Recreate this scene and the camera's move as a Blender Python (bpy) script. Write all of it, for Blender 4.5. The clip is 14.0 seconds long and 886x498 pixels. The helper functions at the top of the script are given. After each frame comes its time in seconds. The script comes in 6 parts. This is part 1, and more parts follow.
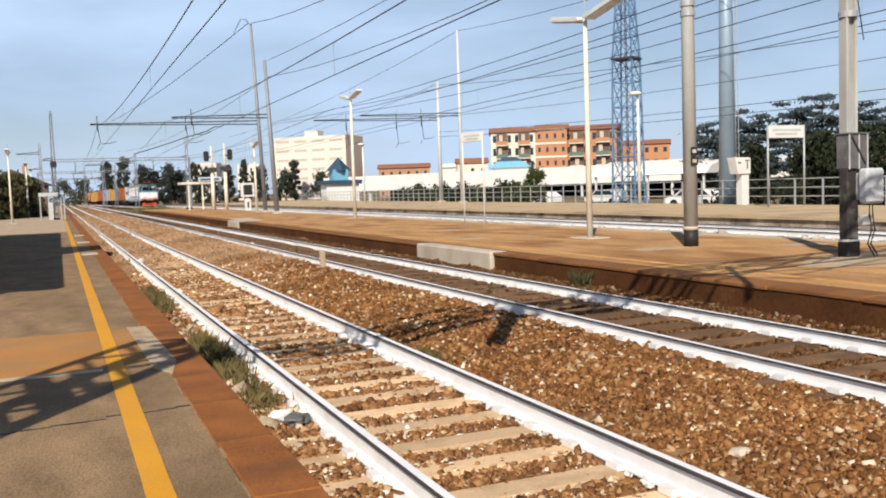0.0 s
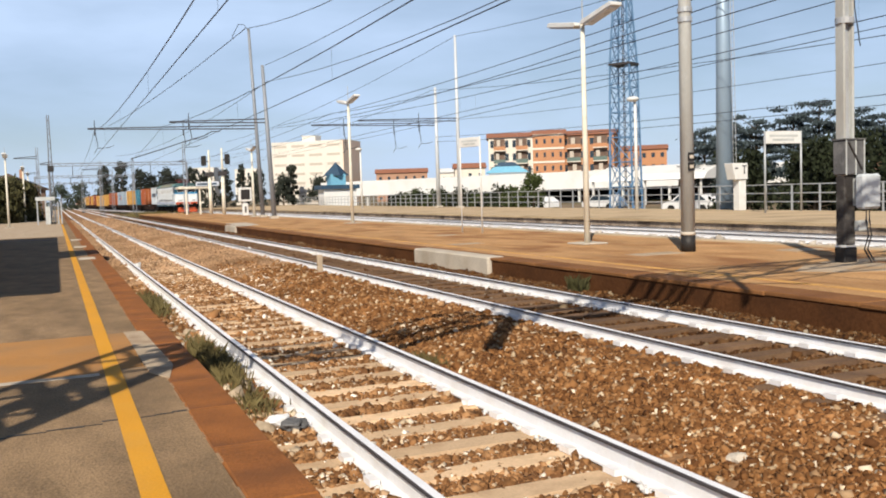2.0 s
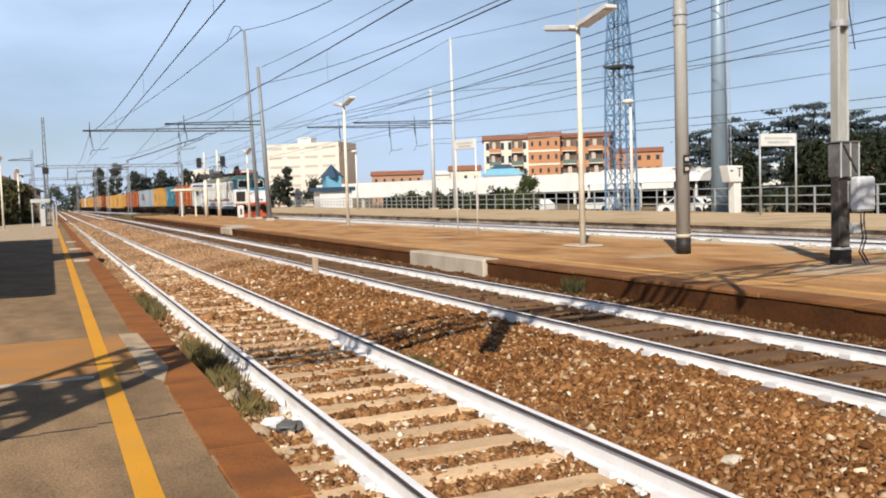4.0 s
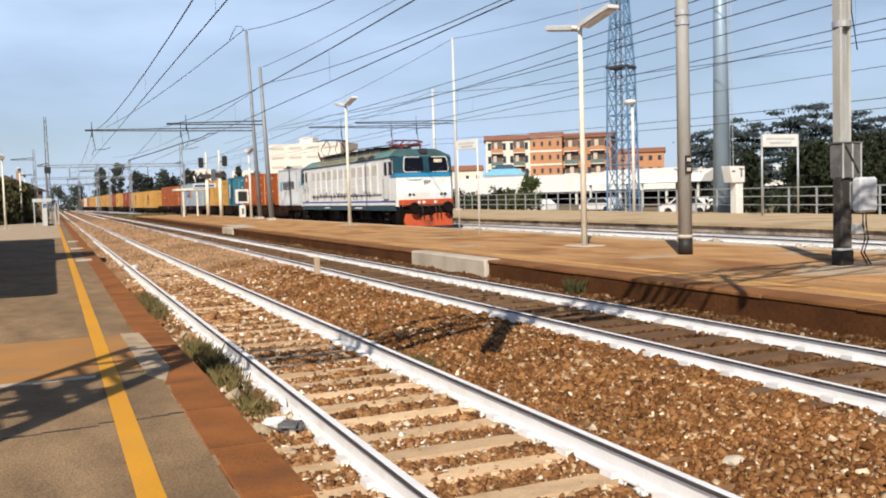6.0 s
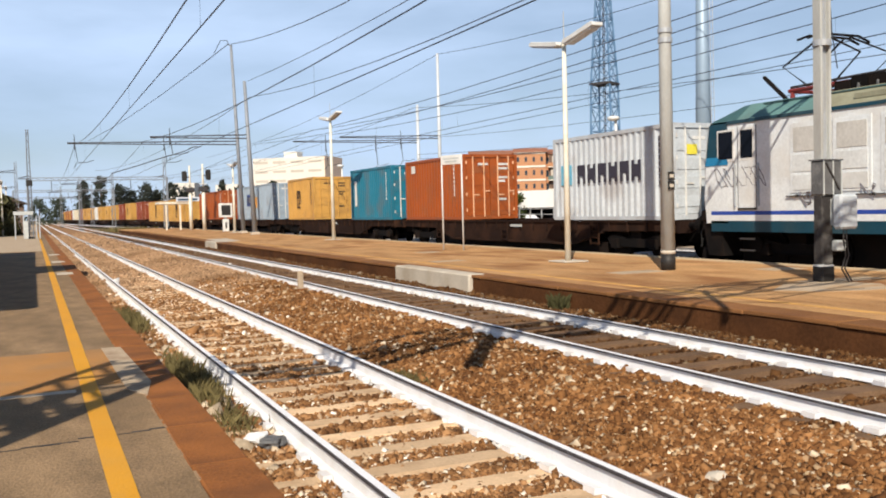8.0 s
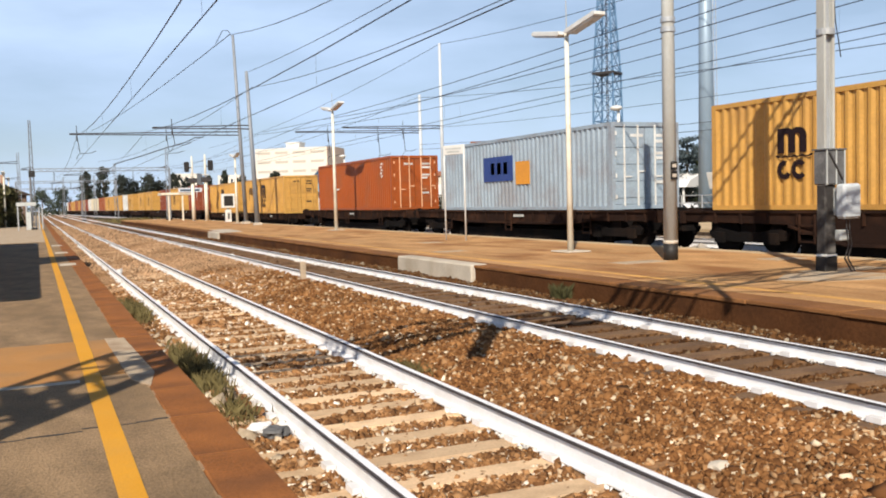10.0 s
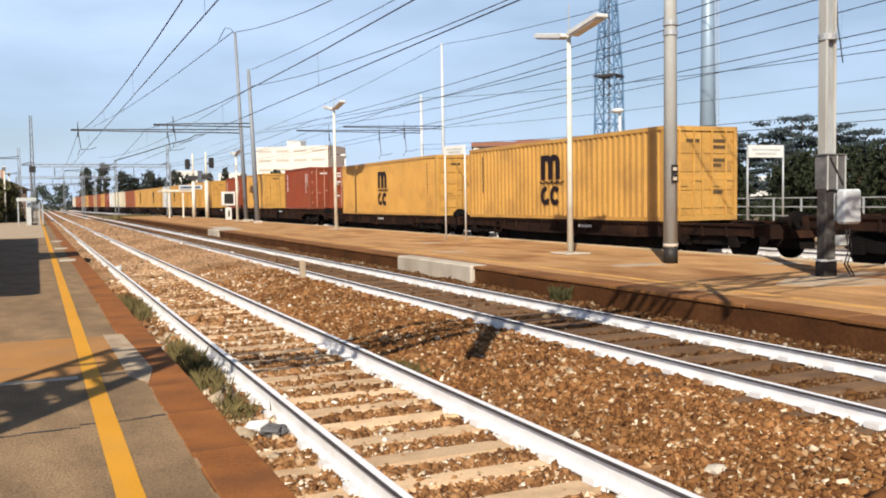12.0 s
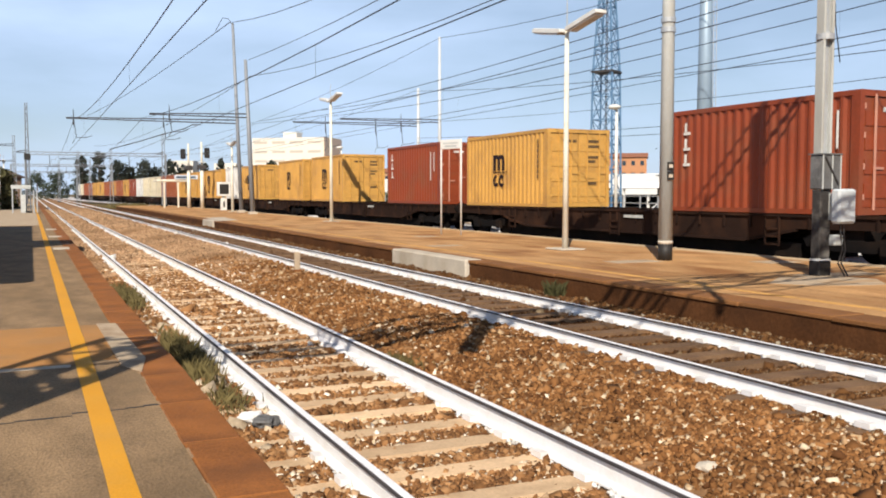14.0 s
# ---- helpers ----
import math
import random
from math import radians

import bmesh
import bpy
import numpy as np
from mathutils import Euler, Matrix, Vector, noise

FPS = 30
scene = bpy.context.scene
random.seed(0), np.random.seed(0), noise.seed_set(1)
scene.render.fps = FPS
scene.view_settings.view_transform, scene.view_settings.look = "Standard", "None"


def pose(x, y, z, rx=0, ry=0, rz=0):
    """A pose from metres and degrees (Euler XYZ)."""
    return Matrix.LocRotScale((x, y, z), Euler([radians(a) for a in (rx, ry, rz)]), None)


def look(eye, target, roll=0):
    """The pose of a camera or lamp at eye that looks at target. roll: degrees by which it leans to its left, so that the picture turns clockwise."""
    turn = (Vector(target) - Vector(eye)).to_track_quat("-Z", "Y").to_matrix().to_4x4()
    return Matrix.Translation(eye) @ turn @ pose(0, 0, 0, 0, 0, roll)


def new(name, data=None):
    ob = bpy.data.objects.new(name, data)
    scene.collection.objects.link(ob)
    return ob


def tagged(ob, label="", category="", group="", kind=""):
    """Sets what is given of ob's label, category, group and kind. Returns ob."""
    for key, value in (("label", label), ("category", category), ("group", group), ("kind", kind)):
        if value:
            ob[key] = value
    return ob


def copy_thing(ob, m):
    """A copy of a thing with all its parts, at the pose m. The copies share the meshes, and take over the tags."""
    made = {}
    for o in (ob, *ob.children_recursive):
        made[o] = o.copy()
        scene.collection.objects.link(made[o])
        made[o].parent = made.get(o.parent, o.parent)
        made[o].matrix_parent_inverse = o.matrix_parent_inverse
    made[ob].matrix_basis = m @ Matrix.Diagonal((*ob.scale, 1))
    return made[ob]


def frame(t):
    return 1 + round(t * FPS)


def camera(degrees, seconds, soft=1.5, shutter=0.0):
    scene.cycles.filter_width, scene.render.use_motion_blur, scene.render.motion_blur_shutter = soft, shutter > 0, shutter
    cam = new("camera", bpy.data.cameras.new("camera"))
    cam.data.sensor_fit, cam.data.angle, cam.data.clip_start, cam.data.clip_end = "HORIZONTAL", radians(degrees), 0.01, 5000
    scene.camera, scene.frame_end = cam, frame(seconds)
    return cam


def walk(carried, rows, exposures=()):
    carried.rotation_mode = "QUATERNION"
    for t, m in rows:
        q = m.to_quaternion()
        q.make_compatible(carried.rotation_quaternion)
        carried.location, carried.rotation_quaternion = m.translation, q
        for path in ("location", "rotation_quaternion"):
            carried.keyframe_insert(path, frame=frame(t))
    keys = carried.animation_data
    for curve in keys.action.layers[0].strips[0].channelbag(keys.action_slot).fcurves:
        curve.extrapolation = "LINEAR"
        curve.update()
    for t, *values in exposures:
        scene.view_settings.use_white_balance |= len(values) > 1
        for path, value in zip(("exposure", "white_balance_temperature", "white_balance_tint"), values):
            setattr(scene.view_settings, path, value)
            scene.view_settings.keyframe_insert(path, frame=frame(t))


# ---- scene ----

EYE = (0.0, 0.0, 1.75)
# seconds, pitch, roll, yaw of the camera, which only turns
ROWS = [
    (0.0, -3.901, 1.982, -22.945),
    (0.5, -3.994, 1.871, -22.943),
    (1.0, -3.710, 1.856, -22.922),
    (1.5, -3.365, 1.915, -23.082),
    (2.0, -3.593, 1.882, -23.104),
    (2.5, -3.461, 1.579, -23.053),
    (3.0, -3.485, 1.647, -23.282),
    (5.5, -3.408, 1.992, -23.327),
    (6.0, -3.450, 1.757, -23.270),
    (6.5, -3.280, 1.540, -23.631),
    (7.0, -2.923, 1.478, -23.796),
    (7.5, -2.619, 1.265, -24.253),
    (8.0, -2.543, 1.481, -24.270),
    (8.5, -2.825, 1.741, -24.118),
    (11.0, -3.135, 1.255, -24.105),
    (11.5, -3.119, 0.996, -24.125),
    (12.0, -3.125, 0.870, -24.092),
    (12.5, -3.219, 0.611, -23.824),
    (13.0, -3.556, 0.642, -23.575),
    (13.5, -3.583, 0.198, -23.855),
    (14.0, -3.521, 0.010, -24.364),
]

cam = camera(52.0, 14.0, soft=1.9)
walk(cam, [(t, pose(*EYE, 90 + p, r, y)) for t, p, r, y in ROWS], exposures=[(0.0, 0.18), (6.0, 0.19), (11.0, 0.30), (14.0, 0.30)])

# ---- light ----
SUN_EL = 38.0
SUN_TO = (0.556, 0.831)
world = bpy.data.worlds.new("world")
scene.world = world
world.use_nodes = True
wn = world.node_tree.nodes
wl = world.node_tree.links
bg = wn["Background"]
sky = wn.new("ShaderNodeTexSky")
sky.sky_type = "NISHITA"
sky.sun_disc = False
sky.sun_elevation = radians(SUN_EL)
sky.sun_rotation = math.atan2(-SUN_TO[0], -SUN_TO[1])
sky.air_density, sky.dust_density, sky.ozone_density = 1.0, 0.4, 2.0
# thin high cloud, a veil all over the sky
tc = wn.new("ShaderNodeTexCoord")
mp = wn.new("ShaderNodeMapping")
mp.inputs["Scale"].default_value = (1.3, 1.3, 5.0)
nz = wn.new("ShaderNodeTexNoise")
nz.inputs["Scale"].default_value = 1.9
nz.inputs["Detail"].default_value = 6
rp = wn.new("ShaderNodeValToRGB")
rp.color_ramp.elements[0].position, rp.color_ramp.elements[1].position = 0.36, 0.64
rp.color_ramp.elements[0].color = (0.46, 0.46, 0.46, 1)
rp.color_ramp.elements[1].color = (1.0, 1.0, 1.0, 1)
mxs = wn.new("ShaderNodeMix")
mxs.data_type = "RGBA"
mxs.inputs[7].default_value = (8.5, 10.95, 14.9, 1)
wl.new(tc.outputs["Generated"], mp.inputs["Vector"])
wl.new(mp.outputs["Vector"], nz.inputs["Vector"])
wl.new(nz.outputs[0], rp.inputs["Fac"])
# the veil thins from just above the view upward, lowering the sky's fill light
sx_ = wn.new("ShaderNodeSeparateXYZ")
thin = wn.new("ShaderNodeMapRange")
thin.inputs["From Min"].default_value, thin.inputs["From Max"].default_value = 0.22, 0.44
thin.inputs["To Min"].default_value, thin.inputs["To Max"].default_value = 1.0, 0.05
veil = wn.new("ShaderNodeMath")
veil.operation = "MULTIPLY"
wl.new(tc.outputs["Generated"], sx_.inputs[0])
wl.new(sx_.outputs["Z"], thin.inputs["Value"])
wl.new(rp.outputs["Color"], veil.inputs[0])
wl.new(thin.outputs["Result"], veil.inputs[1])
wl.new(veil.outputs[0], mxs.inputs[0])
wl.new(sky.outputs["Color"], mxs.inputs[6])
wl.new(mxs.outputs[2], bg.inputs["Color"])
bg.inputs["Strength"].default_value = 0.06

ce = math.cos(radians(SUN_EL))
sun_way = Vector((SUN_TO[0] * ce, SUN_TO[1] * ce, -math.sin(radians(SUN_EL))))
sun = new("sun", bpy.data.lights.new("sun", "SUN"))
sun.data.energy, sun.data.angle, sun.data.color = 5.0, radians(0.5), (1.0, 0.90, 0.755)
sun.matrix_world = look(-sun_way * 100, (0, 0, 0))


# ---- materials ----
def material(name, base, rough=0.7, metal=0.0, vary=0.25, scale=3.0, fine=40.0, bump=0.15, stain=None, stain_amount=0.0, stain_scale=1.2, per="", spec=0.4, stretch=(1, 1, 1)):
    """A base colour varied at two scales, with a stain colour in patches and fine relief. per: 'object' or 'island' varies piece by piece."""
    m = bpy.data.materials.new(name)
    m.use_nodes = True
    n, l = m.node_tree.nodes, m.node_tree.links
    b = n["Principled BSDF"]
    b.inputs["Metallic"].default_value = metal
    b.inputs["Specular IOR Level"].default_value = spec
    co = n.new("ShaderNodeTexCoord")
    mapping = n.new("ShaderNodeMapping")
    mapping.inputs["Scale"].default_value = stretch
    l.new(co.outputs["Object"], mapping.inputs["Vector"])
    info = n.new("ShaderNodeObjectInfo")
    shift = n.new("ShaderNodeVectorMath")
    shift.operation = "SCALE"
    shift.inputs[0].default_value = (31.0, 17.0, 23.0)
    l.new(info.outputs["Random"], shift.inputs["Scale"])
    l.new(shift.outputs["Vector"], mapping.inputs["Location"])
    big, small = n.new("ShaderNodeTexNoise"), n.new("ShaderNodeTexNoise")
    big.inputs["Scale"].default_value, big.inputs["Detail"].default_value = scale, 5
    small.inputs["Scale"].default_value, small.inputs["Detail"].default_value = fine, 4
    for k in (big, small):
        l.new(mapping.outputs["Vector"], k.inputs["Vector"])
    add = n.new("ShaderNodeMath")
    add.operation = "ADD"
    l.new(big.outputs[0], add.inputs[0])
    l.new(small.outputs[0], add.inputs[1])
    rng = n.new("ShaderNodeMapRange")
    rng.inputs["From Min"].default_value, rng.inputs["From Max"].default_value = 0.6, 1.4
    rng.inputs["To Min"].default_value, rng.inputs["To Max"].default_value = 1 - vary, 1 + vary
    l.new(add.outputs[0], rng.inputs["Value"])
    value = rng.outputs["Result"]
    if per:
        if per == "object":
            src = n.new("ShaderNodeObjectInfo").outputs["Random"]
        else:
            src = n.new("ShaderNodeNewGeometry").outputs["Random Per Island"]
        r2 = n.new("ShaderNodeMapRange")
        r2.inputs["To Min"].default_value, r2.inputs["To Max"].default_value = 0.80, 1.20
        l.new(src, r2.inputs["Value"])
        mul = n.new("ShaderNodeMath")
        mul.operation = "MULTIPLY"
        l.new(value, mul.inputs[0])
        l.new(r2.outputs["Result"], mul.inputs[1])
        value = mul.outputs[0]
    col = n.new("ShaderNodeMix")
    col.data_type, col.blend_type = "RGBA", "MULTIPLY"
    col.inputs[0].default_value = 1.0
    col.inputs[6].default_value = (*base, 1)
    l.new(value, col.inputs[7])
    out = col.outputs[2]
    if stain is not None:
        sn = n.new("ShaderNodeTexNoise")
        sn.inputs["Scale"].default_value, sn.inputs["Detail"].default_value = stain_scale, 7
        l.new(mapping.outputs["Vector"], sn.inputs["Vector"])
        sr = n.new("ShaderNodeMapRange")
        sr.inputs["From Min"].default_value, sr.inputs["From Max"].default_value = 0.48, 0.68
        sr.inputs["To Max"].default_value = stain_amount
        l.new(sn.outputs[0], sr.inputs["Value"])
        sm = n.new("ShaderNodeMix")
        sm.data_type = "RGBA"
        sm.inputs[7].default_value = (*stain, 1)
        l.new(sr.outputs["Result"], sm.inputs[0])
        l.new(out, sm.inputs[6])
        out = sm.outputs[2]
    l.new(out, b.inputs["Base Color"])
    rr = n.new("ShaderNodeMapRange")
    rr.inputs["To Min"].default_value, rr.inputs["To Max"].default_value = max(rough - 0.12, 0.05), min(rough + 0.12, 1)
    l.new(big.outputs[0], rr.inputs["Value"])
    l.new(rr.outputs["Result"], b.inputs["Roughness"])
    if bump:
        bp = n.new("ShaderNodeBump")
        bp.inputs["Strength"].default_value = bump
        bp.inputs["Distance"].default_value = 0.02
        l.new(small.outputs[0], bp.inputs["Height"])
        l.new(bp.outputs["Normal"], b.inputs["Normal"])
    return m


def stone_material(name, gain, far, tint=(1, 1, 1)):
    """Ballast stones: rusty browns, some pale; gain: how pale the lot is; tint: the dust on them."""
    m = bpy.data.materials.new(name)
    m.use_nodes = True
    n, l = m.node_tree.nodes, m.node_tree.links
    b = n["Principled BSDF"]
    b.inputs["Roughness"].default_value = 0.9
    b.inputs["Specular IOR Level"].default_value = 0.15
    geo = n.new("ShaderNodeNewGeometry")
    ramp = n.new("ShaderNodeValToRGB")
    cr = ramp.color_ramp
    cr.elements[0].position, cr.elements[0].color = 0.0, (0.10, 0.041, 0.015, 1)
    cr.elements[1].position, cr.elements[1].color = 1.0, (0.78, 0.66, 0.50, 1)
    for pos, c in ((0.3, (0.175, 0.077, 0.027, 1)), (0.6, (0.245, 0.113, 0.041, 1)), (0.85, (0.33, 0.165, 0.066, 1)), (far, (0.46, 0.34, 0.21, 1))):
        e = cr.elements.new(pos)
        e.color = c
    l.new(geo.outputs["Random Per Island"], ramp.inputs["Fac"])
    co = n.new("ShaderNodeTexCoord")
    nt = n.new("ShaderNodeTexNoise")
    nt.inputs["Scale"].default_value = 1.1
    nt.inputs["Detail"].default_value = 4
    l.new(co.outputs["Object"], nt.inputs["Vector"])
    mr = n.new("ShaderNodeMapRange")
    mr.inputs["From Min"].default_value, mr.inputs["From Max"].default_value = 0.3, 0.7
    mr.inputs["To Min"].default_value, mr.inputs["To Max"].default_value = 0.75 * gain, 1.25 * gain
    l.new(nt.outputs[0], mr.inputs["Value"])
    mx = n.new("ShaderNodeMix")
    mx.data_type, mx.blend_type = "RGBA", "MULTIPLY"
    mx.inputs[0].default_value = 1
    l.new(ramp.outputs["Color"], mx.inputs[6])
    l.new(mr.outputs["Result"], mx.inputs[7])
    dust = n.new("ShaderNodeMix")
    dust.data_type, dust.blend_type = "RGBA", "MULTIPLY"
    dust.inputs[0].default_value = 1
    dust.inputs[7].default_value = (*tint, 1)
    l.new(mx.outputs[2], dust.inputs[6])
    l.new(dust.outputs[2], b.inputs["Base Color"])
    return m


def leaf_material(name, base):
    return material(name, base, rough=0.75, vary=0.4, scale=0.8, fine=6, bump=0, per="island", spec=0.2)


M = {}
M["ballast_bed"] = material("ballast_bed", (0.27, 0.150, 0.075), 0.95, vary=0.5, scale=0.8, fine=22, bump=0.9, spec=0.1)
M["stone"] = stone_material("ballast_stone", 0.98, 0.96)
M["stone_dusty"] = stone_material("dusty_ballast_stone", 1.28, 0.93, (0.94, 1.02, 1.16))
# distance paling and lost contrast are painted into this stone colour
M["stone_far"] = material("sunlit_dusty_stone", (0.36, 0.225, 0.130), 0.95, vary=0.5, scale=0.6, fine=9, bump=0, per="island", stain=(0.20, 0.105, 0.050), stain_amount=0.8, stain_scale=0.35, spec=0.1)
M["stone_oily"] = stone_material("oily_ballast_stone", 0.45, 0.975)
M["ground"] = material("ground", (0.20, 0.15, 0.10), 0.95, vary=0.4, scale=0.05, fine=2, bump=0.2, stain=(0.09, 0.11, 0.04), stain_amount=0.8, stain_scale=0.04, spec=0.1)
M["asphalt"] = material("platform_asphalt", (0.262, 0.174, 0.098), 0.9, vary=0.5, scale=2.6, fine=45, bump=0.5, stain=(0.165, 0.110, 0.062), stain_amount=0.7, stain_scale=0.7, spec=0.2, stretch=(1.3, 0.7, 1))
M["mortar"] = material("old_mortar", (0.30, 0.20, 0.12), 0.9, vary=0.3, bump=0.2, spec=0.1)
M["slab_grey"] = material("worn_grey_slab", (0.46, 0.36, 0.255), 0.9, vary=0.3, scale=3, fine=40, bump=0.3, stain=(0.20, 0.12, 0.07), stain_amount=0.6, stain_scale=3, spec=0.15)
M["ochre"] = material("ochre_paving", (0.41, 0.20, 0.065), 0.9, vary=0.2, scale=1.0, fine=50, bump=0.3, stain=(0.25, 0.17, 0.10), stain_amount=0.5, spec=0.2)
M["pale_concrete"] = material("pale_concrete", (0.52, 0.46, 0.38), 0.85, vary=0.2, scale=2, fine=40, bump=0.3, stain=(0.3, 0.22, 0.14), stain_amount=0.4, spec=0.2)
M["brick_edge"] = material("rusty_coping", (0.27, 0.100, 0.028), 0.85, vary=0.45, scale=2.2, fine=55, bump=0.4, stain=(0.155, 0.062, 0.024), stain_amount=0.75, stain_scale=1.3, spec=0.2)
M["yellow"] = material("yellow_line", (0.66, 0.31, 0.022), 0.7, vary=0.15, scale=1.5, fine=50, bump=0.2, stain=(0.45, 0.28, 0.1), stain_amount=0.22, stain_scale=3, spec=0.2)
M["yellow_faded"] = material("faded_yellow_line", (0.60, 0.33, 0.10), 0.8, vary=0.25, scale=1.5, fine=30, bump=0.2, stain=(0.40, 0.23, 0.1), stain_amount=0.9, stain_scale=2, spec=0.2)
M["island_top"] = material("island_paving", (0.47, 0.265, 0.115), 0.9, vary=0.35, scale=0.9, fine=24, bump=0.25, stain=(0.24, 0.100, 0.034), stain_amount=0.85, stain_scale=0.8, spec=0.2, stretch=(1.25, 0.55, 1))
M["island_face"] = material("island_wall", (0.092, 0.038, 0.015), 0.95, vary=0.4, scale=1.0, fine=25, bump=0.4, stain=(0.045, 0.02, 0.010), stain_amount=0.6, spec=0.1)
M["patch_grey"] = material("cement_patch", (0.44, 0.34, 0.24), 0.9, vary=0.3, scale=2, fine=30, bump=0.3, stain=(0.42, 0.24, 0.10), stain_amount=0.9, stain_scale=1.3, spec=0.15)
M["far_top"] = material("far_paving", (0.52, 0.39, 0.245), 0.9, vary=0.2, scale=0.5, fine=20, bump=0.2, stain=(0.3, 0.22, 0.13), stain_amount=0.6, stain_scale=0.4, spec=0.2)
M["far_face"] = material("far_platform_wall", (0.40, 0.32, 0.25), 0.95, vary=0.5, scale=1.5, fine=12, bump=0.3, stain=(0.07, 0.05, 0.04), stain_amount=0.8, stain_scale=1.0, spec=0.1)
M["rail_white"] = material("white_painted_rail", (0.77, 0.77, 0.79), 0.6, vary=0.06, scale=2, fine=30, bump=0.15, stain=(0.55, 0.48, 0.4), stain_amount=0.35, stain_scale=2.5)
M["rail_side"] = material("rail_head_side", (0.06, 0.055, 0.06), 0.6, metal=0.2, vary=0.3, bump=0.1)
# sky reflection on the worn rail top, painted as matt white
M["rail_top"] = material("rail_running_surface", (0.82, 0.82, 0.85), 0.6, metal=0.0, vary=0.1, bump=0.02)
M["sleeper"] = material("concrete_sleeper", (0.68, 0.48, 0.30), 0.9, vary=0.2, scale=2, fine=40, bump=0.3, stain=(0.38, 0.25, 0.145), stain_amount=0.6, stain_scale=3, per="object", spec=0.15)
M["sleeper_wood"] = material("wood_sleeper", (0.175, 0.105, 0.06), 0.9, vary=0.3, scale=2, fine=40, bump=0.4, stain=(0.10, 0.06, 0.04), stain_amount=0.6, stain_scale=3, per="object", spec=0.15)
M["cream"] = material("cream_painted_steel", (0.74, 0.70, 0.59), 0.5, vary=0.1, bump=0.05, stain=(0.45, 0.33, 0.2), stain_amount=0.35, stain_scale=2)
M["white_steel"] = material("white_painted_steel", (0.68, 0.68, 0.66), 0.5, vary=0.1, bump=0.05, stain=(0.5, 0.45, 0.38), stain_amount=0.3)
M["diffuser"] = material("lamp_diffuser", (0.5, 0.51, 0.52), 0.3, vary=0.05, bump=0)
M["conc_pole"] = material("concrete_pole", (0.45, 0.46, 0.445), 0.85, vary=0.15, scale=2, fine=50, bump=0.25, stain=(0.27, 0.25, 0.22), stain_amount=0.6, stain_scale=2, spec=0.2, stretch=(1, 1, 0.25))
M["black_paint"] = material("black_paint", (0.02, 0.018, 0.017), 0.6, vary=0.3, bump=0.1)
M["galv"] = material("galvanised_steel", (0.42, 0.44, 0.46), 0.5, metal=0.35, vary=0.15, bump=0.05, stain=(0.3, 0.25, 0.2), stain_amount=0.3)
M["mast_grey"] = material("grey_mast", (0.25, 0.27, 0.30), 0.6, metal=0.2, vary=0.15, bump=0.05)
M["dark_steel"] = material("dark_steel", (0.055, 0.05, 0.05), 0.6, metal=0.3, vary=0.3, bump=0.1)
M["wire"] = material("overhead_wire", (0.045, 0.055, 0.075), 0.5, metal=0.3, vary=0.1, bump=0)
M["insulator"] = material("brown_insulator", (0.07, 0.03, 0.02), 0.25, vary=0.1, bump=0)
M["tower_blue"] = material("pale_blue_lattice", (0.10, 0.20, 0.34), 0.5, vary=0.15, bump=0.05)
M["mono_grey"] = material("grey_monopole", (0.27, 0.36, 0.46), 0.5, metal=0.2, vary=0.1, bump=0.02, stretch=(1, 1, 0.2))
M["cab_grey"] = material("grey_cabinet", (0.48, 0.50, 0.49), 0.5, vary=0.12, bump=0.05, stain=(0.3, 0.3, 0.28), stain_amount=0.4, stain_scale=4)
M["casing_dark"] = material("stained_casing", (0.035, 0.031, 0.03), 0.8, vary=0.5, scale=6, fine=40, bump=0.2, stain=(0.22, 0.21, 0.19), stain_amount=0.6, stain_scale=3)
# the grey patches paint mottled shade onto the cabinet
M["cab_shade_mottled"] = material("mottled_cabinet", (0.50, 0.54, 0.57), 0.6, vary=0.15, scale=4, bump=0.05, stain=(0.33, 0.34, 0.36), stain_amount=0.8, stain_scale=5)
M["cab_dark"] = material("weathered_cabinet", (0.11, 0.11, 0.112), 0.7, vary=0.4, scale=5, bump=0.1, stain=(0.26, 0.255, 0.25), stain_amount=0.7, stain_scale=4)
M["white_wall"] = material("white_wall", (0.72, 0.72, 0.71), 0.8, vary=0.06, scale=0.3, fine=4, bump=0.05, stain=(0.6, 0.57, 0.5), stain_amount=0.3, stain_scale=0.4)
M["dark_void"] = material("dark_interior", (0.03, 0.035, 0.05), 0.9, vary=0.3, bump=0)
M["hotel"] = material("cream_render", (0.70, 0.65, 0.58), 0.9, vary=0.08, scale=0.2, fine=3, bump=0.05)
M["hotel_end"] = material("peach_render", (0.78, 0.61, 0.47), 0.9, vary=0.08, scale=0.2, fine=3, bump=0.05)
M["orange_brick"] = material("orange_brickwork", (0.46, 0.225, 0.115), 0.9, vary=0.12, scale=0.3, fine=6, bump=0.1)
M["cream_render"] = material("balcony_render", (0.70, 0.64, 0.55), 0.9, vary=0.1, scale=0.3, fine=4, bump=0.05)
M["brown_render"] = material("brown_render", (0.40, 0.235, 0.155), 0.9, vary=0.15, scale=0.5, fine=6, bump=0.1)
M["roof_dark_tile"] = material("weathered_tile", (0.12, 0.085, 0.07), 0.9, vary=0.3, scale=0.8, fine=8, bump=0.2)
M["roof_tile"] = material("terracotta_roof", (0.30, 0.125, 0.07), 0.9, vary=0.2, scale=0.6, fine=8, bump=0.2)
M["window_glass"] = material("window_glass", (0.03, 0.045, 0.06), 0.12, vary=0.2, bump=0, spec=0.6)
M["teal_roof"] = material("teal_roof", (0.030, 0.065, 0.11), 0.5, vary=0.15, bump=0.05)
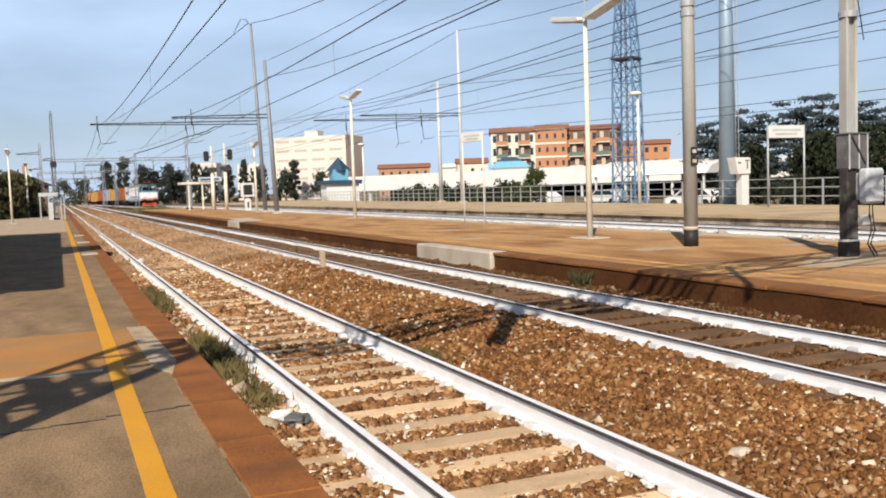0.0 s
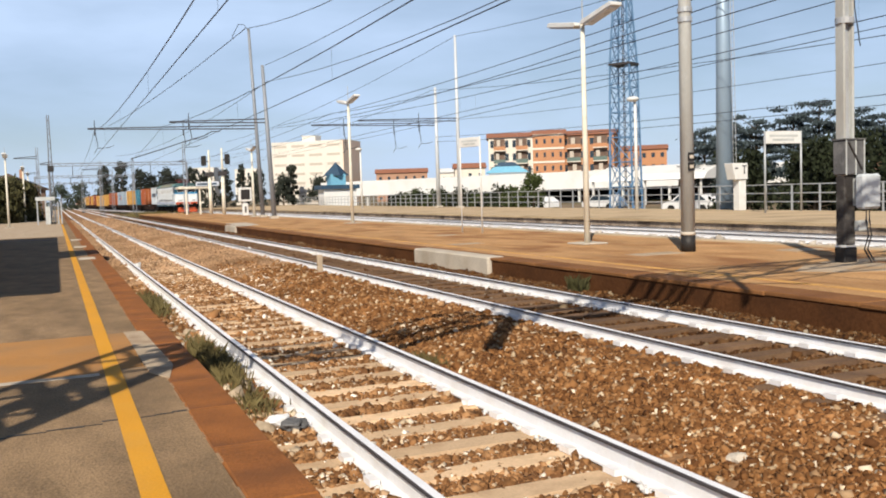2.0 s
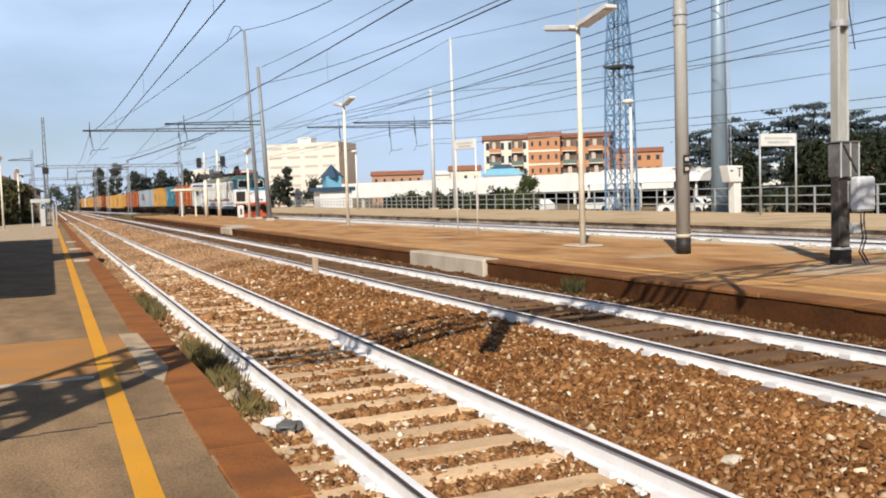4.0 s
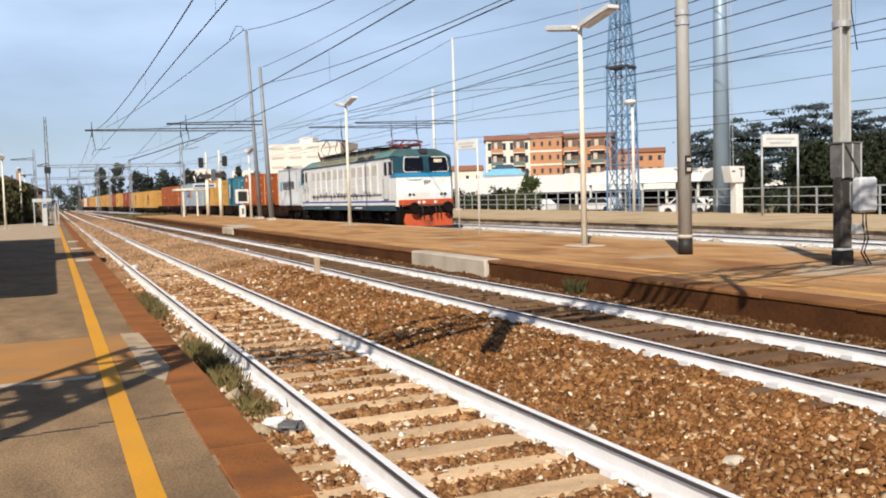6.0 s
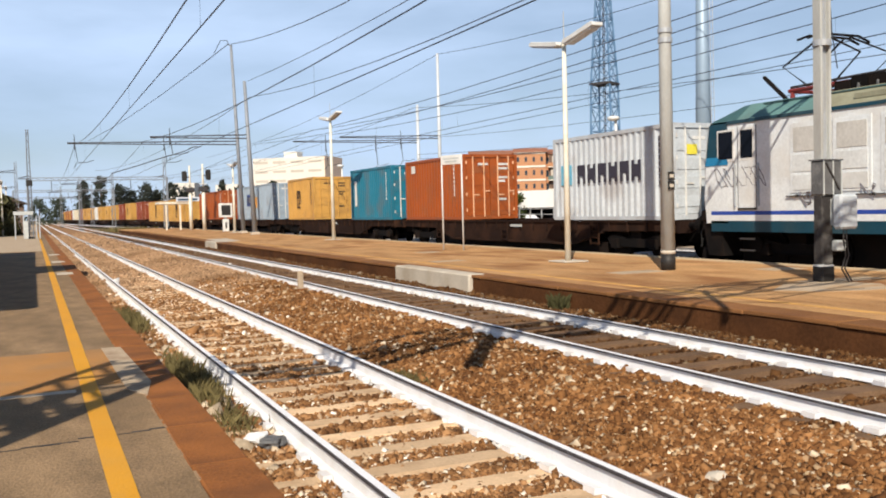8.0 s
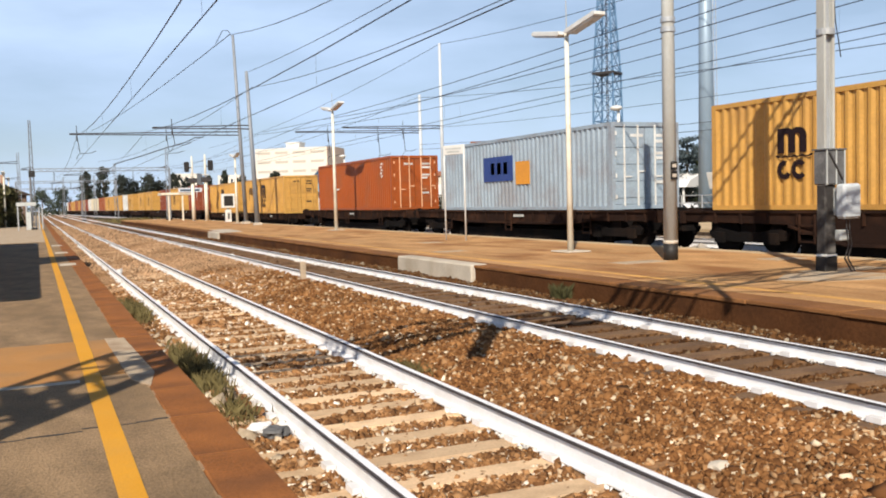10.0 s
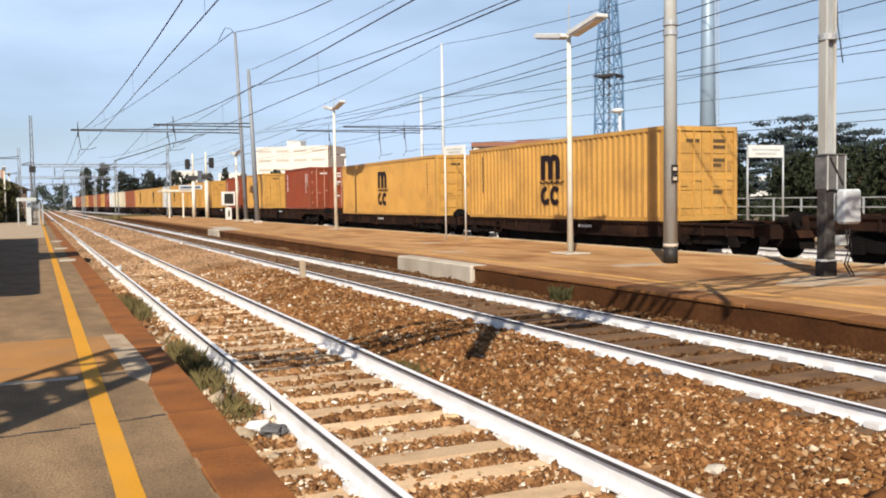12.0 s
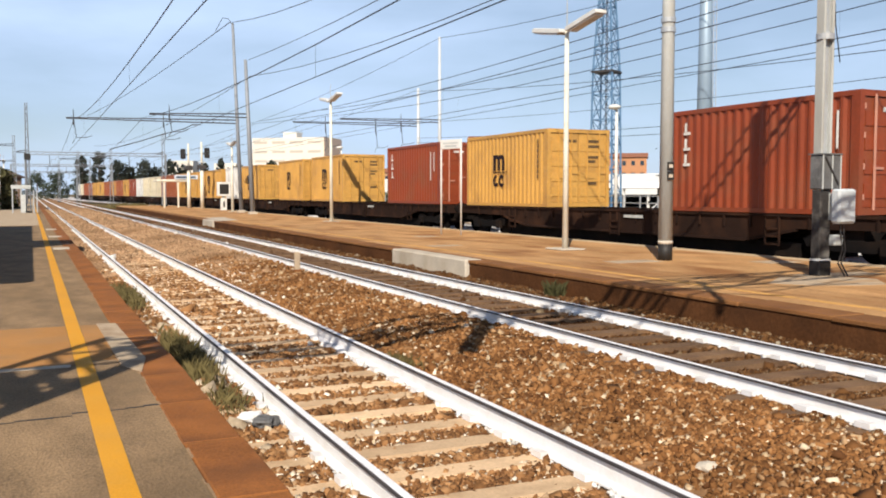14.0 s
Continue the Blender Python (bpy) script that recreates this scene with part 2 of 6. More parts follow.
M["sky_roof"] = material("light_blue_roof", (0.16, 0.40, 0.55), 0.5, vary=0.15, bump=0.05)
M["bark"] = material("bark", (0.10, 0.075, 0.05), 0.95, vary=0.3, bump=0.4)
M["cedar_leaf"] = material("cedar_foliage", (0.058, 0.078, 0.085), rough=0.75, vary=0.75, scale=0.7, fine=3, bump=0, per="island", spec=0.2)
M["leaf"] = leaf_material("foliage", (0.05, 0.065, 0.02))
M["leaf_dark"] = leaf_material("dark_foliage", (0.020, 0.026, 0.012))
# haze of the distant tree line is mixed into this leaf colour
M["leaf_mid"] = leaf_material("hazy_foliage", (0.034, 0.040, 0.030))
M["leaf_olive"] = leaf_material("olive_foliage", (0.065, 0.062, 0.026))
# paler again, for the farthest trees
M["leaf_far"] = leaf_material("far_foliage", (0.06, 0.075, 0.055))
M["weed"] = leaf_material("weed", (0.155, 0.125, 0.052))
M["paper"] = material("crumpled_paper", (0.75, 0.75, 0.75), 0.8, vary=0.1, bump=0.3)
M["car_white"] = material("white_car_paint", (0.75, 0.75, 0.75), 0.3, vary=0.04, bump=0)
M["mast_pale"] = material("pale_grey_mast", (0.56, 0.59, 0.62), 0.5, metal=0.1, vary=0.1, bump=0.03)
M["pale_blind"] = material("pale_blind", (0.50, 0.44, 0.37), 0.8, vary=0.15, bump=0)
M["rubber"] = material("rubber", (0.02, 0.02, 0.02), 0.8, vary=0.2, bump=0.1)


# ---- mesh helpers ----
def box(bm, x0, x1, y0, y1, z0, z1):
    v = [bm.verts.new((x, y, z)) for z in (z0, z1) for y in (y0, y1) for x in (x0, x1)]
    for f in ((0, 2, 3, 1), (4, 5, 7, 6), (0, 1, 5, 4), (2, 6, 7, 3), (0, 4, 6, 2), (1, 3, 7, 5)):
        bm.faces.new([v[i] for i in f])
    return v


def prism(bm, profile, a, b, axis="y"):
    """A closed profile of (u, w) extruded from a to b along axis; u, w are the two other axes in order."""
    def place(u, w, s):
        return {"x": (s, u, w), "y": (u, s, w), "z": (u, w, s)}[axis]
    p = [bm.verts.new(place(u, w, a)) for u, w in profile]
    q = [bm.verts.new(place(u, w, b)) for u, w in profile]
    k = len(profile)
    for i in range(k):
        bm.faces.new((p[i], p[(i + 1) % k], q[(i + 1) % k], q[i]))
    bm.faces.new(p[::-1])
    bm.faces.new(q)


def rod(bm, a, b, r0, r1=None, seg=10):
    """A tapered round bar from a to b."""
    a, b = Vector(a), Vector(b)
    r1 = r0 if r1 is None else r1
    q = (b - a).to_track_quat("Z", "Y")
    rings = []
    for c, r in ((a, r0), (b, r1)):
        rings.append([bm.verts.new(c + q @ Vector((r * math.cos(2 * math.pi * i / seg), r * math.sin(2 * math.pi * i / seg), 0))) for i in range(seg)])
    for i in range(seg):
        bm.faces.new((rings[0][i], rings[0][(i + 1) % seg], rings[1][(i + 1) % seg], rings[1][i]))
    bm.faces.new(rings[0][::-1])
    bm.faces.new(rings[1])


def tube(bm, pts, r, seg=6):
    """A round tube through a run of points."""
    pts = [Vector(p) for p in pts]
    rings = []
    for i, p in enumerate(pts):
        d = (pts[min(i + 1, len(pts) - 1)] - pts[max(i - 1, 0)]).normalized()
        q = d.to_track_quat("Z", "Y")
        rings.append([bm.verts.new(p + q @ Vector((r * math.cos(2 * math.pi * k / seg), r * math.sin(2 * math.pi * k / seg), 0))) for k in range(seg)])
    for a, b in zip(rings, rings[1:]):
        for k in range(seg):
            bm.faces.new((a[k], a[(k + 1) % seg], b[(k + 1) % seg], b[k]))
    bm.faces.new(rings[0][::-1])
    bm.faces.new(rings[-1])


def soften(bm, width, segments=1):
    bmesh.ops.bevel(bm, geom=bm.edges[:], offset=width, segments=segments, affect="EDGES", profile=0.7, clamp_overlap=True)


def part(name, bm, mat, parent=None, label="", smooth=False):
    """Links a bmesh as one mesh object, under parent where one is given."""
    bmesh.ops.recalc_face_normals(bm, faces=bm.faces[:])
    me = bpy.data.meshes.new(name)
    if smooth:
        for f in bm.faces:
            f.smooth = True
    bm.to_mesh(me)
    bm.free()
    me.materials.append(M[mat] if isinstance(mat, str) else mat)
    ob = new(name, me)
    if parent is not None:
        ob.parent = parent
    return tagged(ob, label)


def thing(name, label, category, at=(0, 0, 0), turn=0, group="", kind=""):
    ob = new(name)
    ob.empty_display_size = 0.2
    ob.matrix_world = pose(*at, 0, 0, turn)
    return tagged(ob, label, category, group, kind)


def boxpart(name, dims, mat, parent=None, label="", bevel=0.0):
    bm = bmesh.new()
    box(bm, *dims)
    if bevel:
        soften(bm, bevel)
    return part(name, bm, mat, parent, label)


def again(ob, at=None, turn=0):
    """A further piece on the same mesh, under the same parent."""
    c = bpy.data.objects.new(ob.name.split(".")[0], ob.data)
    scene.collection.objects.link(c)
    c.parent = ob.parent
    if at is not None:
        c.matrix_basis = pose(*at, 0, 0, turn)
    return c


# ---- the plan ----
T1, T2, T3, T4 = 2.69, 6.5, 16.75, 20.5      # track centres
RAIL1, RAIL2, RAIL3 = 0.0, 0.12, 0.12        # rail tops of track 1, track 2, tracks 3 and 4
NEAR_TOP, NEAR_EDGE = 0.12, 1.25             # near platform
ISL_TOP, ISL_A, ISL_B = 0.35, 8.25, 15.05    # island platform
FAR_TOP, FAR_EDGE = 0.38, 22.2               # far platform


def bend(y):
    """How far tracks 3 and 4 draw in towards track 2 beyond the island."""
    u = min(max((y - 75) / 230, 0), 1)
    return -6.3 * (3 * u * u - 2 * u ** 3)


def ballast_height(x, y):
    """The ballast's top between and beside tracks 1 and 2."""
    lo, hi = -0.185, -0.012
    if x < 3.6:
        h = lo - (0.02 if abs(x - T1) < 0.72 else 0.0)
    elif x < 5.4:
        u = (x - 3.6) / 1.8
        h = lo + (hi - lo) * (3 * u * u - 2 * u ** 3) + 0.07 * math.sin(math.pi * u)
    else:
        h = hi - (0.062 if abs(x - 6.5) < 0.7 else 0.0)
    return h + 0.02 * noise.noise(Vector((x * 1.3, y * 1.3, 0)))


# ---- ground ----
bm = bmesh.new()
for a, b, c, d in ((-1500, 1500, -1500, 1500),):
    box(bm, a, b, c, d, -0.9, -0.45)
tagged(part("ground", bm, "ground"), "brown earth and dry grass reaching the horizon", "ground", kind="structure")

bm = bmesh.new()
ys = [-8 + 0.5 * i for i in range(96)] + [40 + 4 * i for i in range(1, 66)]
xs = [1.0 + 0.25 * i for i in range(31)]
grid = [[bm.verts.new((x, y, ballast_height(x, y))) for x in xs] for y in ys]
for r, s in zip(grid, grid[1:]):
    for i in range(len(xs) - 1):
        bm.faces.new((r[i], r[i + 1], s[i + 1], s[i]))
tagged(part("ballast_bed", bm, "ballast_bed", smooth=True), "rust-brown bed of track ballast between the platforms", "ballast", kind="structure")

M["oily_bed"] = material("oily_bed", (0.085, 0.048, 0.026), 0.95, vary=0.5, scale=0.9, fine=22, bump=0.9, spec=0.1)
bm = bmesh.new()
ys = [-8 + 0.5 * i for i in range(96)] + [40 + 4 * i for i in range(1, 22)]
xs = [5.86 + 0.24 * i for i in range(11)]
grid = [[bm.verts.new((x, y, ballast_height(x, y) + 0.012)) for x in xs] for y in ys]
for r, s in zip(grid, grid[1:]):
    for i in range(len(xs) - 1):
        bm.faces.new((r[i], r[i + 1], s[i + 1], s[i]))
tagged(part("ballast_bed", bm, "oily_bed", smooth=True), "dark oily ballast bed under the second track", "ballast", kind="structure")

bm = bmesh.new()
ys = [-130 + 5 * i for i in range(146)]
xs = [14.9 + 0.6 * i for i in range(13)]
grid = [[bm.verts.new((x + bend(y), y, -0.11 + 0.04 * noise.noise(Vector((x * 2, y * 2, 3))))) for x in xs] for y in ys]
for r, s in zip(grid, grid[1:]):
    for i in range(len(xs) - 1):
        bm.faces.new((r[i], r[i + 1], s[i + 1], s[i]))
M["ballast_pale"] = material("pale_ballast", (0.42, 0.36, 0.30), 0.95, vary=0.5, scale=1.5, fine=9, bump=0.9, spec=0.1)
tagged(part("ballast_bed", bm, "ballast_pale", smooth=True), "pale grey ballast under the far pair of tracks", "ballast", kind="structure")


# ---- tracks ----
def rail_piece(name, cx, top, side, parent, ys, bent, tall=1.0):
    """One rail along ys: white web and foot, dark head sides, running surface whitened for its shine."""
    def sweep(profile, closed=True):
        bm = bmesh.new()
        rings = []
        for y in ys:
            dx = bend(y) if bent else 0
            rings.append([bm.verts.new((cx + dx + u, y, top + w * tall)) for u, w in profile])
        k = len(profile)
        for a, b in zip(rings, rings[1:]):
            for i in range(k if closed else k - 1):
                bm.faces.new((a[i], a[(i + 1) % k], b[(i + 1) % k], b[i]))
        return bm
    r = part(name, sweep([(-0.075, -0.172), (0.075, -0.172), (0.075, -0.160), (0.012, -0.140), (0.010, -0.026), (-0.010, -0.026), (-0.012, -0.140), (-0.075, -0.160)]), "rail_white", parent, "white-painted steel rail")
    part("rail_head", sweep([(-0.036, -0.026), (0.036, -0.026), (0.036, -0.006), (0.030, -0.001), (-0.030, -0.001), (-0.036, -0.006)]), "rail_side", r, "dark rusty rail head")
    part("running_surface", sweep([(-0.029, 0.0), (0.029, 0.0)], closed=False), "rail_top", r, "worn running surface with its shine painted white")
    return r


def track(name, cx, top, label, bent=False, tall=1.0):
    t = thing(name, label, "railway track", kind="structure")
    ys = [-130.0, 40.0, 60.0] + [60 + 12 * i for i in range(1, 46)]
    for s in (-0.7525, 0.7525):
        rail_piece("rail", cx + s, top, s, t, ys, bent, tall)
    return t


track_1 = track("track_1", T1, RAIL1, "railway track with white-painted rails and concrete sleepers")
track_2 = track("track_2", T2, RAIL2, "railway track with white-painted rails on brown sleepers", False, 0.74)
track_3 = track("track_3", T3, RAIL3, "railway track with white rails beside the island platform", True)
track_4 = track("track_4", T4, RAIL3, "railway track with white rails beside the far platform", True)


# ---- near platform ----
plat = thing("platform_near", "worn grey asphalt platform with a rust-brown coping and a yellow line", "platform", kind="structure")
boxpart("paving", (-14, 0.86, -20, 300, -0.5, NEAR_TOP), "asphalt", plat, "worn grey-brown asphalt")
bm = bmesh.new()
box(bm, 0.862, NEAR_EDGE, 0.0015, 1.1985, -0.5, NEAR_TOP + 0.006)
soften(bm, 0.012)
slab0 = part("coping_slab", bm, "brick_edge", plat, "rust-brown edge slab")
for a in range(-8, 160):
    again(slab0, (0.008 * math.sin(a * 2.1), 1.2 * a, 0.002 * math.sin(a * 5.3)), 0.12 * math.sin(a * 3.7))
slab0.location = (0, -10.8, 0)
bm = bmesh.new()
ys = [-10 + 0.5 * i for i in range(60)] + [20 + 3 * i for i in range(90)]
for a, b in zip(ys, ys[1:]):
    w0, w1 = 0.006 * noise.noise(Vector((a * 3, 0, 0))), 0.006 * noise.noise(Vector((b * 3, 0, 0)))
    v = [bm.verts.new(p) for p in ((0.345 + w0, a, NEAR_TOP + 0.004), (0.50 - w0, a, NEAR_TOP + 0.004), (0.50 - w1, b, NEAR_TOP + 0.004), (0.345 + w1, b, NEAR_TOP + 0.004))]
    bm.faces.new(v)
part("yellow_line", bm, "yellow", plat, "orange-yellow safety line")
# ochre repair across the platform, with a pale joint along it, and a pale concrete slab at the coping
bm = bmesh.new()
box(bm, -14, 0.342, 9.25, 11.95, NEAR_TOP - 0.02, NEAR_TOP + 0.004)
part("repair", bm, "ochre", plat, "ochre concrete repair")
bm = bmesh.new()
box(bm, -14, 0.30, 9.12, 9.245, NEAR_TOP - 0.02, NEAR_TOP + 0.005)
part("joint", bm, "pale_concrete", plat, "pale cement joint")
bm = bmesh.new()
box(bm, 0.503, 0.72, 9.4, 11.95, NEAR_TOP - 0.02, NEAR_TOP + 0.004)
part("repair", bm, "ochre", plat, "ochre concrete repair")
# paler sheet laid over the asphalt from here on
boxpart("paving", (-13.9, 0.342, 50.5, 290, NEAR_TOP - 0.02, NEAR_TOP + 0.004), "slab_grey", plat, "paler paving over the far asphalt")
# broken mortar line behind the coping
rng = random.Random(21)
bm = bmesh.new()
y = 1.0
while y < 26:
    d = rng.uniform(0.04, 0.22)
    if rng.random() < 0.45:
        x = 0.852 + 0.02 * noise.noise(Vector((y * 2, 0, 0)))
        box(bm, x, x + rng.uniform(0.006, 0.02), y, y + d, NEAR_TOP - 0.01, NEAR_TOP + 0.005)
    y += d
part("mortar_line", bm, "mortar", plat, "broken pale mortar line")
bm = bmesh.new()
prism(bm, [(0.70, 12.0), (0.92, 11.95), (0.99, 9.3), (0.88, 8.6), (0.74, 9.0)], NEAR_TOP - 0.02, NEAR_TOP + 0.012, "z")
part("slab", bm, "slab_grey", plat, "pale concrete cover slab")
for y in (28.5, 36.5, 44.0):
    boxpart("slab", (0.56, 1.0, y, y + 1.1, NEAR_TOP, NEAR_TOP + 0.012), "pale_concrete", plat)
bm = bmesh.new()
for k in range(24):
    x = -2.2 + k * 0.128
    y = 6.75 + 0.10 * noise.noise(Vector((k * 0.6, 0, 0))) + 0.02 * k
    box(bm, x, x + 0.13, y, y + 0.018 + 0.01 * (k % 3), NEAR_TOP, NEAR_TOP + 0.003)
part("crack", bm, "black_paint", plat, "dark crack in the asphalt")

# ---- island platform ----
isl = thing("platform_island", "ochre island platform with a dark brown edge wall and faded yellow line", "platform", kind="structure")
stations = [-130, -40, 0, 10, 20, 30, 40, 50, 60, 70, 80, 90, 100, 108]


def island_a(y):
    return ISL_A + max(y - 20, 0) * 0.004


def sheet(x0, x1, z0, z1, mat, name, label, ys=stations):
    """A slab between two curves x0(y), x1(y)."""
    bm = bmesh.new()
    rings = [[bm.verts.new(p) for p in ((x0(y), y, z0), (x1(y), y, z0), (x1(y), y, z1), (x0(y), y, z1))] for y in ys]
    for a, b in zip(rings, rings[1:]):
        for i in range(4):
            bm.faces.new((a[i], a[(i + 1) % 4], b[(i + 1) % 4], b[i]))
    bm.faces.new(rings[0])
    bm.faces.new(rings[-1])
    return part(name, bm, mat, isl, label)


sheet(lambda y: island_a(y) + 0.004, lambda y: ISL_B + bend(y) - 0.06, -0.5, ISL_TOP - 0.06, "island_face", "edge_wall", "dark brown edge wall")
sheet(lambda y: island_a(y) + 0.012, lambda y: ISL_B + bend(y), ISL_TOP - 0.056, ISL_TOP, "island_top", "paving", "ochre worn paving")
sheet(lambda y: island_a(y) + 0.95, lambda y: island_a(y) + 1.10, ISL_TOP, ISL_TOP + 0.004, "yellow_faded", "yellow_line", "faded yellow line")
sheet(lambda y: ISL_B + bend(y) - 0.5, lambda y: ISL_B + bend(y) - 0.012, ISL_TOP, ISL_TOP + 0.004, "far_top", "edge_strip", "pale edge paving")
M["island_edge"] = material("island_coping", (0.22, 0.098, 0.036), 0.9, vary=0.35, scale=0.9, fine=30, bump=0.3, stain=(0.15, 0.064, 0.025), stain_amount=0.8, stain_scale=0.8, spec=0.2)
bm = bmesh.new()
box(bm, -0.02, 0.52, 0.003, 1.497, ISL_TOP - 0.055, ISL_TOP + 0.005)
soften(bm, 0.012)
edge0 = part("coping_slab", bm, "island_edge", isl, "dark rust-brown edge slab")
for k in range(-20, 60):
    again(edge0, (island_a(1.5 * k) + 0.006 * math.sin(k * 2.7), 1.5 * k, 0.003 * math.sin(k * 4.1)))
edge0.location = (ISL_A, -31.5, 0)
for a, b in ((16.9, 21.1), (46.3, 49.2)):
    boxpart("ramp_slab", (island_a(a) - 0.09, island_a(a) + 0.32, a, b, -0.35, ISL_TOP + 0.02), "pale_concrete", isl, "pale concrete edge slab", 0.03)
bm = bmesh.new()
prism(bm, [(8.72, 46.4), (9.7, 47.2), (10.1, 52.8), (8.9, 52.6)], ISL_TOP - 0.01, ISL_TOP + 0.014, "z")
part("ramp_top", bm, "pale_concrete", isl, "pale concrete ramp")
bm = bmesh.new()
for cx, cy, w, d in ((10.0, 22.0, 0.9, 0.5), (11.2, 15.3, 1.1, 0.6), (12.6, 11.4, 1.6, 0.5), (13.8, 14.0, 0.9, 0.6), (11.6, 27.0, 0.7, 0.7)):
    box(bm, cx - w / 2, cx + w / 2, cy - d / 2, cy + d / 2, ISL_TOP, ISL_TOP + 0.006)
part("manhole_cover", bm, "slab_grey", isl, "pale concrete covers")
bm = bmesh.new()
prism(bm, [(10.4, 10.7), (10.9, 10.0), (11.9, 9.8), (12.5, 10.5), (12.3, 11.2), (11.3, 11.4)], ISL_TOP - 0.01, ISL_TOP + 0.005, "z")
part("patch", bm, "patch_grey", isl, "pale grey worn cement patch")

# ---- far platform ----
far = thing("platform_far", "pale ochre far platform with a stained stone edge", "platform", kind="structure")
for nm, g, z0, z1, mt, lb in (("edge_wall", 0.1, -0.5, FAR_TOP - 0.1, "far_face", "stained dark edge wall"), ("paving", 0.0, FAR_TOP - 0.1, FAR_TOP, "far_top", "pale ochre paving")):
    bm = bmesh.new()
    prism(bm, [(FAR_EDGE + g, -130), (30.75, -130), (30.75, 20), (37.15, 150), (FAR_EDGE + g, 150)], z0, z1, "z")
    part(nm, bm, mt, far, lb)


# ---- poles, lamps and signs on the island ----
HEAD_RISE = 0.17


def platform_lamp(at, tall, label, turn=0.0, s=1.0, mat="cream"):
    t = thing("platform_lamp", label, "street lamp", at, turn, "platform lamps")
    bm = bmesh.new()
    prism(bm, [(-0.34, -0.42), (0.34, -0.42), (0.34, 0.42), (-0.34, 0.42)], 0.0, 0.04, "z")
    soften(bm, 0.02)
    part("base", bm, "pale_concrete", t, "pale concrete footing")
    bm = bmesh.new()
    rod(bm, (0, 0, 0.03), (0, 0, tall), 0.078 * s, 0.05 * s, 14)
    part("pole", bm, mat, t, smooth=True)
    bm = bmesh.new()
    rod(bm, (0, 0, tall), (0, 0, tall + 0.75), 0.018, 0.012, 8)
    part("spike", bm, "galv", t)
    for sgn in (-1, 1):
        bm = bmesh.new()
        rod(bm, (0, 0, tall - 0.08), (0, sgn * 0.3, tall - 0.08 + HEAD_RISE * 0.3), 0.03, 0.03, 8)
        part("arm", bm, "galv", t)
        bm = bmesh.new()
        prism(bm, [(0.10, 0.02), (0.15, 0.10), (1.36, 0.10), (1.46, 0.06), (1.46, -0.02), (0.2, -0.02)], -0.15, 0.15, "x")
        for v in bm.verts:
            v.co = Vector((v.co.x, sgn * v.co.y, v.co.z + tall - 0.1 + HEAD_RISE * v.co.y))
        soften(bm, 0.012)
        head = part("lamp_head", bm, "white_steel", t, "pale lamp head")
        bm = bmesh.new()
        prism(bm, [(0.25, -0.05), (0.25, -0.023), (1.38, -0.023), (1.38, -0.05)], -0.12, 0.12, "x")
        for v in bm.verts:
            v.co = Vector((v.co.x, sgn * v.co.y, v.co.z + tall - 0.1 + HEAD_RISE * v.co.y))
        part("diffuser", bm, "diffuser", head)
    return t


platform_lamp((12.03, 19.22, ISL_TOP), 5.4, "cream platform lamp post with two angled lamp heads", 0)
platform_lamp((13.45, 43.0, ISL_TOP), 5.95, "cream platform lamp post with two angled lamp heads", 0, 1.15)


def small_lamp(at, tall, label):
    """A slim post with one shallow round lamp head."""
    t = thing("platform_lamp", label, "street lamp", at, 0, "lamps on the far platform")
    bm = bmesh.new()
    rod(bm, (0, 0, 0), (0, 0, tall), 0.10, 0.075, 12)
    part("pole", bm, "white_steel", t, "", True)
    bm = bmesh.new()
    prev = None
    for r, z in ((0.08, -0.10), (0.28, -0.05), (0.36, 0.03), (0.33, 0.11), (0.18, 0.18), (0.02, 0.20)):
        ring = [bm.verts.new((-0.15 + r * math.cos(2 * math.pi * k / 16), r * math.sin(2 * math.pi * k / 16), tall + z)) for k in range(16)]
        if prev:
            for k in range(16):
                bm.faces.new((prev[k], prev[(k + 1) % 16], ring[(k + 1) % 16], ring[k]))
        prev = ring
    part("lamp_head", bm, "white_steel", t, "pale domed lamp head", True)
    return t


def concrete_pole(at, tall, r0, r1, label):
    t = thing("concrete_pole", label, "utility pole", at, 0, "concrete poles")
    bm = bmesh.new()
    rod(bm, (0, 0, 0), (0, 0, 0.34), r0 * 1.03, r0 * 1.03, 20)
    part("foot", bm, "black_paint", t, "black painted foot", True)
    bm = bmesh.new()
    rod(bm, (0, 0, 0.34), (0, 0, 0.41), r0 * 1.06, r0 * 1.06, 20)
    part("collar", bm, "pale_concrete", t, "pale ring", True)
    bm = bmesh.new()
    rod(bm, (0, 0, 0.41), (0, 0, tall), r0, r1, 20)
    part("shaft", bm, "conc_pole", t, "", True)
    return t


def wire_bracket(t, z, r):
    bm = bmesh.new()
    rod(bm, (0, 0, z - 0.05), (0, 0, z + 0.05), r * 1.08, r * 1.08, 16)
    part("clamp", bm, "galv", t)


pole_1 = concrete_pole((12.05, 15.35, ISL_TOP), 9.5, 0.145, 0.11, "grey concrete pole with a black foot on the platform")
for k, z in enumerate((1.75, 1.95)):
    boxpart("number_plate", (-0.10, 0.06, -0.172, -0.158, z - 0.08, z + 0.09), "black_paint", pole_1, "dark number plate")
    boxpart("bar", (-0.07, 0.03, -0.177, -0.174, z - 0.03, z + 0.04), "pale_concrete", pole_1, "pale bar on the plate")
wire_bracket(pole_1, 4.75, 0.14)
wire_bracket(pole_1, 4.95, 0.14)
pole_2 = thing("steel_column", "grey steel column with a black foot and grey cabinets", "utility pole", (12.15, 11.35, ISL_TOP))
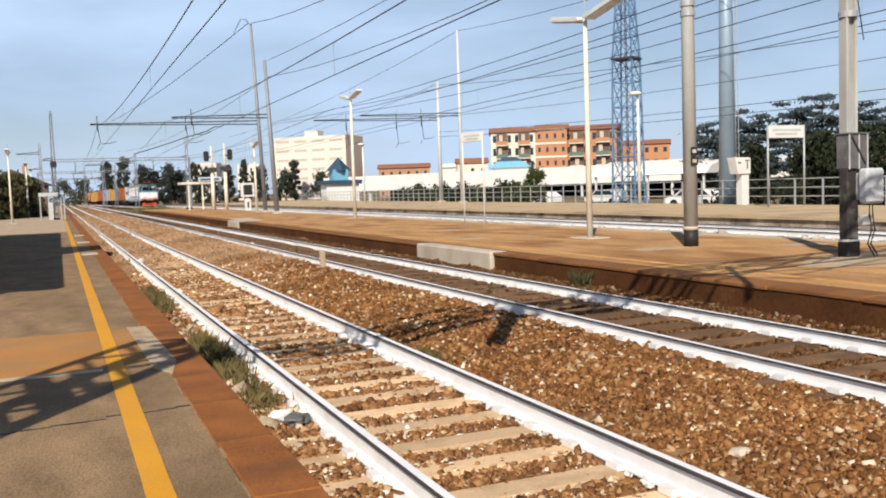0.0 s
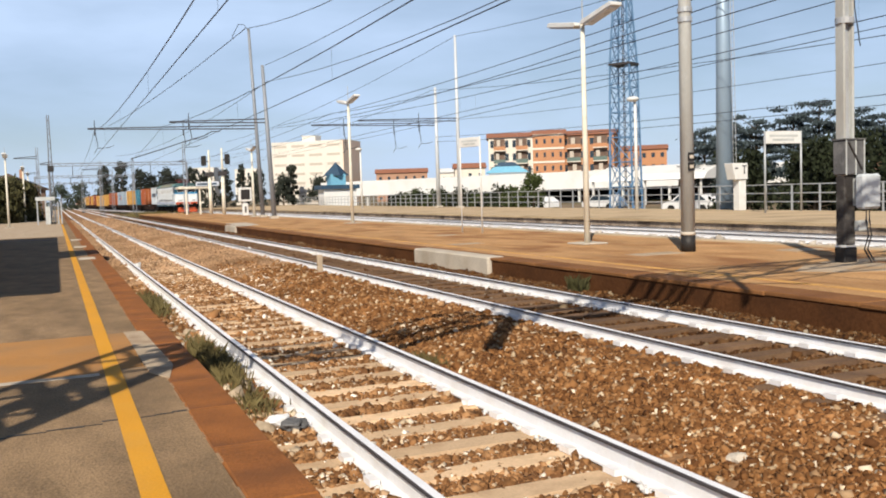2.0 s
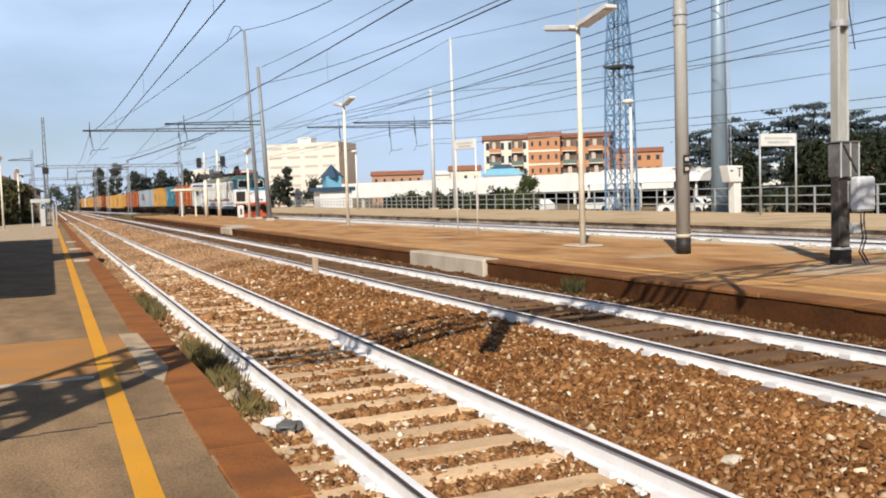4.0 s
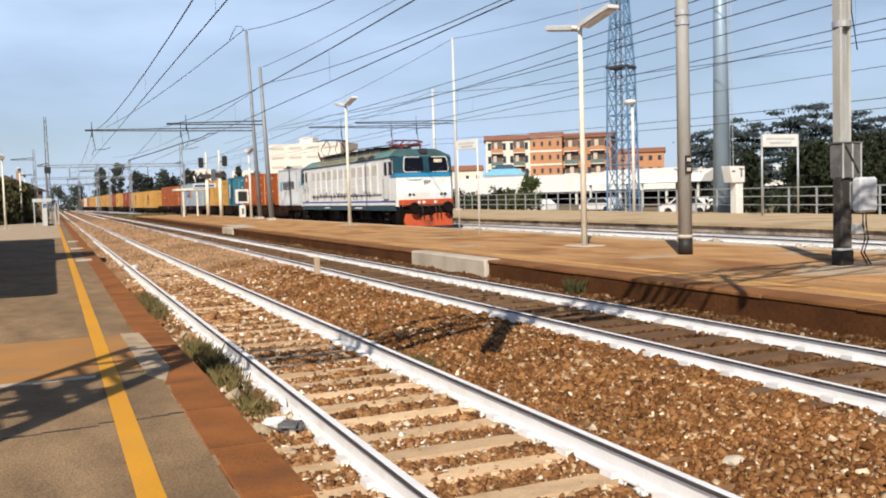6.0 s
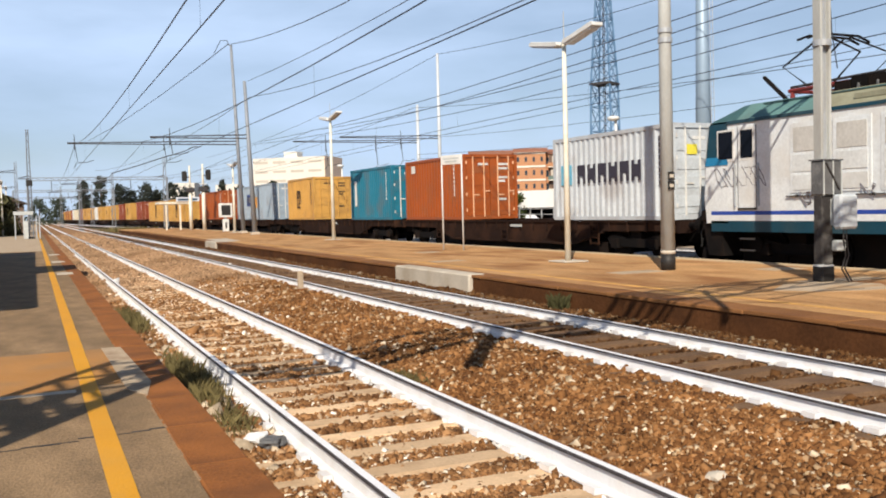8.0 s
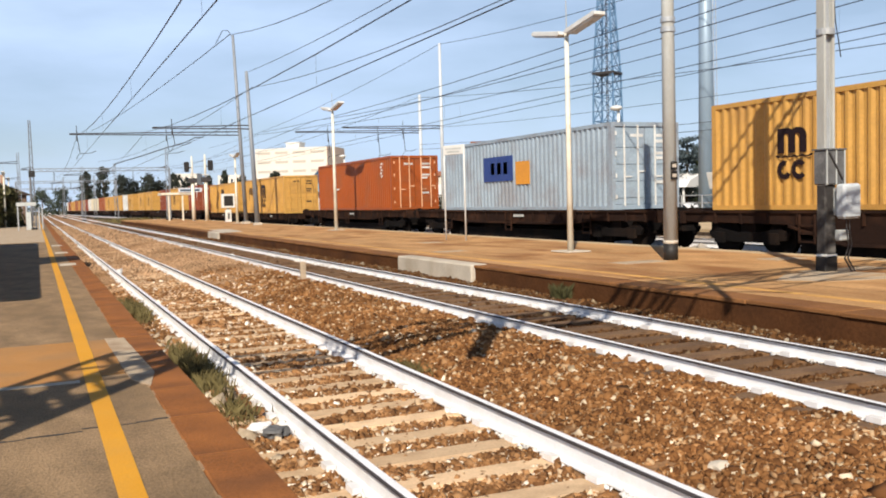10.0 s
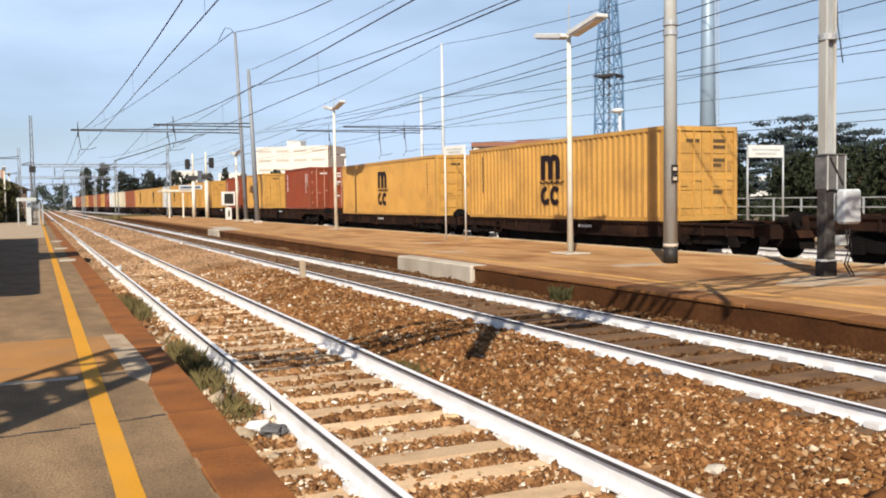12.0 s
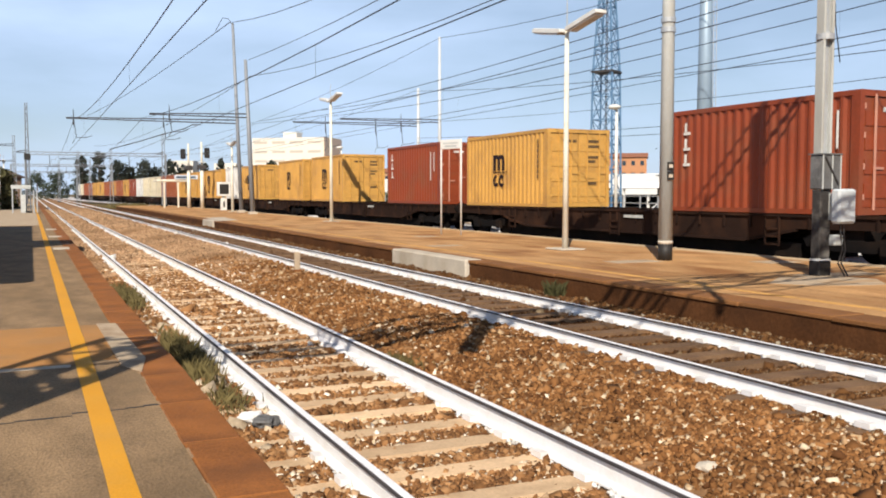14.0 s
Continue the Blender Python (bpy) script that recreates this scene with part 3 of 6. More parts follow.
for sx in (-1, 1):
    bm = bmesh.new()
    box(bm, sx * 0.095 - 0.025, sx * 0.095 + 0.025, -0.09, 0.09, 0.28, 8.1)
    soften(bm, 0.01)
    part("flange", bm, "conc_pole", pole_2)
boxpart("web", (-0.07, 0.07, -0.02, 0.07, 0.28, 8.1), "galv", pole_2)
boxpart("foot", (-0.14, 0.14, -0.12, 0.12, 0.0, 0.26), "black_paint", pole_2, "black painted foot", 0.02)
boxpart("white_ring", (-0.13, 0.13, -0.11, 0.11, 0.26, 0.29), "white_wall", pole_2)
boxpart("casing", (-0.124, 0.124, -0.095, 0.095, 0.29, 1.46), "casing_dark", pole_2, "dark weathered casing", 0.015)
boxpart("junction_box", (-0.15, 0.27, -0.15, 0.13, 1.46, 2.04), "cab_dark", pole_2, "dark weathered junction box", 0.02)
for x in (-0.152, 0.06, 0.25):
    boxpart("box_edge", (x, x + 0.022, -0.160, -0.148, 1.46, 2.04), "cab_grey", pole_2)
boxpart("box_roof", (-0.17, 0.29, -0.17, 0.15, 2.04, 2.062), "cab_dark", pole_2)
bm = bmesh.new()
rod(bm, (-0.10, -0.165, 2.0), (0.20, -0.165, 1.55), 0.018, 0.018, 6)
part("strap", bm, "dark_steel", pole_2, "dark diagonal bar")
cab = boxpart("cabinet", (-0.02, 0.38, -0.40, -0.20, 0.89, 1.47), "cab_shade_mottled", pole_2, "pale grey switch cabinet with mottled shade painted on", 0.04)
boxpart("cabinet_back", (0.06, 0.39, -0.20, -0.10, 0.95, 1.4), "cab_grey", cab)
boxpart("conduit_box", (0.06, 0.27, -0.24, -0.11, 0.52, 0.70), "cab_grey", pole_2, "", 0.02)
for dx in (0.2, 0.27):
    bm = bmesh.new()
    tube(bm, [(dx, -0.24, 0.92), (dx - 0.03, -0.27, 0.70), (dx + 0.03, -0.26, 0.45), (dx - 0.02, -0.22, 0.22), (dx + 0.10, -0.26, 0.0)], 0.015)
    part("cable", bm, "dark_steel", pole_2)
for z, x0, x1, r in ((7.55, -2.6, 1.1, 0.035), (8.05, -1.7, 0.9, 0.03), (7.1, -0.2, 1.3, 0.05)):
    bm = bmesh.new()
    rod(bm, (x0, 0, z), (x1, 0, z + 0.05), r, r, 8)
    part("crossarm", bm, "galv", pole_2)
bm = bmesh.new()
rod(bm, (0.0, 0, 6.6), (1.15, 0, 7.1), 0.03, 0.03, 6)
part("arm_stay", bm, "galv", pole_2)
for x in (-2.4, -1.2, 0.6, 1.05):
    bm = bmesh.new()
    rod(bm, (x, 0, 7.55), (x, 0, 7.85), 0.05, 0.035, 8)
    part("insulator", bm, "insulator", pole_2)
wire_bracket(pole_2, 4.0, 0.14)
bm = bmesh.new()
tube(bm, [(0.2, 0, 4.6), (0.55, 0.3, 4.3), (0.9, 0.5, 3.7)], 0.01)
part("stay", bm, "wire", pole_2)


def two_leg_sign(at, width, tall, board, label, turn=0.0, mat="cream", legr=0.035):
    t = thing("platform_sign", label, "sign", at, turn)
    for x in (0, width):
        bm = bmesh.new()
        rod(bm, (x, 0, 0), (x, 0, tall), legr, legr, 10)
        part("leg", bm, mat, t, "", True)
    z0, z1 = board
    bm = bmesh.new()
    box(bm, -0.02, width + 0.02, -0.03, 0.03, z0, z1)
    soften(bm, 0.01)
    b = part("board", bm, "white_steel", t, "white sign board")
    for k, (u0, u1, v) in enumerate(((0.12, 0.9, 0.62), (0.2, 0.8, 0.3))):
        boxpart("bar", (width * u0, width * u1, -0.036, -0.032, z0 + (z1 - z0) * (v - 0.09), z0 + (z1 - z0) * (v + 0.09)), "cab_grey", b, "grey bar")
    return t


two_leg_sign((12.75, 28.3, ISL_TOP), 0.95, 3.2, (2.88, 3.2), "small white sign board on two slim cream posts", -70, "white_steel", 0.027)

# short white marker post between the tracks
mk = thing("marker_post", "short weathered white post standing in the ballast", "marker post", (5.25, 19.3, -0.15))
bm = bmesh.new()
box(bm, -0.06, 0.06, -0.05, 0.05, 0, 0.62)
soften(bm, 0.015)
part("post", bm, "slab_grey", mk)
boxpart("band", (-0.063, 0.063, -0.053, 0.053, 0.12, 0.24), "brick_edge", mk, "rusty band")


# ---- overhead line masts ----
M["galv_dark"] = material("weathered_steel", (0.16, 0.165, 0.175), 0.6, metal=0.2, vary=0.2, bump=0.05)
def insulator(bm, a, b, r=0.05):
    a, b = Vector(a), Vector(b)
    rod(bm, a, b, r * 0.4, r * 0.4, 8)
    for k in range(5):
        c = a.lerp(b, (k + 0.5) / 5)
        d = (b - a).normalized() * 0.02
        rod(bm, c - d, c + d, r, r, 8)


def line_mast(at, tall, reach, arm_z, label, wires, mat="mast_grey", r=0.16, twin=True, lean=0.0):
    """A mast with a long arm towards -x; wires: (x, contact height, carrier height) from the mast, all below the arm."""
    t = thing("catenary_mast", label, "catenary mast", at, 0, "catenary masts")
    bm = bmesh.new()
    if twin:
        for sx in (-1, 1):
            rod(bm, (sx * r * 1.05, 0, 0), (sx * r * 0.45, 0, tall), 0.05, 0.035, 8)
        for k in range(int(tall / 0.6)):
            u0, u1 = k * 0.6 / tall, (k + 1) * 0.6 / tall
            s = 1 if k % 2 else -1
            rod(bm, (s * r * (1.05 - 0.6 * u0), 0, u0 * tall), (-s * r * (1.05 - 0.6 * u1), 0, u1 * tall), 0.018, 0.018, 5)
    else:
        rod(bm, (lean * 0.65, 0, 0), (-lean * 0.35, 0, tall), r, r * 0.6, 14)
    part("shaft", bm, mat, t, "", not twin)
    boxpart("foot", (lean * 0.65 - r * 1.6, lean * 0.65 + r * 1.6, -0.25, 0.25, 0, 0.18), "black_paint" if twin else "pale_concrete", t, "", 0.02)
    bm = bmesh.new()
    for dz in (0, 0.24):
        rod(bm, (0, 0, arm_z + dz), (-reach, 0, arm_z + dz * 0.25), 0.04, 0.032, 8)
    k = 1
    while k * 0.8 < reach:
        u = k * 0.8
        rod(bm, (-u, 0, arm_z), (-u, 0, arm_z + 0.24 * (1 - 0.75 * u / reach)), 0.014, 0.014, 5)
        k += 1
    part("arm", bm, "dark_steel", t, "dark steel arm")
    for x, zc, zm in wires:
        bm = bmesh.new()
        insulator(bm, (-x, 0, arm_z + 0.05), (-x, 0, zm + 0.02), 0.06)
        rod(bm, (-x, 0, arm_z), (-x + 0.15, 0, zc + 0.45), 0.025, 0.025, 6)
        tube(bm, [(-x + 1.15, 0, zc + 0.55), (-x + 0.8, 0, zc + 0.42), (-x + 0.1, 0, zc + 0.38), (-x - 0.1, 0, zc + 0.02)], 0.022, 6)
        part("registration_arm", bm, "dark_steel", t)
        bm = bmesh.new()
        rod(bm, (-x, 0, arm_z + 0.1), (-x, 0, arm_z + 0.6), 0.03, 0.02, 6)
        part("spike", bm, "dark_steel", t)
    return t


mast_a = line_mast((13.45, 65.4, ISL_TOP), 13.4, 11.2, 6.35, "tall slender steel catenary mast with a long arm over the tracks", [(10.75, 4.7, 5.9), (5.0, 4.7, 5.9)], r=0.15, twin=False, lean=0.44)
mast_b = line_mast((13.12, 60.0, ISL_TOP), 10.1, 6.2, 6.35, "tapering steel catenary mast with an arm over the tracks", [(5.0, 4.9, 5.9)], r=0.17, twin=False, lean=0.36)
bm = bmesh.new()
tube(bm, [(-0.2, 0, 13.3), (-0.4, 0.3, 13.75), (-0.7, 0.8, 13.85), (-1.1, 1.4, 13.0)], 0.025, 6)
part("top_loop", bm, "wire", mast_a)
mast_c = line_mast((30.5, 68.0, FAR_TOP), 14.0, 8.5, 7.1, "tall white steel mast on the far platform with an arm", [(3.4, 4.9, 6.2)], mat="mast_pale", r=0.17, twin=False)
mast_d = line_mast((31.3, 74.4, FAR_TOP), 10.6, 11.3, 7.25, "white steel catenary mast on the far platform", [(8.5, 4.9, 6.4), (4.0, 4.9, 6.4)], mat="mast_pale", r=0.19, twin=False)
mast_e = line_mast((-0.2, 83.2, NEAR_TOP), 9.1, 0.8, 5.0, "slender steel mast with cabinets at the far platform end", [], mat="galv_dark", r=0.16)
boxpart("box", (-0.25, 0.25, -0.2, 0.2, 4.4, 4.9), "black_paint", mast_e, "dark box")
boxpart("panel", (-1.3, 0.2, -0.1, 0.1, 2.0, 2.3), "cab_grey", mast_e, "grey sign panel")
for x in (-1.25, -0.6, 0.35, 0.6):
    boxpart("stake", (x, x + 0.1, -0.06, 0.06, 0.0, 2.3 if x < 0 else 1.9), "galv", mast_e, "grey stake")
boxpart("cabinet", (-0.55, -0.2, -0.25, 0.25, 0.0, 1.5), "cab_grey", mast_e, "grey cabinet", 0.02)
mast_f = line_mast((12.85, 100.0, ISL_TOP), 7.7, 0.6, 5.5, "grey steel catenary mast near the island's end", [], r=0.2)
bm = bmesh.new()
tube(bm, [(0, 0, 7.6), (-2.2, 2, 6.9), (-5, 4, 6.1)], 0.05, 6)
tube(bm, [(0, 0, 7.6), (1.9, -2, 8.1), (2.6, -2.6, 8.5), (3.4, -3.0, 8.5)], 0.05, 6)
part("arm", bm, "dark_steel", mast_f)

# far lattice portal across the tracks
fg = thing("signal_gantry", "far steel portal spanning the tracks", "gantry", (0, 150, 0))
for x in (-0.6, 19.6):
    bm = bmesh.new()
    rod(bm, (x, 0, -0.4), (x, 0, 7.9), 0.22, 0.16, 10)
    part("post", bm, "mast_grey", fg)
bm = bmesh.new()
for z in (7.55, 7.95):
    rod(bm, (-0.6, 0, z), (19.6, 0, z), 0.07, 0.07, 6)
for k in range(20):
    rod(bm, (-0.6 + k * 1.01, 0, 7.55 + 0.4 * (k % 2)), (0.41 + k * 1.01, 0, 7.95 - 0.4 * (k % 2)), 0.035, 0.035, 5)
part("beam", bm, "mast_grey", fg)
for x in (2.7, 6.5, 10.3, 14.1):
    bm = bmesh.new()
    insulator(bm, (x, 0, 7.5), (x, 0, 6.1), 0.09)
    part("hanger", bm, "dark_steel", fg)
for gy in (215, 285):
    copy_thing(fg, pose(-1 - gy * 0.01, gy, 0))
for k, (x, y, h) in enumerate(((9.0, 118, 7.2), (9.2, 165, 7.4), (5.0, 190, 8.0), (9.1, 210, 7.4), (-1.6, 112, 8.2), (-2.2, 160, 8.0), (6.0, 135, 7.6))):
    line_mast((x, y, 0.0), h, 2.4, h - 1.2, "distant grey catenary mast beside the tracks", [], r=0.2)


# ---- overhead wires ----
def wire_run(pts, r, label, name="overhead_wire"):
    bm = bmesh.new()
    tube(bm, pts, r, 5)
    return tagged(part(name, bm, "wire"), label, "overhead wire", "overhead wires")


def sagging(a, b, sag, n=12):
    a, b = Vector(a), Vector(b)
    return [tuple(a.lerp(b, i / n) - Vector((0, 0, sag * 4 * (i / n) * (1 - i / n)))) for i in range(n + 1)]


def catenary(cx, contact, carrier, low, span_from, span, bent=False):
    """Contact wire, carrier wire that sags between supports, and droppers."""
    ends = [span_from + span * k for k in range(-2, 4)]

    def sx(y):
        return cx + (bend(y) if bent else 0)

    wire_run([(sx(y), y, contact) for y in [ends[0] + (ends[-1] - ends[0]) * k / 50 for k in range(51)]], 0.012, "dark copper contact wire over a track", "contact_wire")
    pts = []
    for a, b in zip(ends, ends[1:]):
        pts += sagging((sx(a), a, carrier), (sx(b), b, carrier), low)[(0 if not pts else 1):]
    wire_run(pts, 0.015, "dark stranded carrier wire over a track", "carrier_wire")
    bm = bmesh.new()
    for p in pts[::2]:
        if -30 < p[1] < 130:
            rod(bm, p, (p[0], p[1], contact), 0.003, 0.003, 4)
    tagged(part("dropper_wires", bm, "wire"), "thin droppers between carrier and contact wire", "overhead wire", kind="stuff")


catenary(T1, 4.9, 6.6, 1.05, 65.0, 74.0)
catenary(T2, 4.62, 6.46, 1.05, 60.0, 76.0)
catenary(T3, 5.25, 7.4, 1.05, 74.0, 74.0, True)
catenary(T4, 5.75, 7.6, 0.95, 68.0, 74.0, True)
for a, b, sag, r in (
        ((13.25, 65.4, 13.8), (13.45, -10, 12.8), 2.5, 0.024), ((13.1, 65.4, 13.8), (8.2, 150, 13.6), 0.5, 0.03),
        ((13.2, 60, 10.45), (13.0, -14, 10.4), 0.9, 0.018), ((13.3, 60, 9.4), (13.0, -14, 9.2), 1.6, 0.018), ((13.3, 60, 9.4), (9.0, 150, 9.0), 1.2, 0.018),
        ((T3 + 0.4, 74, 7.6), (T3 + 0.4, 0, 7.6), 0.7, 0.016), ((T4, 68, 8.1), (T4, -6, 8.0), 0.85, 0.018), ((T4 - 0.5, 68, 8.1), (T4 - 3, 150, 8.0), 0.85, 0.018)):
    wire_run(sagging(a, b, sag), r, "dark feeder cable hung between the masts", "feeder_cable")
for a, b, sag, r in (
        ((30.5, 68, 14.3), (30.2, -8, 13.6), 1.7, 0.02), ((30.5, 68, 14.3), (26, 150, 11), 1.0, 0.02),
        ((31.0, 74.4, 10.7), (31.0, 0, 6.9), 0.9, 0.018), ((31.0, 74.4, 10.7), (27, 150, 9), 0.9, 0.018), ((30.5, 68, 7.6), (30.8, 0, 6.4), 0.6, 0.014),
        ((31.2, 74.4, 6.6), (31.2, 2, 5.0), 0.5, 0.016), ((31.2, 74.4, 6.2), (31.3, 2, 4.6), 0.5, 0.016)):
    wire_run(sagging(a, b, sag), r, "dark feeder cable hung between the masts", "feeder_cable")

# ---- far platform: railing, name board, cabinets ----
P0, P1 = Vector((30.6, 20.0)), Vector((37.0, 150.0))
rl = thing("railing", "grey metal railing along the back of the far platform", "railing", kind="structure")
run = (P1 - P0).length
ang = math.degrees(math.atan2(P1.y - P0.y, P1.x - P0.x))
rl.matrix_world = pose(P0.x, P0.y, FAR_TOP, 0, 0, ang)
first_post = boxpart("post", (-0.035, 0.035, -0.03, 0.03, 0, 1.22), "galv", rl)
for k in range(1, int(run / 1.75)):
    again(first_post, (k * 1.75, 0, 0))
for z in (1.2, 0.8, 0.4):
    boxpart("bar", (0, run, -0.022, 0.022, z - 0.025, z + 0.025), "galv", rl)

two_leg_sign((28.5, 31.0, FAR_TOP), 2.05, 3.55, (3.0, 3.55), "white station name board on two grey posts", 0, "galv", 0.045)
cabn = thing("ticket_machine", "white cabinet with a broad hood on the far platform", "cabinet", (30.3, 35.0, FAR_TOP))
boxpart("body", (0.08, 0.50, -0.22, 0.22, 0, 1.55), "white_steel", cabn, "", 0.02)
bm = bmesh.new()
prism(bm, [(-0.40, 2.3), (0.54, 2.28), (0.54, 1.5), (-0.22, 1.5)], -0.3, 0.3, "y")
soften(bm, 0.02)
part("hood", bm, "white_steel", cabn)
boxpart("mark", (0.28, 0.36, -0.312, -0.306, 1.75, 2.12), "cab_dark", cabn, "dark mark")
boxpart("mark", (0.18, 0.46, -0.312, -0.306, 2.12, 2.18), "cab_dark", cabn, "dark mark")
boxpart("mark", (-0.24, -0.06, -0.312, -0.306, 2.0, 2.08), "cab_dark", cabn, "dark mark")
small_lamp((30.45, 43.3, FAR_TOP), 6.2, "white lamp post with one domed head on the far platform")
small_lamp((28.6, 88.0, FAR_TOP), 5.9, "white lamp post with one domed head on the far platform")

# pale blue lattice tower and steel monopole behind the railing
tw = thing("lattice_tower", "pale blue steel lattice radio tower behind the railing", "tower", (36.42, 53.05, 0.0), 32)
levels = [0, 1.7, 3.4, 5.1, 6.8, 8.5, 10.1, 11.6, 13.1, 14.5, 15.9, 17.4]


def tower_half(z):
    return 0.84 - 0.014 * z if z < 10.1 else 0.70 - (z - 10.1) * 0.055


corner = [(-1, -1), (1, -1), (1, 1), (-1, 1)]
for cx, cy in corner:
    bm = bmesh.new()
    tube(bm, [(cx * tower_half(a), cy * tower_half(a), a) for a in levels], 0.07, 6)
    part("leg", bm, "tower_blue", tw)
for i in range(4):
    (ax, ay), (bx, by) = corner[i], corner[(i + 1) % 4]
    for a, b in zip(levels, levels[1:]):
        ha, hb = tower_half(a), tower_half(b)
        for p, q, r in (((ax * ha, ay * ha, a), (bx * hb, by * hb, b), 0.036), ((bx * ha, by * ha, a), (ax * hb, ay * hb, b), 0.036), ((ax * hb, ay * hb, b), (bx * hb, by * hb, b), 0.04)):
            bm = bmesh.new()
            rod(bm, p, q, r, r, 5)
            part("brace", bm, "tower_blue", tw)
bm = bmesh.new()
for dx in (-0.12, 0.12):
    rod(bm, (dx, 0, 0), (dx, 0, 17), 0.03, 0.03, 5)
for k in range(42):
    rod(bm, (-0.12, 0, 0.4 * k), (0.12, 0, 0.4 * k), 0.014, 0.018, 4)
part("ladder", bm, "dark_steel", tw, "dark ladder")
boxpart("platform", (-0.8, 0.8, -0.8, 0.8, 10.0, 10.14), "dark_steel", tw)
mp_ = thing("steel_monopole", "thick grey-blue steel monopole behind the far platform", "mast", (31.9, 37.6, 0.0))
bm = bmesh.new()
rod(bm, (0, 0, 0), (0, 0, 18), 0.46, 0.24, 24)
part("shaft", bm, "mono_grey", mp_, "", True)
bm = bmesh.new()
for dx in (0.0, 0.22):
    rod(bm, (0.50, dx - 0.3, 2.2), (0.38, dx - 0.3, 17.5), 0.018, 0.018, 5)
for k in range(50):
    rod(bm, (0.5 - 0.0024 * k, -0.3, 2.3 + 0.3 * k), (0.5 - 0.0024 * k, -0.08, 2.3 + 0.3 * k), 0.012, 0.012, 4)
part("ladder", bm, "galv", mp_)


# ---- signals and shelter at the far end of the island ----
def signal_post(at, label, side=-1):
    t = thing("signal_post", label, "railway signal", at, 0, "signals")
    bm = bmesh.new()
    rod(bm, (0, 0, 0), (0, 0, 3.6), 0.17, 0.16, 12)
    rod(bm, (0, 0, 3.6), (0, 0, 6.0), 0.10, 0.08, 10)
    part("post", bm, "cream", t, "", True)
    bm = bmesh.new()
    box(bm, side * 0.48 - 0.22, side * 0.48 + 0.22, -0.2, 0.2, 4.55, 5.5)
    soften(bm, 0.08)
    part("signal_head", bm, "black_paint", t, "black signal head")
    boxpart("bracket", (min(0, side * 0.5), max(0, side * 0.5), -0.06, 0.06, 4.9, 5.0), "dark_steel", t)
    boxpart("equipment_box", (-0.38, 0.38, -0.3, 0.3, 3.55, 3.95), "dark_steel", t, "dark equipment box", 0.03)
    boxpart("ladder_cage", (-0.3, 0.3, -0.25, 0.25, 4.15, 4.22), "white_steel", t, "pale maintenance step")
    return t


signal_post((13.42, 87.0, ISL_TOP), "railway signal with a black head on a cream post")
signal_post((14.12, 84.0, ISL_TOP), "railway signal with a black head on a cream post", 1)
M["bar_sign"] = material("pale_board", (0.55, 0.60, 0.68), 0.6, vary=0.1, bump=0)
sh = thing("platform_shelter", "small open platform shelter with a pale roof and name board", "shelter", (11.9, 92.0, ISL_TOP))
boxpart("roof", (-0.9, 2.2, -1.5, 1.5, 2.5, 2.72), "cream", sh, "", 0.03)
boxpart("fascia", (0.7, 2.9, -1.62, -1.56, 2.75, 3.15), "bar_sign", sh, "pale board with dark writing")
boxpart("bar", (0.85, 2.7, -1.632, -1.622, 2.84, 3.02), "teal_roof", sh, "dark bar of writing")
for x in (-0.3, 1.0, 2.0):
    boxpart("post", (x, x + 0.14, -1.4, -1.26, 0, 2.5), "cream", sh)
pn = thing("train_indicator", "white framed dark indicator box on a white pedestal", "indicator", (14.3, 75.0, ISL_TOP))
boxpart("pedestal", (-0.22, 0.24, -0.2, 0.2, 0, 1.0), "white_steel", pn, "", 0.02)
boxpart("case", (-0.5, 0.55, -0.25, 0.25, 1.15, 2.3), "white_steel", pn, "", 0.03)
boxpart("slot", (-0.06, 0.08, -0.212, -0.202, 0.25, 0.75), "dark_steel", pn, "dark slot")
boxpart("screen", (-0.34, 0.39, -0.262, -0.252, 1.32, 2.13), "black_paint", pn, "dark screen")
boxpart("neck", (-0.1, 0.1, -0.1, 0.1, 0.95, 1.15), "galv", pn)
platform_lamp((13.65, 68.1, ISL_TOP), 5.0, "cream platform lamp post with two lamp heads", 0, 1.3)
platform_lamp((-3.25, 75.0, NEAR_TOP), 5.3, "cream platform lamp post with two lamp heads", 0, 1.1)
for y in (100, 118):
    platform_lamp((-2.8, y, NEAR_TOP), 5.3, "cream platform lamp post with two lamp heads", 0, 1.2)

# ---- behind and beside the camera: the lattice portal and the station building whose shadows fall into view ----
SHADE = 1.0 / math.tan(radians(SUN_EL))
PORTAL_Z = 7.0
px0, py0 = 1.25 - PORTAL_Z * SHADE * SUN_TO[0], 10.6 - PORTAL_Z * SHADE * SUN_TO[1]
po = thing("lattice_portal", "grey lattice portal carrying overhead wires across the tracks", "gantry", (px0, py0, 0), 7)


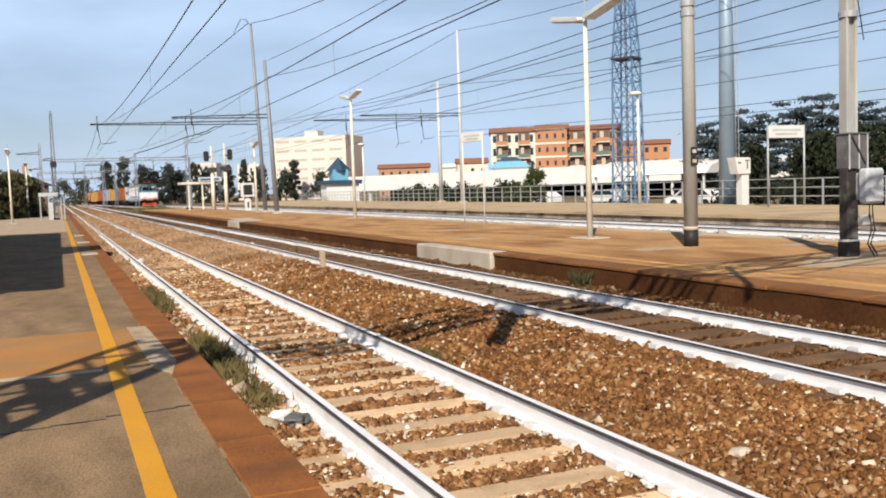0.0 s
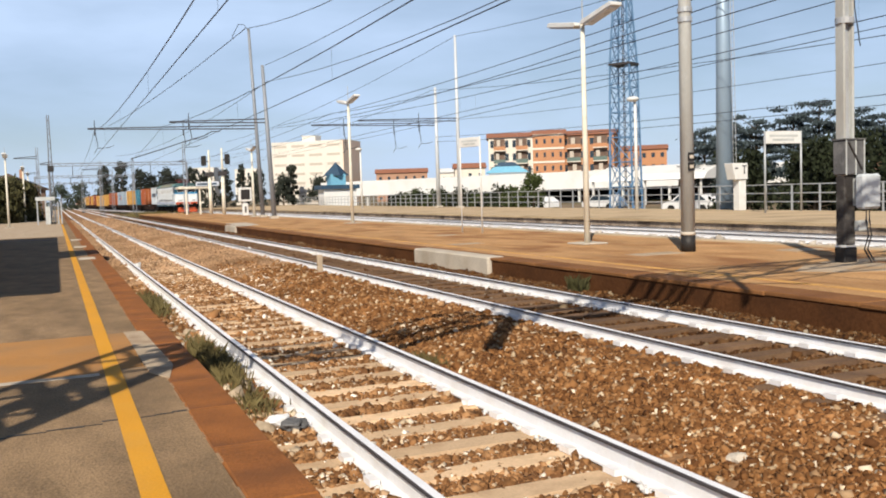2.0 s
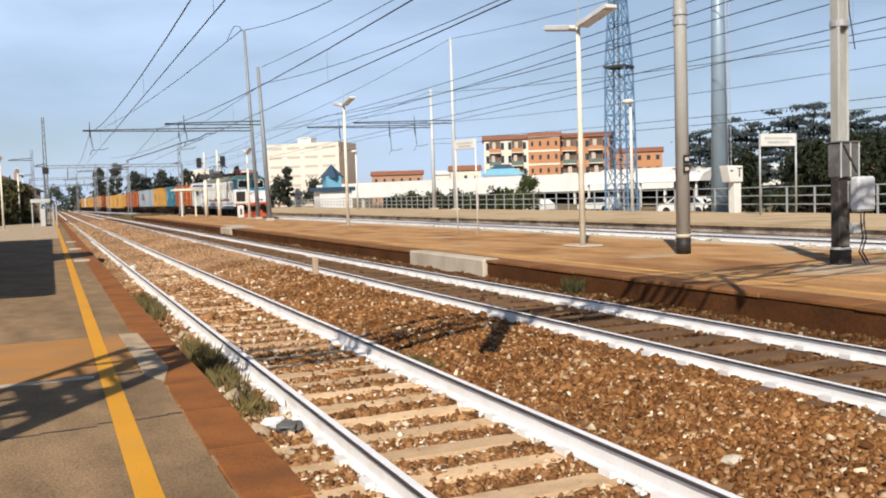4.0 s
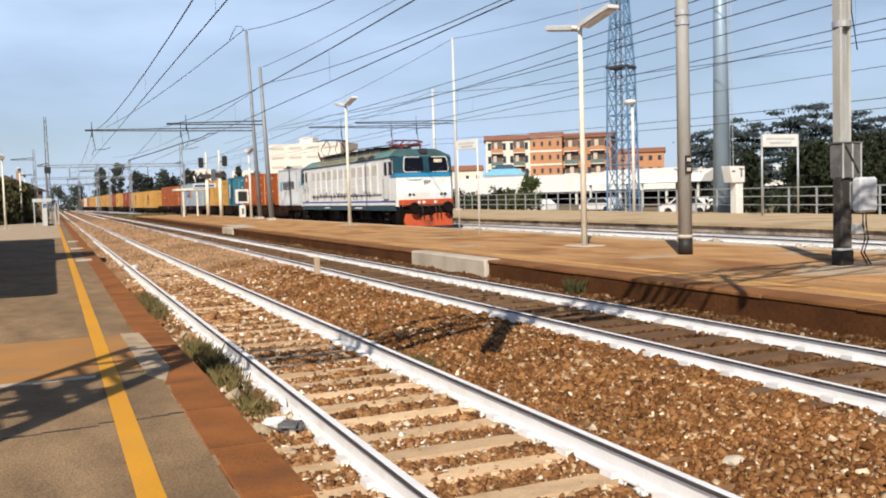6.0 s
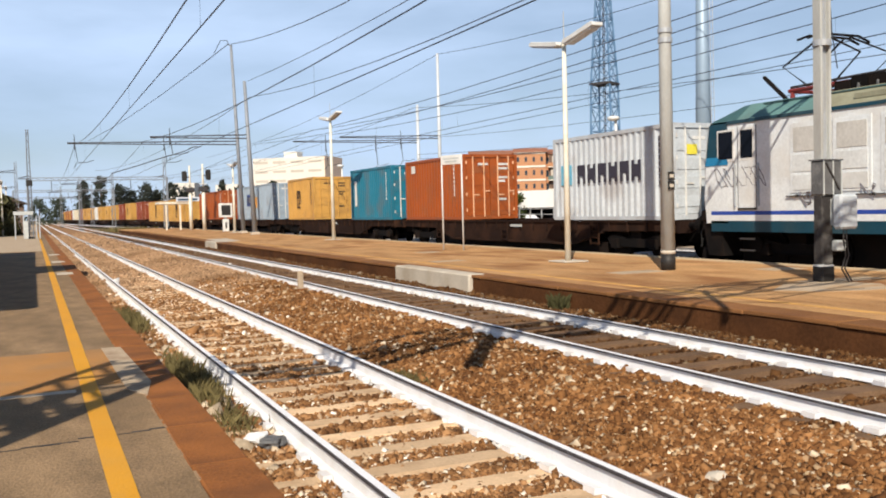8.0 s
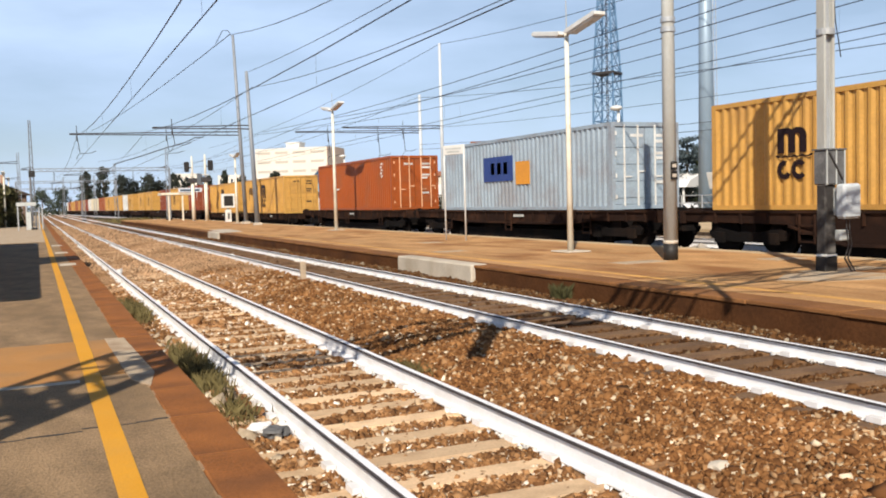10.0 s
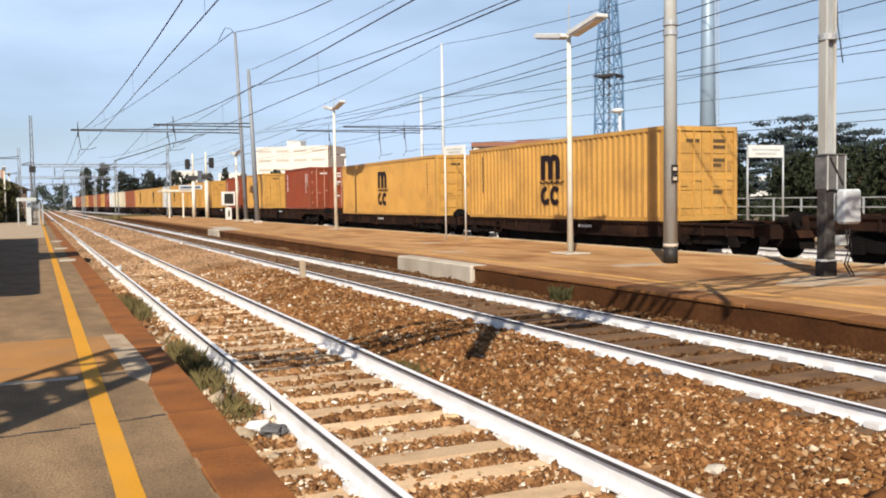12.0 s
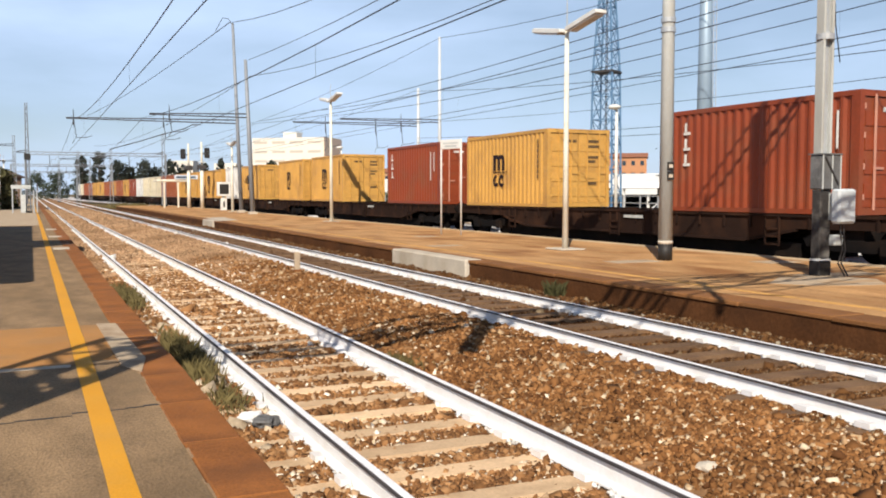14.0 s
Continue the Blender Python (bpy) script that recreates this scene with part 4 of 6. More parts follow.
def lattice(bm, a, b, w, h, step, r=0.035, thin=0.02):
    """A box lattice from a to b, w wide and h deep."""
    a, b = Vector(a), Vector(b)
    d = (b - a).normalized()
    up = Vector((0, 1, 0)) if abs(d.z) > 0.5 else Vector((0, 0, 1))
    side = d.cross(up).normalized()
    n = max(int((b - a).length / step), 1)
    for su, ss in corner:
        o = up * su * h / 2 + side * ss * w / 2
        rod(bm, a + o, b + o, r, r, 6)
    for k in range(n):
        p, q = a + d * step * k, a + d * min(step * (k + 1), (b - a).length)
        s = 1 if k % 2 else -1
        for ss in (-1, 1):
            rod(bm, p + up * s * h / 2 + side * ss * w / 2, q - up * s * h / 2 + side * ss * w / 2, thin, thin, 5)
            rod(bm, p + up * ss * h / 2 + side * s * w / 2, q + up * ss * h / 2 - side * s * w / 2, thin, thin, 5)


for x in (0.0, 14.5):
    bm = bmesh.new()
    for cx, cy in corner:
        rod(bm, (x + cx * 0.38, cy * 0.36, -0.4), (x + cx * 0.38, cy * 0.36, PORTAL_Z), 0.075, 0.07, 8)
    for k in range(11):
        z = 0.2 + 0.66 * k
        for sgn in (-1, 1):
            rod(bm, (x - 0.38, sgn * 0.36, z), (x + 0.38, sgn * 0.36, z), 0.042, 0.042, 6)
            rod(bm, (x + sgn * 0.38, -0.36, z), (x + sgn * 0.38, 0.36, z), 0.042, 0.042, 6)
        if k % 2:
            rod(bm, (x - 0.38, -0.36, z), (x + 0.38, -0.36, z + 0.66), 0.035, 0.035, 5)
    rod(bm, (x + 0.38, -0.36, -0.4), (x + 0.38, -0.36, PORTAL_Z), 0.115, 0.11, 8)
    part("post", bm, "mast_grey", po)
# unseen plates added to cast the block in the post's shadow
boxpart("cross_plate", (-0.12, 0.06, -0.75, 0.60, 5.05, 5.15), "mast_grey", po)
boxpart("cross_plate", (0.02, 0.12, -0.75, 0.50, 5.38, 5.46), "mast_grey", po)
bm = bmesh.new()
lattice(bm, (0, 0, PORTAL_Z), (6.8, 0, PORTAL_Z), 0.5, 0.75, 0.8, 0.045, 0.030)
lattice(bm, (6.8, 0, PORTAL_Z), (14.5, 0, PORTAL_Z), 0.5, 0.75, 1.1, 0.04, 0.026)
part("beam", bm, "mast_grey", po)
for y in (-0.25, 0.25):
    boxpart("bottom_chord", (0, 6.6, y - 0.03, y + 0.03, PORTAL_Z - 0.45, PORTAL_Z - 0.35), "mast_grey", po)
for x, r in ((4.6, 0.12), (8.6, 0.05)):
    bm = bmesh.new()
    rod(bm, (x, 0, PORTAL_Z), (x, 0, PORTAL_Z - 2.0), r, r, 8)
    rod(bm, (x, 0, PORTAL_Z - 1.2), (x + 1.2, 0, PORTAL_Z - 2.0), 0.03, 0.03, 6)
    part("drop_post", bm, "mast_grey", po)

# unseen cables added on the portal to cast the net of thin shadows
for k, (a, b, c, d) in enumerate(((6.9, 0.5, 13.6, 0.9), (7.0, 1.2, 12.8, 0.3), (7.4, -0.9, 13.9, -0.3), (7.6, -0.3, 11.8, -1.4), (8.3, 0.9, 14.3, -0.6), (9.4, -1.2, 14.4, 0.2), (7.1, -1.5, 10.6, 0.4))):
    bm = bmesh.new()
    tube(bm, [(a + (c - a) * i / 6, 0.2 * math.sin(k), PORTAL_Z - 0.1 + b + (d - b) * i / 6 - 0.12 * math.sin(math.pi * i / 6)) for i in range(7)], 0.028, 5)
    part("stay_cable", bm, "wire", po)

EAVE = 4.2
ex = 0.1 - EAVE * SHADE * SUN_TO[0]
ey0, ey1 = 18.5 - EAVE * SHADE * SUN_TO[1], 49.5 - EAVE * SHADE * SUN_TO[1]
st = thing("station_building", "low rendered station building with a flat eave beside the platform", "building", (0, 0, 0))
boxpart("wall", (ex - 9, ex - 0.5, ey0 + 0.4, ey1 - 0.4, NEAR_TOP, EAVE - 0.25), "cream_render", st)
boxpart("roof", (ex - 9.5, ex, ey0, ey1, EAVE - 0.25, EAVE), "roof_tile", st)
# unseen block added on the roof to cast the longer shadow stripe
boxpart("stair_head", (ex - 4, ex - 0.2, 31.9 - (EAVE + 2.3) * SHADE * SUN_TO[1], 34.4 - (EAVE + 2.3) * SHADE * SUN_TO[1], EAVE, EAVE + 2.3), "cream_render", st)
for k in range(6):
    boxpart("door", (ex - 0.5, ex - 0.44, ey0 + 2 + 5 * k, ey0 + 3.1 + 5 * k, NEAR_TOP, NEAR_TOP + 2.2), "dark_void", st, "dark doorway")


# ---- background buildings ----
# dark brown that paints shade onto flat facade panels and a house wall
M["shade_brown"] = material("shaded_wall", (0.15, 0.10, 0.075), 0.9, vary=0.4, scale=1, fine=5, bump=0)
M["recess_green"] = material("green_railing", (0.12, 0.17, 0.15), 0.8, vary=0.3, bump=0)
def block(name, a, b, deep, z0, z1, wall, label, floors, bays, win=(0.5, 0.5), roof="roof_tile", end_wall=None, balconies=False, over=0.4, glass="window_glass", glass_label="dark window"):
    """A building whose front runs from a to b, with storeys of windows and a roof."""
    a, b = Vector((*a, 0)), Vector((*b, 0))
    L = (b - a).length
    t = thing(name, label, "building", (a.x, a.y, 0), math.degrees(math.atan2(b.y - a.y, b.x - a.x)))
    boxpart("wall", (0, L, 0, deep, z0, z1), wall, t)
    if end_wall:
        boxpart("end_wall", (L, L + 0.3, -0.05, deep, z0, z1), end_wall, t)
    bm = bmesh.new()
    prism(bm, [(-over, z1), (deep + over, z1), (deep / 2, z1 + (1.3 if over else 0.3))], -over, L + over, "x")
    part("roof", bm, roof, t)
    fh = (z1 - z0) / floors
    bw = L / bays
    w0 = None
    for f in range(floors):
        for k in range(bays):
            if balconies and k % 3 == 1:
                boxpart("recess", (bw * (k - 0.25), bw * (k + 1.25), -0.04, 0.05, z0 + fh * f + 0.1, z0 + fh * (f + 1) - 0.25), "shade_brown", t, "flat dark panel painted as balcony shade")
                if f:
                    bal = boxpart("balcony", (bw * (k - 0.3), bw * (k + 1.3), -1.1, 0, z0 + fh * f - 0.12, z0 + fh * f + 0.06), balconies, t)
                    boxpart("parapet", (bw * (k - 0.3), bw * (k + 1.3), -1.1, -0.95, z0 + fh * f + 0.06, z0 + fh * f + 0.85), ("cream_render", "recess_green", "orange_brick")[(f + k) % 3], bal)
                    boxpart("blind", (bw * (k + 0.15 * (f % 3)), bw * (k + 0.45 + 0.15 * (f % 3)), -0.5, -0.45, z0 + fh * f + 0.9, z0 + fh * f + 2.2), "pale_blind", bal, "pale awning")
            at = (bw * (k + 0.5), 0, z0 + fh * (f + 0.5))
            if w0 is None:
                w0 = boxpart("window", (-bw * win[0] / 2, bw * win[0] / 2, -0.03, 0.05, -fh * win[1] / 2, fh * win[1] / 2), glass, t, glass_label)
                w0.matrix_basis = pose(*at)
            else:
                again(w0, at)
    return t


# long white shed beyond the railing
sd = thing("market_shed", "long low white shed roof over a dark open side", "building", (80.5, 94.6, 0), math.degrees(math.atan2(57.6, -31.4)))
SL = 75.0
boxpart("fascia", (-8, SL, -0.2, 0.2, 1.55, 4.1), "white_wall", sd, "white fascia")
boxpart("roof", (-8, SL, -18, -0.2, 3.7, 4.0), "white_wall", sd)
# near-black back wall paints the shade under the shed roof
boxpart("back_wall", (-8, SL, -18.2, -17.8, -0.4, 3.7), "dark_void", sd, "back wall coloured dark for the shed's shade")
pst = boxpart("post", (-0.15, 0.15, -0.15, 0.15, -0.4, 1.55), "white_steel", sd)
for k in range(1, 12):
    again(pst, (-6 + 7 * k, -0.3, 0))
cnp = thing("market_shed", "white gabled canopy roof beside the shed", "building", (67.5, 80, 0), 118)
bm = bmesh.new()
prism(bm, [(-5, 2.3), (5, 2.3), (4.0, 3.0), (0, 4.0), (-4.0, 3.0)], 0, 14, "x")
part("roof", bm, "white_wall", cnp)
for x in (0.5, 7, 13.5):
    for y in (-4.5, 4.5):
        boxpart("post", (x - 0.1, x + 0.1, y - 0.1, y + 0.1, -0.4, 2.3), "white_steel", cnp)

block("hotel", (57.6, 258.6), (74.4, 245.0), 13.5, -1, 17.3, "hotel", "tall cream apartment block with rows of pale windows", 7, 4, (0.72, 0.26), "white_wall", "hotel_end", over=0, glass="pale_blind", glass_label="pale shuttered window")
block("apartment_block", (83.4, 170.7), (91.6, 166.6), 12, -1, 12.6, "cream_render", "cream apartment block with balconies and tiled roof", 5, 6, (0.45, 0.55), "roof_tile", None, "cream_render")
block("apartment_block", (91.6, 166.6), (97.2, 163.2), 12, -1, 12.9, "orange_brick", "orange brick apartment block with cream bands", 5, 4, (0.3, 0.35), "roof_tile")
block("apartment_block", (97.6, 165.2), (106.0, 158.4), 12, -1, 12.6, "orange_brick", "orange brick apartment block with balconies", 5, 6, (0.45, 0.5), "roof_tile", None, "cream_render")
block("apartment_block", (128.0, 192.0), (138.6, 184.2), 12, -1, 10.6, "orange_brick", "distant orange apartment block", 4, 6, (0.4, 0.4), "roof_tile")
bnd = thing("facade_bands", "cream bands along the orange brick storeys", "facade", (91.6, 166.6, 0), math.degrees(math.atan2(-3.4, 5.6)))
for f in range(1, 6):
    boxpart("band", (0, 6.5, -0.12, -0.02, -1 + 2.78 * f - 0.3, -1 + 2.78 * f + 0.1), "cream_render", bnd)
block("house", (84.4, 245.9), (98.0, 240.8), 10, -1, 7.6, "brown_render", "low reddish-brown house far behind the shed", 3, 6, (0.3, 0.3), "roof_tile")
block("house", (89.0, 201.0), (95.8, 198.2), 8, -1, 7.3, "cream_render", "small house with a tiled roof far behind the shed", 2, 3, (0.3, 0.4), "roof_tile")
block("house", (100.5, 238.0), (107.0, 235.0), 10, -1, 7.2, "hotel", "pale low house far behind the shed", 2, 3, (0.3, 0.4), "white_wall")
for x, y, w, h in ((44, 330, 8, 13), (58, 320, 7, 12), (66, 280, 12, 6)):
    block("house", (x, y), (x + w, y - 3), 10, -1, h, "hotel", "pale distant town building", 3, 4, (0.3, 0.4), "white_wall", over=0)

for x, y, w in ((66.0, 256.0, 4.0),):
    sth = thing("roof_hut", "small cream hut on the apartment block's flat roof", "rooftop hut", (x, y, 17.4), -39)
    boxpart("wall", (0, w, 0, 4, 0, 1.5), "hotel", sth)
    boxpart("roof", (-0.2, w + 0.2, -0.2, 4.2, 1.5, 1.7), "white_wall", sth)
# kiosk with a blue pyramid roof, and a teal roof in front of the flats
kk = thing("kiosk", "white kiosk with a dark blue pyramid roof", "kiosk", (38.9, 131.8, 0))
boxpart("wall", (-2.4, 2.6, -1.6, 1.6, -0.4, 2.7), "white_wall", kk)
boxpart("canopy", (-2.9, 3.0, -2.0, 2.0, 2.7, 3.3), "teal_roof", kk, "dark blue canopy")
boxpart("lantern", (-1.15, 1.15, -1.15, 1.15, 3.3, 4.9), "sky_roof", kk, "light blue lantern")
bm = bmesh.new()
rod(bm, (0, 0, 4.7), (0, 0, 6.7), 2.0, 0.05, 4)
part("roof", bm, "teal_roof", kk, "dark blue pyramid roof")
tr_ = thing("kiosk", "low building with a light blue roof", "building", (68.5, 133.5, 0), -30)
bm = bmesh.new()
prism(bm, [(-3.6, 4.6), (3.6, 4.6), (2.0, 5.6), (-2.0, 5.6)], 0, 5, "y")
part("roof", bm, "sky_roof", tr_)
bm = bmesh.new()
prism(bm, [(-2, 5.6), (2, 5.6), (1.2, 6.3), (-1.2, 6.3)], 0.5, 4.5, "y")
part("upper_roof", bm, "teal_roof", tr_)
boxpart("wall", (-3, 3, 0.5, 4.5, -0.4, 4.6), "white_wall", tr_)

# parked white cars below the shed
def parked_car(at, turn, label):
    t = thing("parked_car", label, "car", at, turn, "parked cars")
    bm = bmesh.new()
    prism(bm, [(-2.1, 0.3), (2.1, 0.3), (2.1, 0.75), (1.3, 0.9), (0.7, 1.4), (-1.2, 1.42), (-1.9, 0.95), (-2.1, 0.85)], -0.85, 0.85, "y")
    soften(bm, 0.05)
    body = part("body", bm, "car_white", t)
    bm = bmesh.new()
    prism(bm, [(-1.6, 0.95), (1.1, 0.93), (0.62, 1.33), (-1.1, 1.35)], -0.862, 0.862, "y")
    part("window", bm, "window_glass", body)
    for x in (-1.3, 1.3):
        for y in (-0.8, 0.8):
            bm = bmesh.new()
            rod(bm, (x, y - 0.1, 0.32), (x, y + 0.1, 0.32), 0.32, 0.32, 14)
            part("wheel", bm, "rubber", t)
    return t


parked_car((44, 55.5, -0.45 + 0.02), 112, "white parked car below the far platform")
parked_car((44.5, 80, -0.43), 105, "white parked car below the far platform")
parked_car((47, 72, -0.43), 105, "white parked car below the far platform")


# ---- trees ----
def leaf_cloud(bm, centre, size, count, leaf, rng):
    """Many small leaf blades in a loose clump."""
    for _ in range(count):
        v = Vector((rng.gauss(0, 0.45), rng.gauss(0, 0.45), rng.gauss(0, 0.45)))
        p = Vector(centre) + Vector((v.x * size[0], v.y * size[1], v.z * size[2]))
        q = Euler((rng.uniform(0, 6.3), rng.uniform(0, 6.3), rng.uniform(0, 6.3))).to_matrix()
        s = leaf * rng.uniform(0.6, 1.4)
        c = [bm.verts.new(p + q @ Vector(o) * s) for o in ((-0.5, 0, 0), (0, -0.28, 0.08), (0.5, 0, 0), (0, 0.28, 0.08))]
        bm.faces.new(c)


def tree(name, at, tall, spread, label, mat, seed, layered=False, clumps=26, per=70, leaf=0.4, base=0.25):
    rng = random.Random(seed)
    t = thing(name, label, "tree", at, 0)
    bm = bmesh.new()
    rod(bm, (0, 0, -0.2), (0.15, 0.1, tall * 0.55), tall * 0.032, tall * 0.02, 9)
    rod(bm, (0.15, 0.1, tall * 0.55), (0.1, 0, tall * 0.93), tall * 0.02, tall * 0.006, 7)
    crown = bmesh.new()
    for k in range(clumps):
        u = base + (1 - base) * (k + 0.5) / clumps
        a = k * 2.4 + rng.uniform(-0.4, 0.4)
        w = spread * (1.05 - u * 0.75 if not layered else (1.1 - 0.55 * u)) * rng.uniform(0.35, 1.0)
        if layered:
            u = base + (1 - base) * (round((u - base) / (1 - base) * 7) / 7)
        c = (math.cos(a) * w, math.sin(a) * w, tall * u + rng.uniform(-0.3, 0.3) * (1.7 if layered else 1))
        rod(bm, (0.1, 0.05, tall * max(u - 0.1, 0.12)), c, tall * 0.008, 0.02, 5)
        if layered:
            leaf_cloud(crown, c, (spread * 0.30, spread * 0.30, spread * 0.075), per, leaf, rng)
        else:
            leaf_cloud(crown, c, (spread * 0.32, spread * 0.32, spread * 0.26), per, leaf, rng)
    part("trunk", bm, "bark", t)
    part("crown", crown, mat, t)
    return t


for k, (x, y, h, s) in enumerate(((66.4, 81.6, 7.6, 3.0), (68.6, 79.6, 8.2, 3.4), (70.4, 78.0, 8.7, 3.0), (73.2, 75.4, 9.2, 3.4), (75.0, 73.6, 10.2, 3.8), (77.2, 71.2, 8.9, 3.6), (79.2, 69.0, 8.6, 3.8))):
    tree("cedar_tree", (x, y, -0.4), h, s, "dark blue-green cedar with flat layered boughs", "cedar_leaf", 10 + k, True, 44, 120, 0.34, 0.14)
for k, (x, y, h, s) in enumerate(((41, 40.5, 4.2, 2.6), (43, 35, 4.4, 2.8), (40.5, 46, 3.6, 2.4), (46, 37, 4.8, 3.0), (44, 31, 4.6, 2.8), (42, 27, 4.4, 2.8), (46, 43, 4.6, 2.8), (50, 40, 5.2, 3.2), (53, 46, 4.9, 3.2), (52, 36, 5.4, 3.2), (49, 48, 4.4, 3.0))):
    tree("hedge_bush", (x, y, -0.4), h, s, "dark green bush behind the far platform railing", "leaf_dark", 40 + k, False, 24, 130, 0.32, 0.05)
tree("bush", (34.0, 62.0, -0.3), 3.0, 1.3, "leafy green bush behind the railing", "leaf", 60, False, 20, 110, 0.22, 0.08)
for k, (x, y, h, s) in enumerate(((12.6, 262, 11.5, 2.6), (16.8, 262, 13, 2.6), (21.5, 260, 10.5, 3.6), (28, 256, 10.5, 3.6), (34.5, 254, 10.5, 3), (43, 252, 10, 2.6), (47, 250, 11.0, 2.0), (51, 250, 8.6, 4.0), (38, 256, 8.6, 4.2), (24.5, 262, 9.2, 4.0), (31, 260, 8.5, 4.0), (60, 246, 11.0, 2.0), (57, 244, 7.5, 4.2), (66, 240, 6.6, 4.4), (8.0, 330, 9.0, 5.0), (2.0, 360, 9.0, 5.0), (16, 330, 9, 5))):
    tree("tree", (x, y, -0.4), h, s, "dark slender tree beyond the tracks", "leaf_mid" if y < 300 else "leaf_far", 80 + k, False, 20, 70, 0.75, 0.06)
for k, (x, y, h, s) in enumerate(((-4.9, 97, 4.6, 2.3), (-3.4, 101, 4.3, 1.8), (-6.8, 95, 4.8, 2.8), (-7, 106, 5.2, 3.0), (-2.9, 106, 4.4, 2.0), (-4.2, 109, 4.8, 2.2))):
    tree("tree", (x, y, -0.4), h, s, "dense brown-green tree beside the near platform", "leaf_olive", 120 + k, False, 30, 130, 0.4, 0.05)
for k in range(18):
    x = 34.5 + k * 1.1 + 0.3 * math.sin(k)
    y = 66 + k * 4.6
    tree("hedge_bush", (x, y, -0.4), 1.9 + 0.5 * math.sin(k * 1.7), 1.8, "low dark bush behind the railing", "leaf_dark" if k % 3 else "leaf", 150 + k, False, 12, 60, 0.3, 0.05)


house = thing("house", "low brown-orange rendered house with a tiled roof behind the trees", "house", (66.0, 50.0, 0.0))
boxpart("wall", (0, 9, 0, 8.4, -0.4, 3.9), "brown_render", house)
bm = bmesh.new()
prism(bm, [(-0.5, 3.9), (9.5, 3.9), (4.5, 5.0)], -0.4, 8.8, "y")
part("roof", bm, "roof_tile", house)
for y in (1.2, 4.2, 6.6):
    boxpart("window", (-0.03, 0.05, y, y + 1.0, 1.9, 3.1), "window_glass", house)


hs = thing("house", "low house with a dark gabled roof behind the platform trees", "house", (-8.6, 116.0, 0.0))
boxpart("wall", (0, 7.6, 0, 8, -0.4, 3.6), "shade_brown", hs, "wall coloured dark brown as if shaded")
bm = bmesh.new()
prism(bm, [(-0.5, 3.6), (8.1, 3.6), (3.8, 5.5)], -0.5, 8.5, "y")
part("roof", bm, "roof_dark_tile", hs, "dark tiled roof")
boxpart("chimney", (4.9, 5.4, 2.0, 2.5, 4.6, 6.0), "brown_render", hs)


# ---- weeds and litter along the near rail ----
def weed_clump(at, spread, count, tall, label, seed, mat="weed"):
    rng = random.Random(seed)
    bm = bmesh.new()
    for _ in range(count):
        x, y = rng.gauss(0, 0.4) * spread[0], rng.gauss(0, 0.5) * spread[1]
        h = tall * rng.uniform(0.35, 1.0)
        a = rng.uniform(0, 6.28)
        lean = h * rng.uniform(0.1, 0.7)
        w = rng.uniform(0.003, 0.008)
        dx, dy = math.cos(a), math.sin(a)
        p = [(x - dy * w, y + dx * w, 0), (x + dy * w, y - dx * w, 0), (x + dx * lean * 0.4 + dy * w * 0.7, y + dy * lean * 0.4 - dx * w * 0.7, h * 0.65), (x + dx * lean, y + dy * lean, h), (x + dx * lean * 0.4 - dy * w * 0.7, y + dy * lean * 0.4 + dx * w * 0.7, h * 0.65)]
        bm.faces.new([bm.verts.new(q) for q in p])
    ob = part("weeds", bm, mat)
    ob.location = at
    return tagged(ob, label, "weeds", kind="stuff")


weed_clump((1.58, 10.6, -0.2), (0.2, 1.4), 1500, 0.24, "green-brown weeds growing between platform edge and rail", 1)
weed_clump((1.55, 17.2, -0.2), (0.2, 1.5), 1200, 0.24, "green-brown weeds growing between platform edge and rail", 2)
weed_clump((1.60, 8.3, -0.2), (0.2, 0.5), 220, 0.17, "dry weeds beside the rail", 3)
weed_clump((3.75, 9.4, -0.2), (0.2, 0.5), 600, 0.14, "low weeds beside the rail", 4)
weed_clump((8.05, 13.2, -0.1), (0.10, 0.14), 260, 0.40, "dark weeds at the foot of the platform wall", 5, "leaf_olive")
weed_clump((7.95, 9.5, -0.1), (0.2, 0.4), 100, 0.12, "weeds at the foot of the platform wall", 6)
weed_clump((10.6, 116, -0.3), (3.0, 9.0), 2500, 0.9, "dry brush at the end of the island platform", 7)
bm = bmesh.new()
bmesh.ops.create_icosphere(bm, subdivisions=3, radius=0.11)
for v in bm.verts:
    v.co *= 1 + 0.5 * noise.noise(v.co * 14)
    v.co.z *= 0.55
lit = part("crumpled_bag", bm, "paper")
lit.location = (1.63, 7.45, -0.12)
tagged(lit, "crumpled white plastic bag lying in the ballast", "litter")


# second lump, coloured dark in place of the white bag's shadowed parts
bm = bmesh.new()
bmesh.ops.create_icosphere(bm, subdivisions=3, radius=0.10)
for v in bm.verts:
    v.co *= 1 + 0.6 * noise.noise(v.co * 17 + Vector((3, 1, 2)))
    v.co.z *= 0.6
lit = part("crumpled_bag", bm, "cab_dark")
lit.location = (1.70, 7.28, -0.12)
tagged(lit, "dark crumpled lump added for the bag's shadowed parts", "litter")


# ---- the train ----
SPEED, FRONT_AT = 20.7, 30.9      # metres a second; the nose's y at 6.5 s


def nose(t):
    return FRONT_AT - SPEED * (t - 6.5)


def paint(name, c, rough=0.5, stain=(0.16, 0.08, 0.04), amount=0.35):
    M[name] = material(name, c, rough, vary=0.18, scale=0.8, fine=14, bump=0.06, stain=stain, stain_amount=amount, stain_scale=0.9, spec=0.4 if sum(c) > 0.1 else 0.08)


paint("box_orange", (0.30, 0.066, 0.009))
paint("box_yellow", (0.52, 0.285, 0.068))
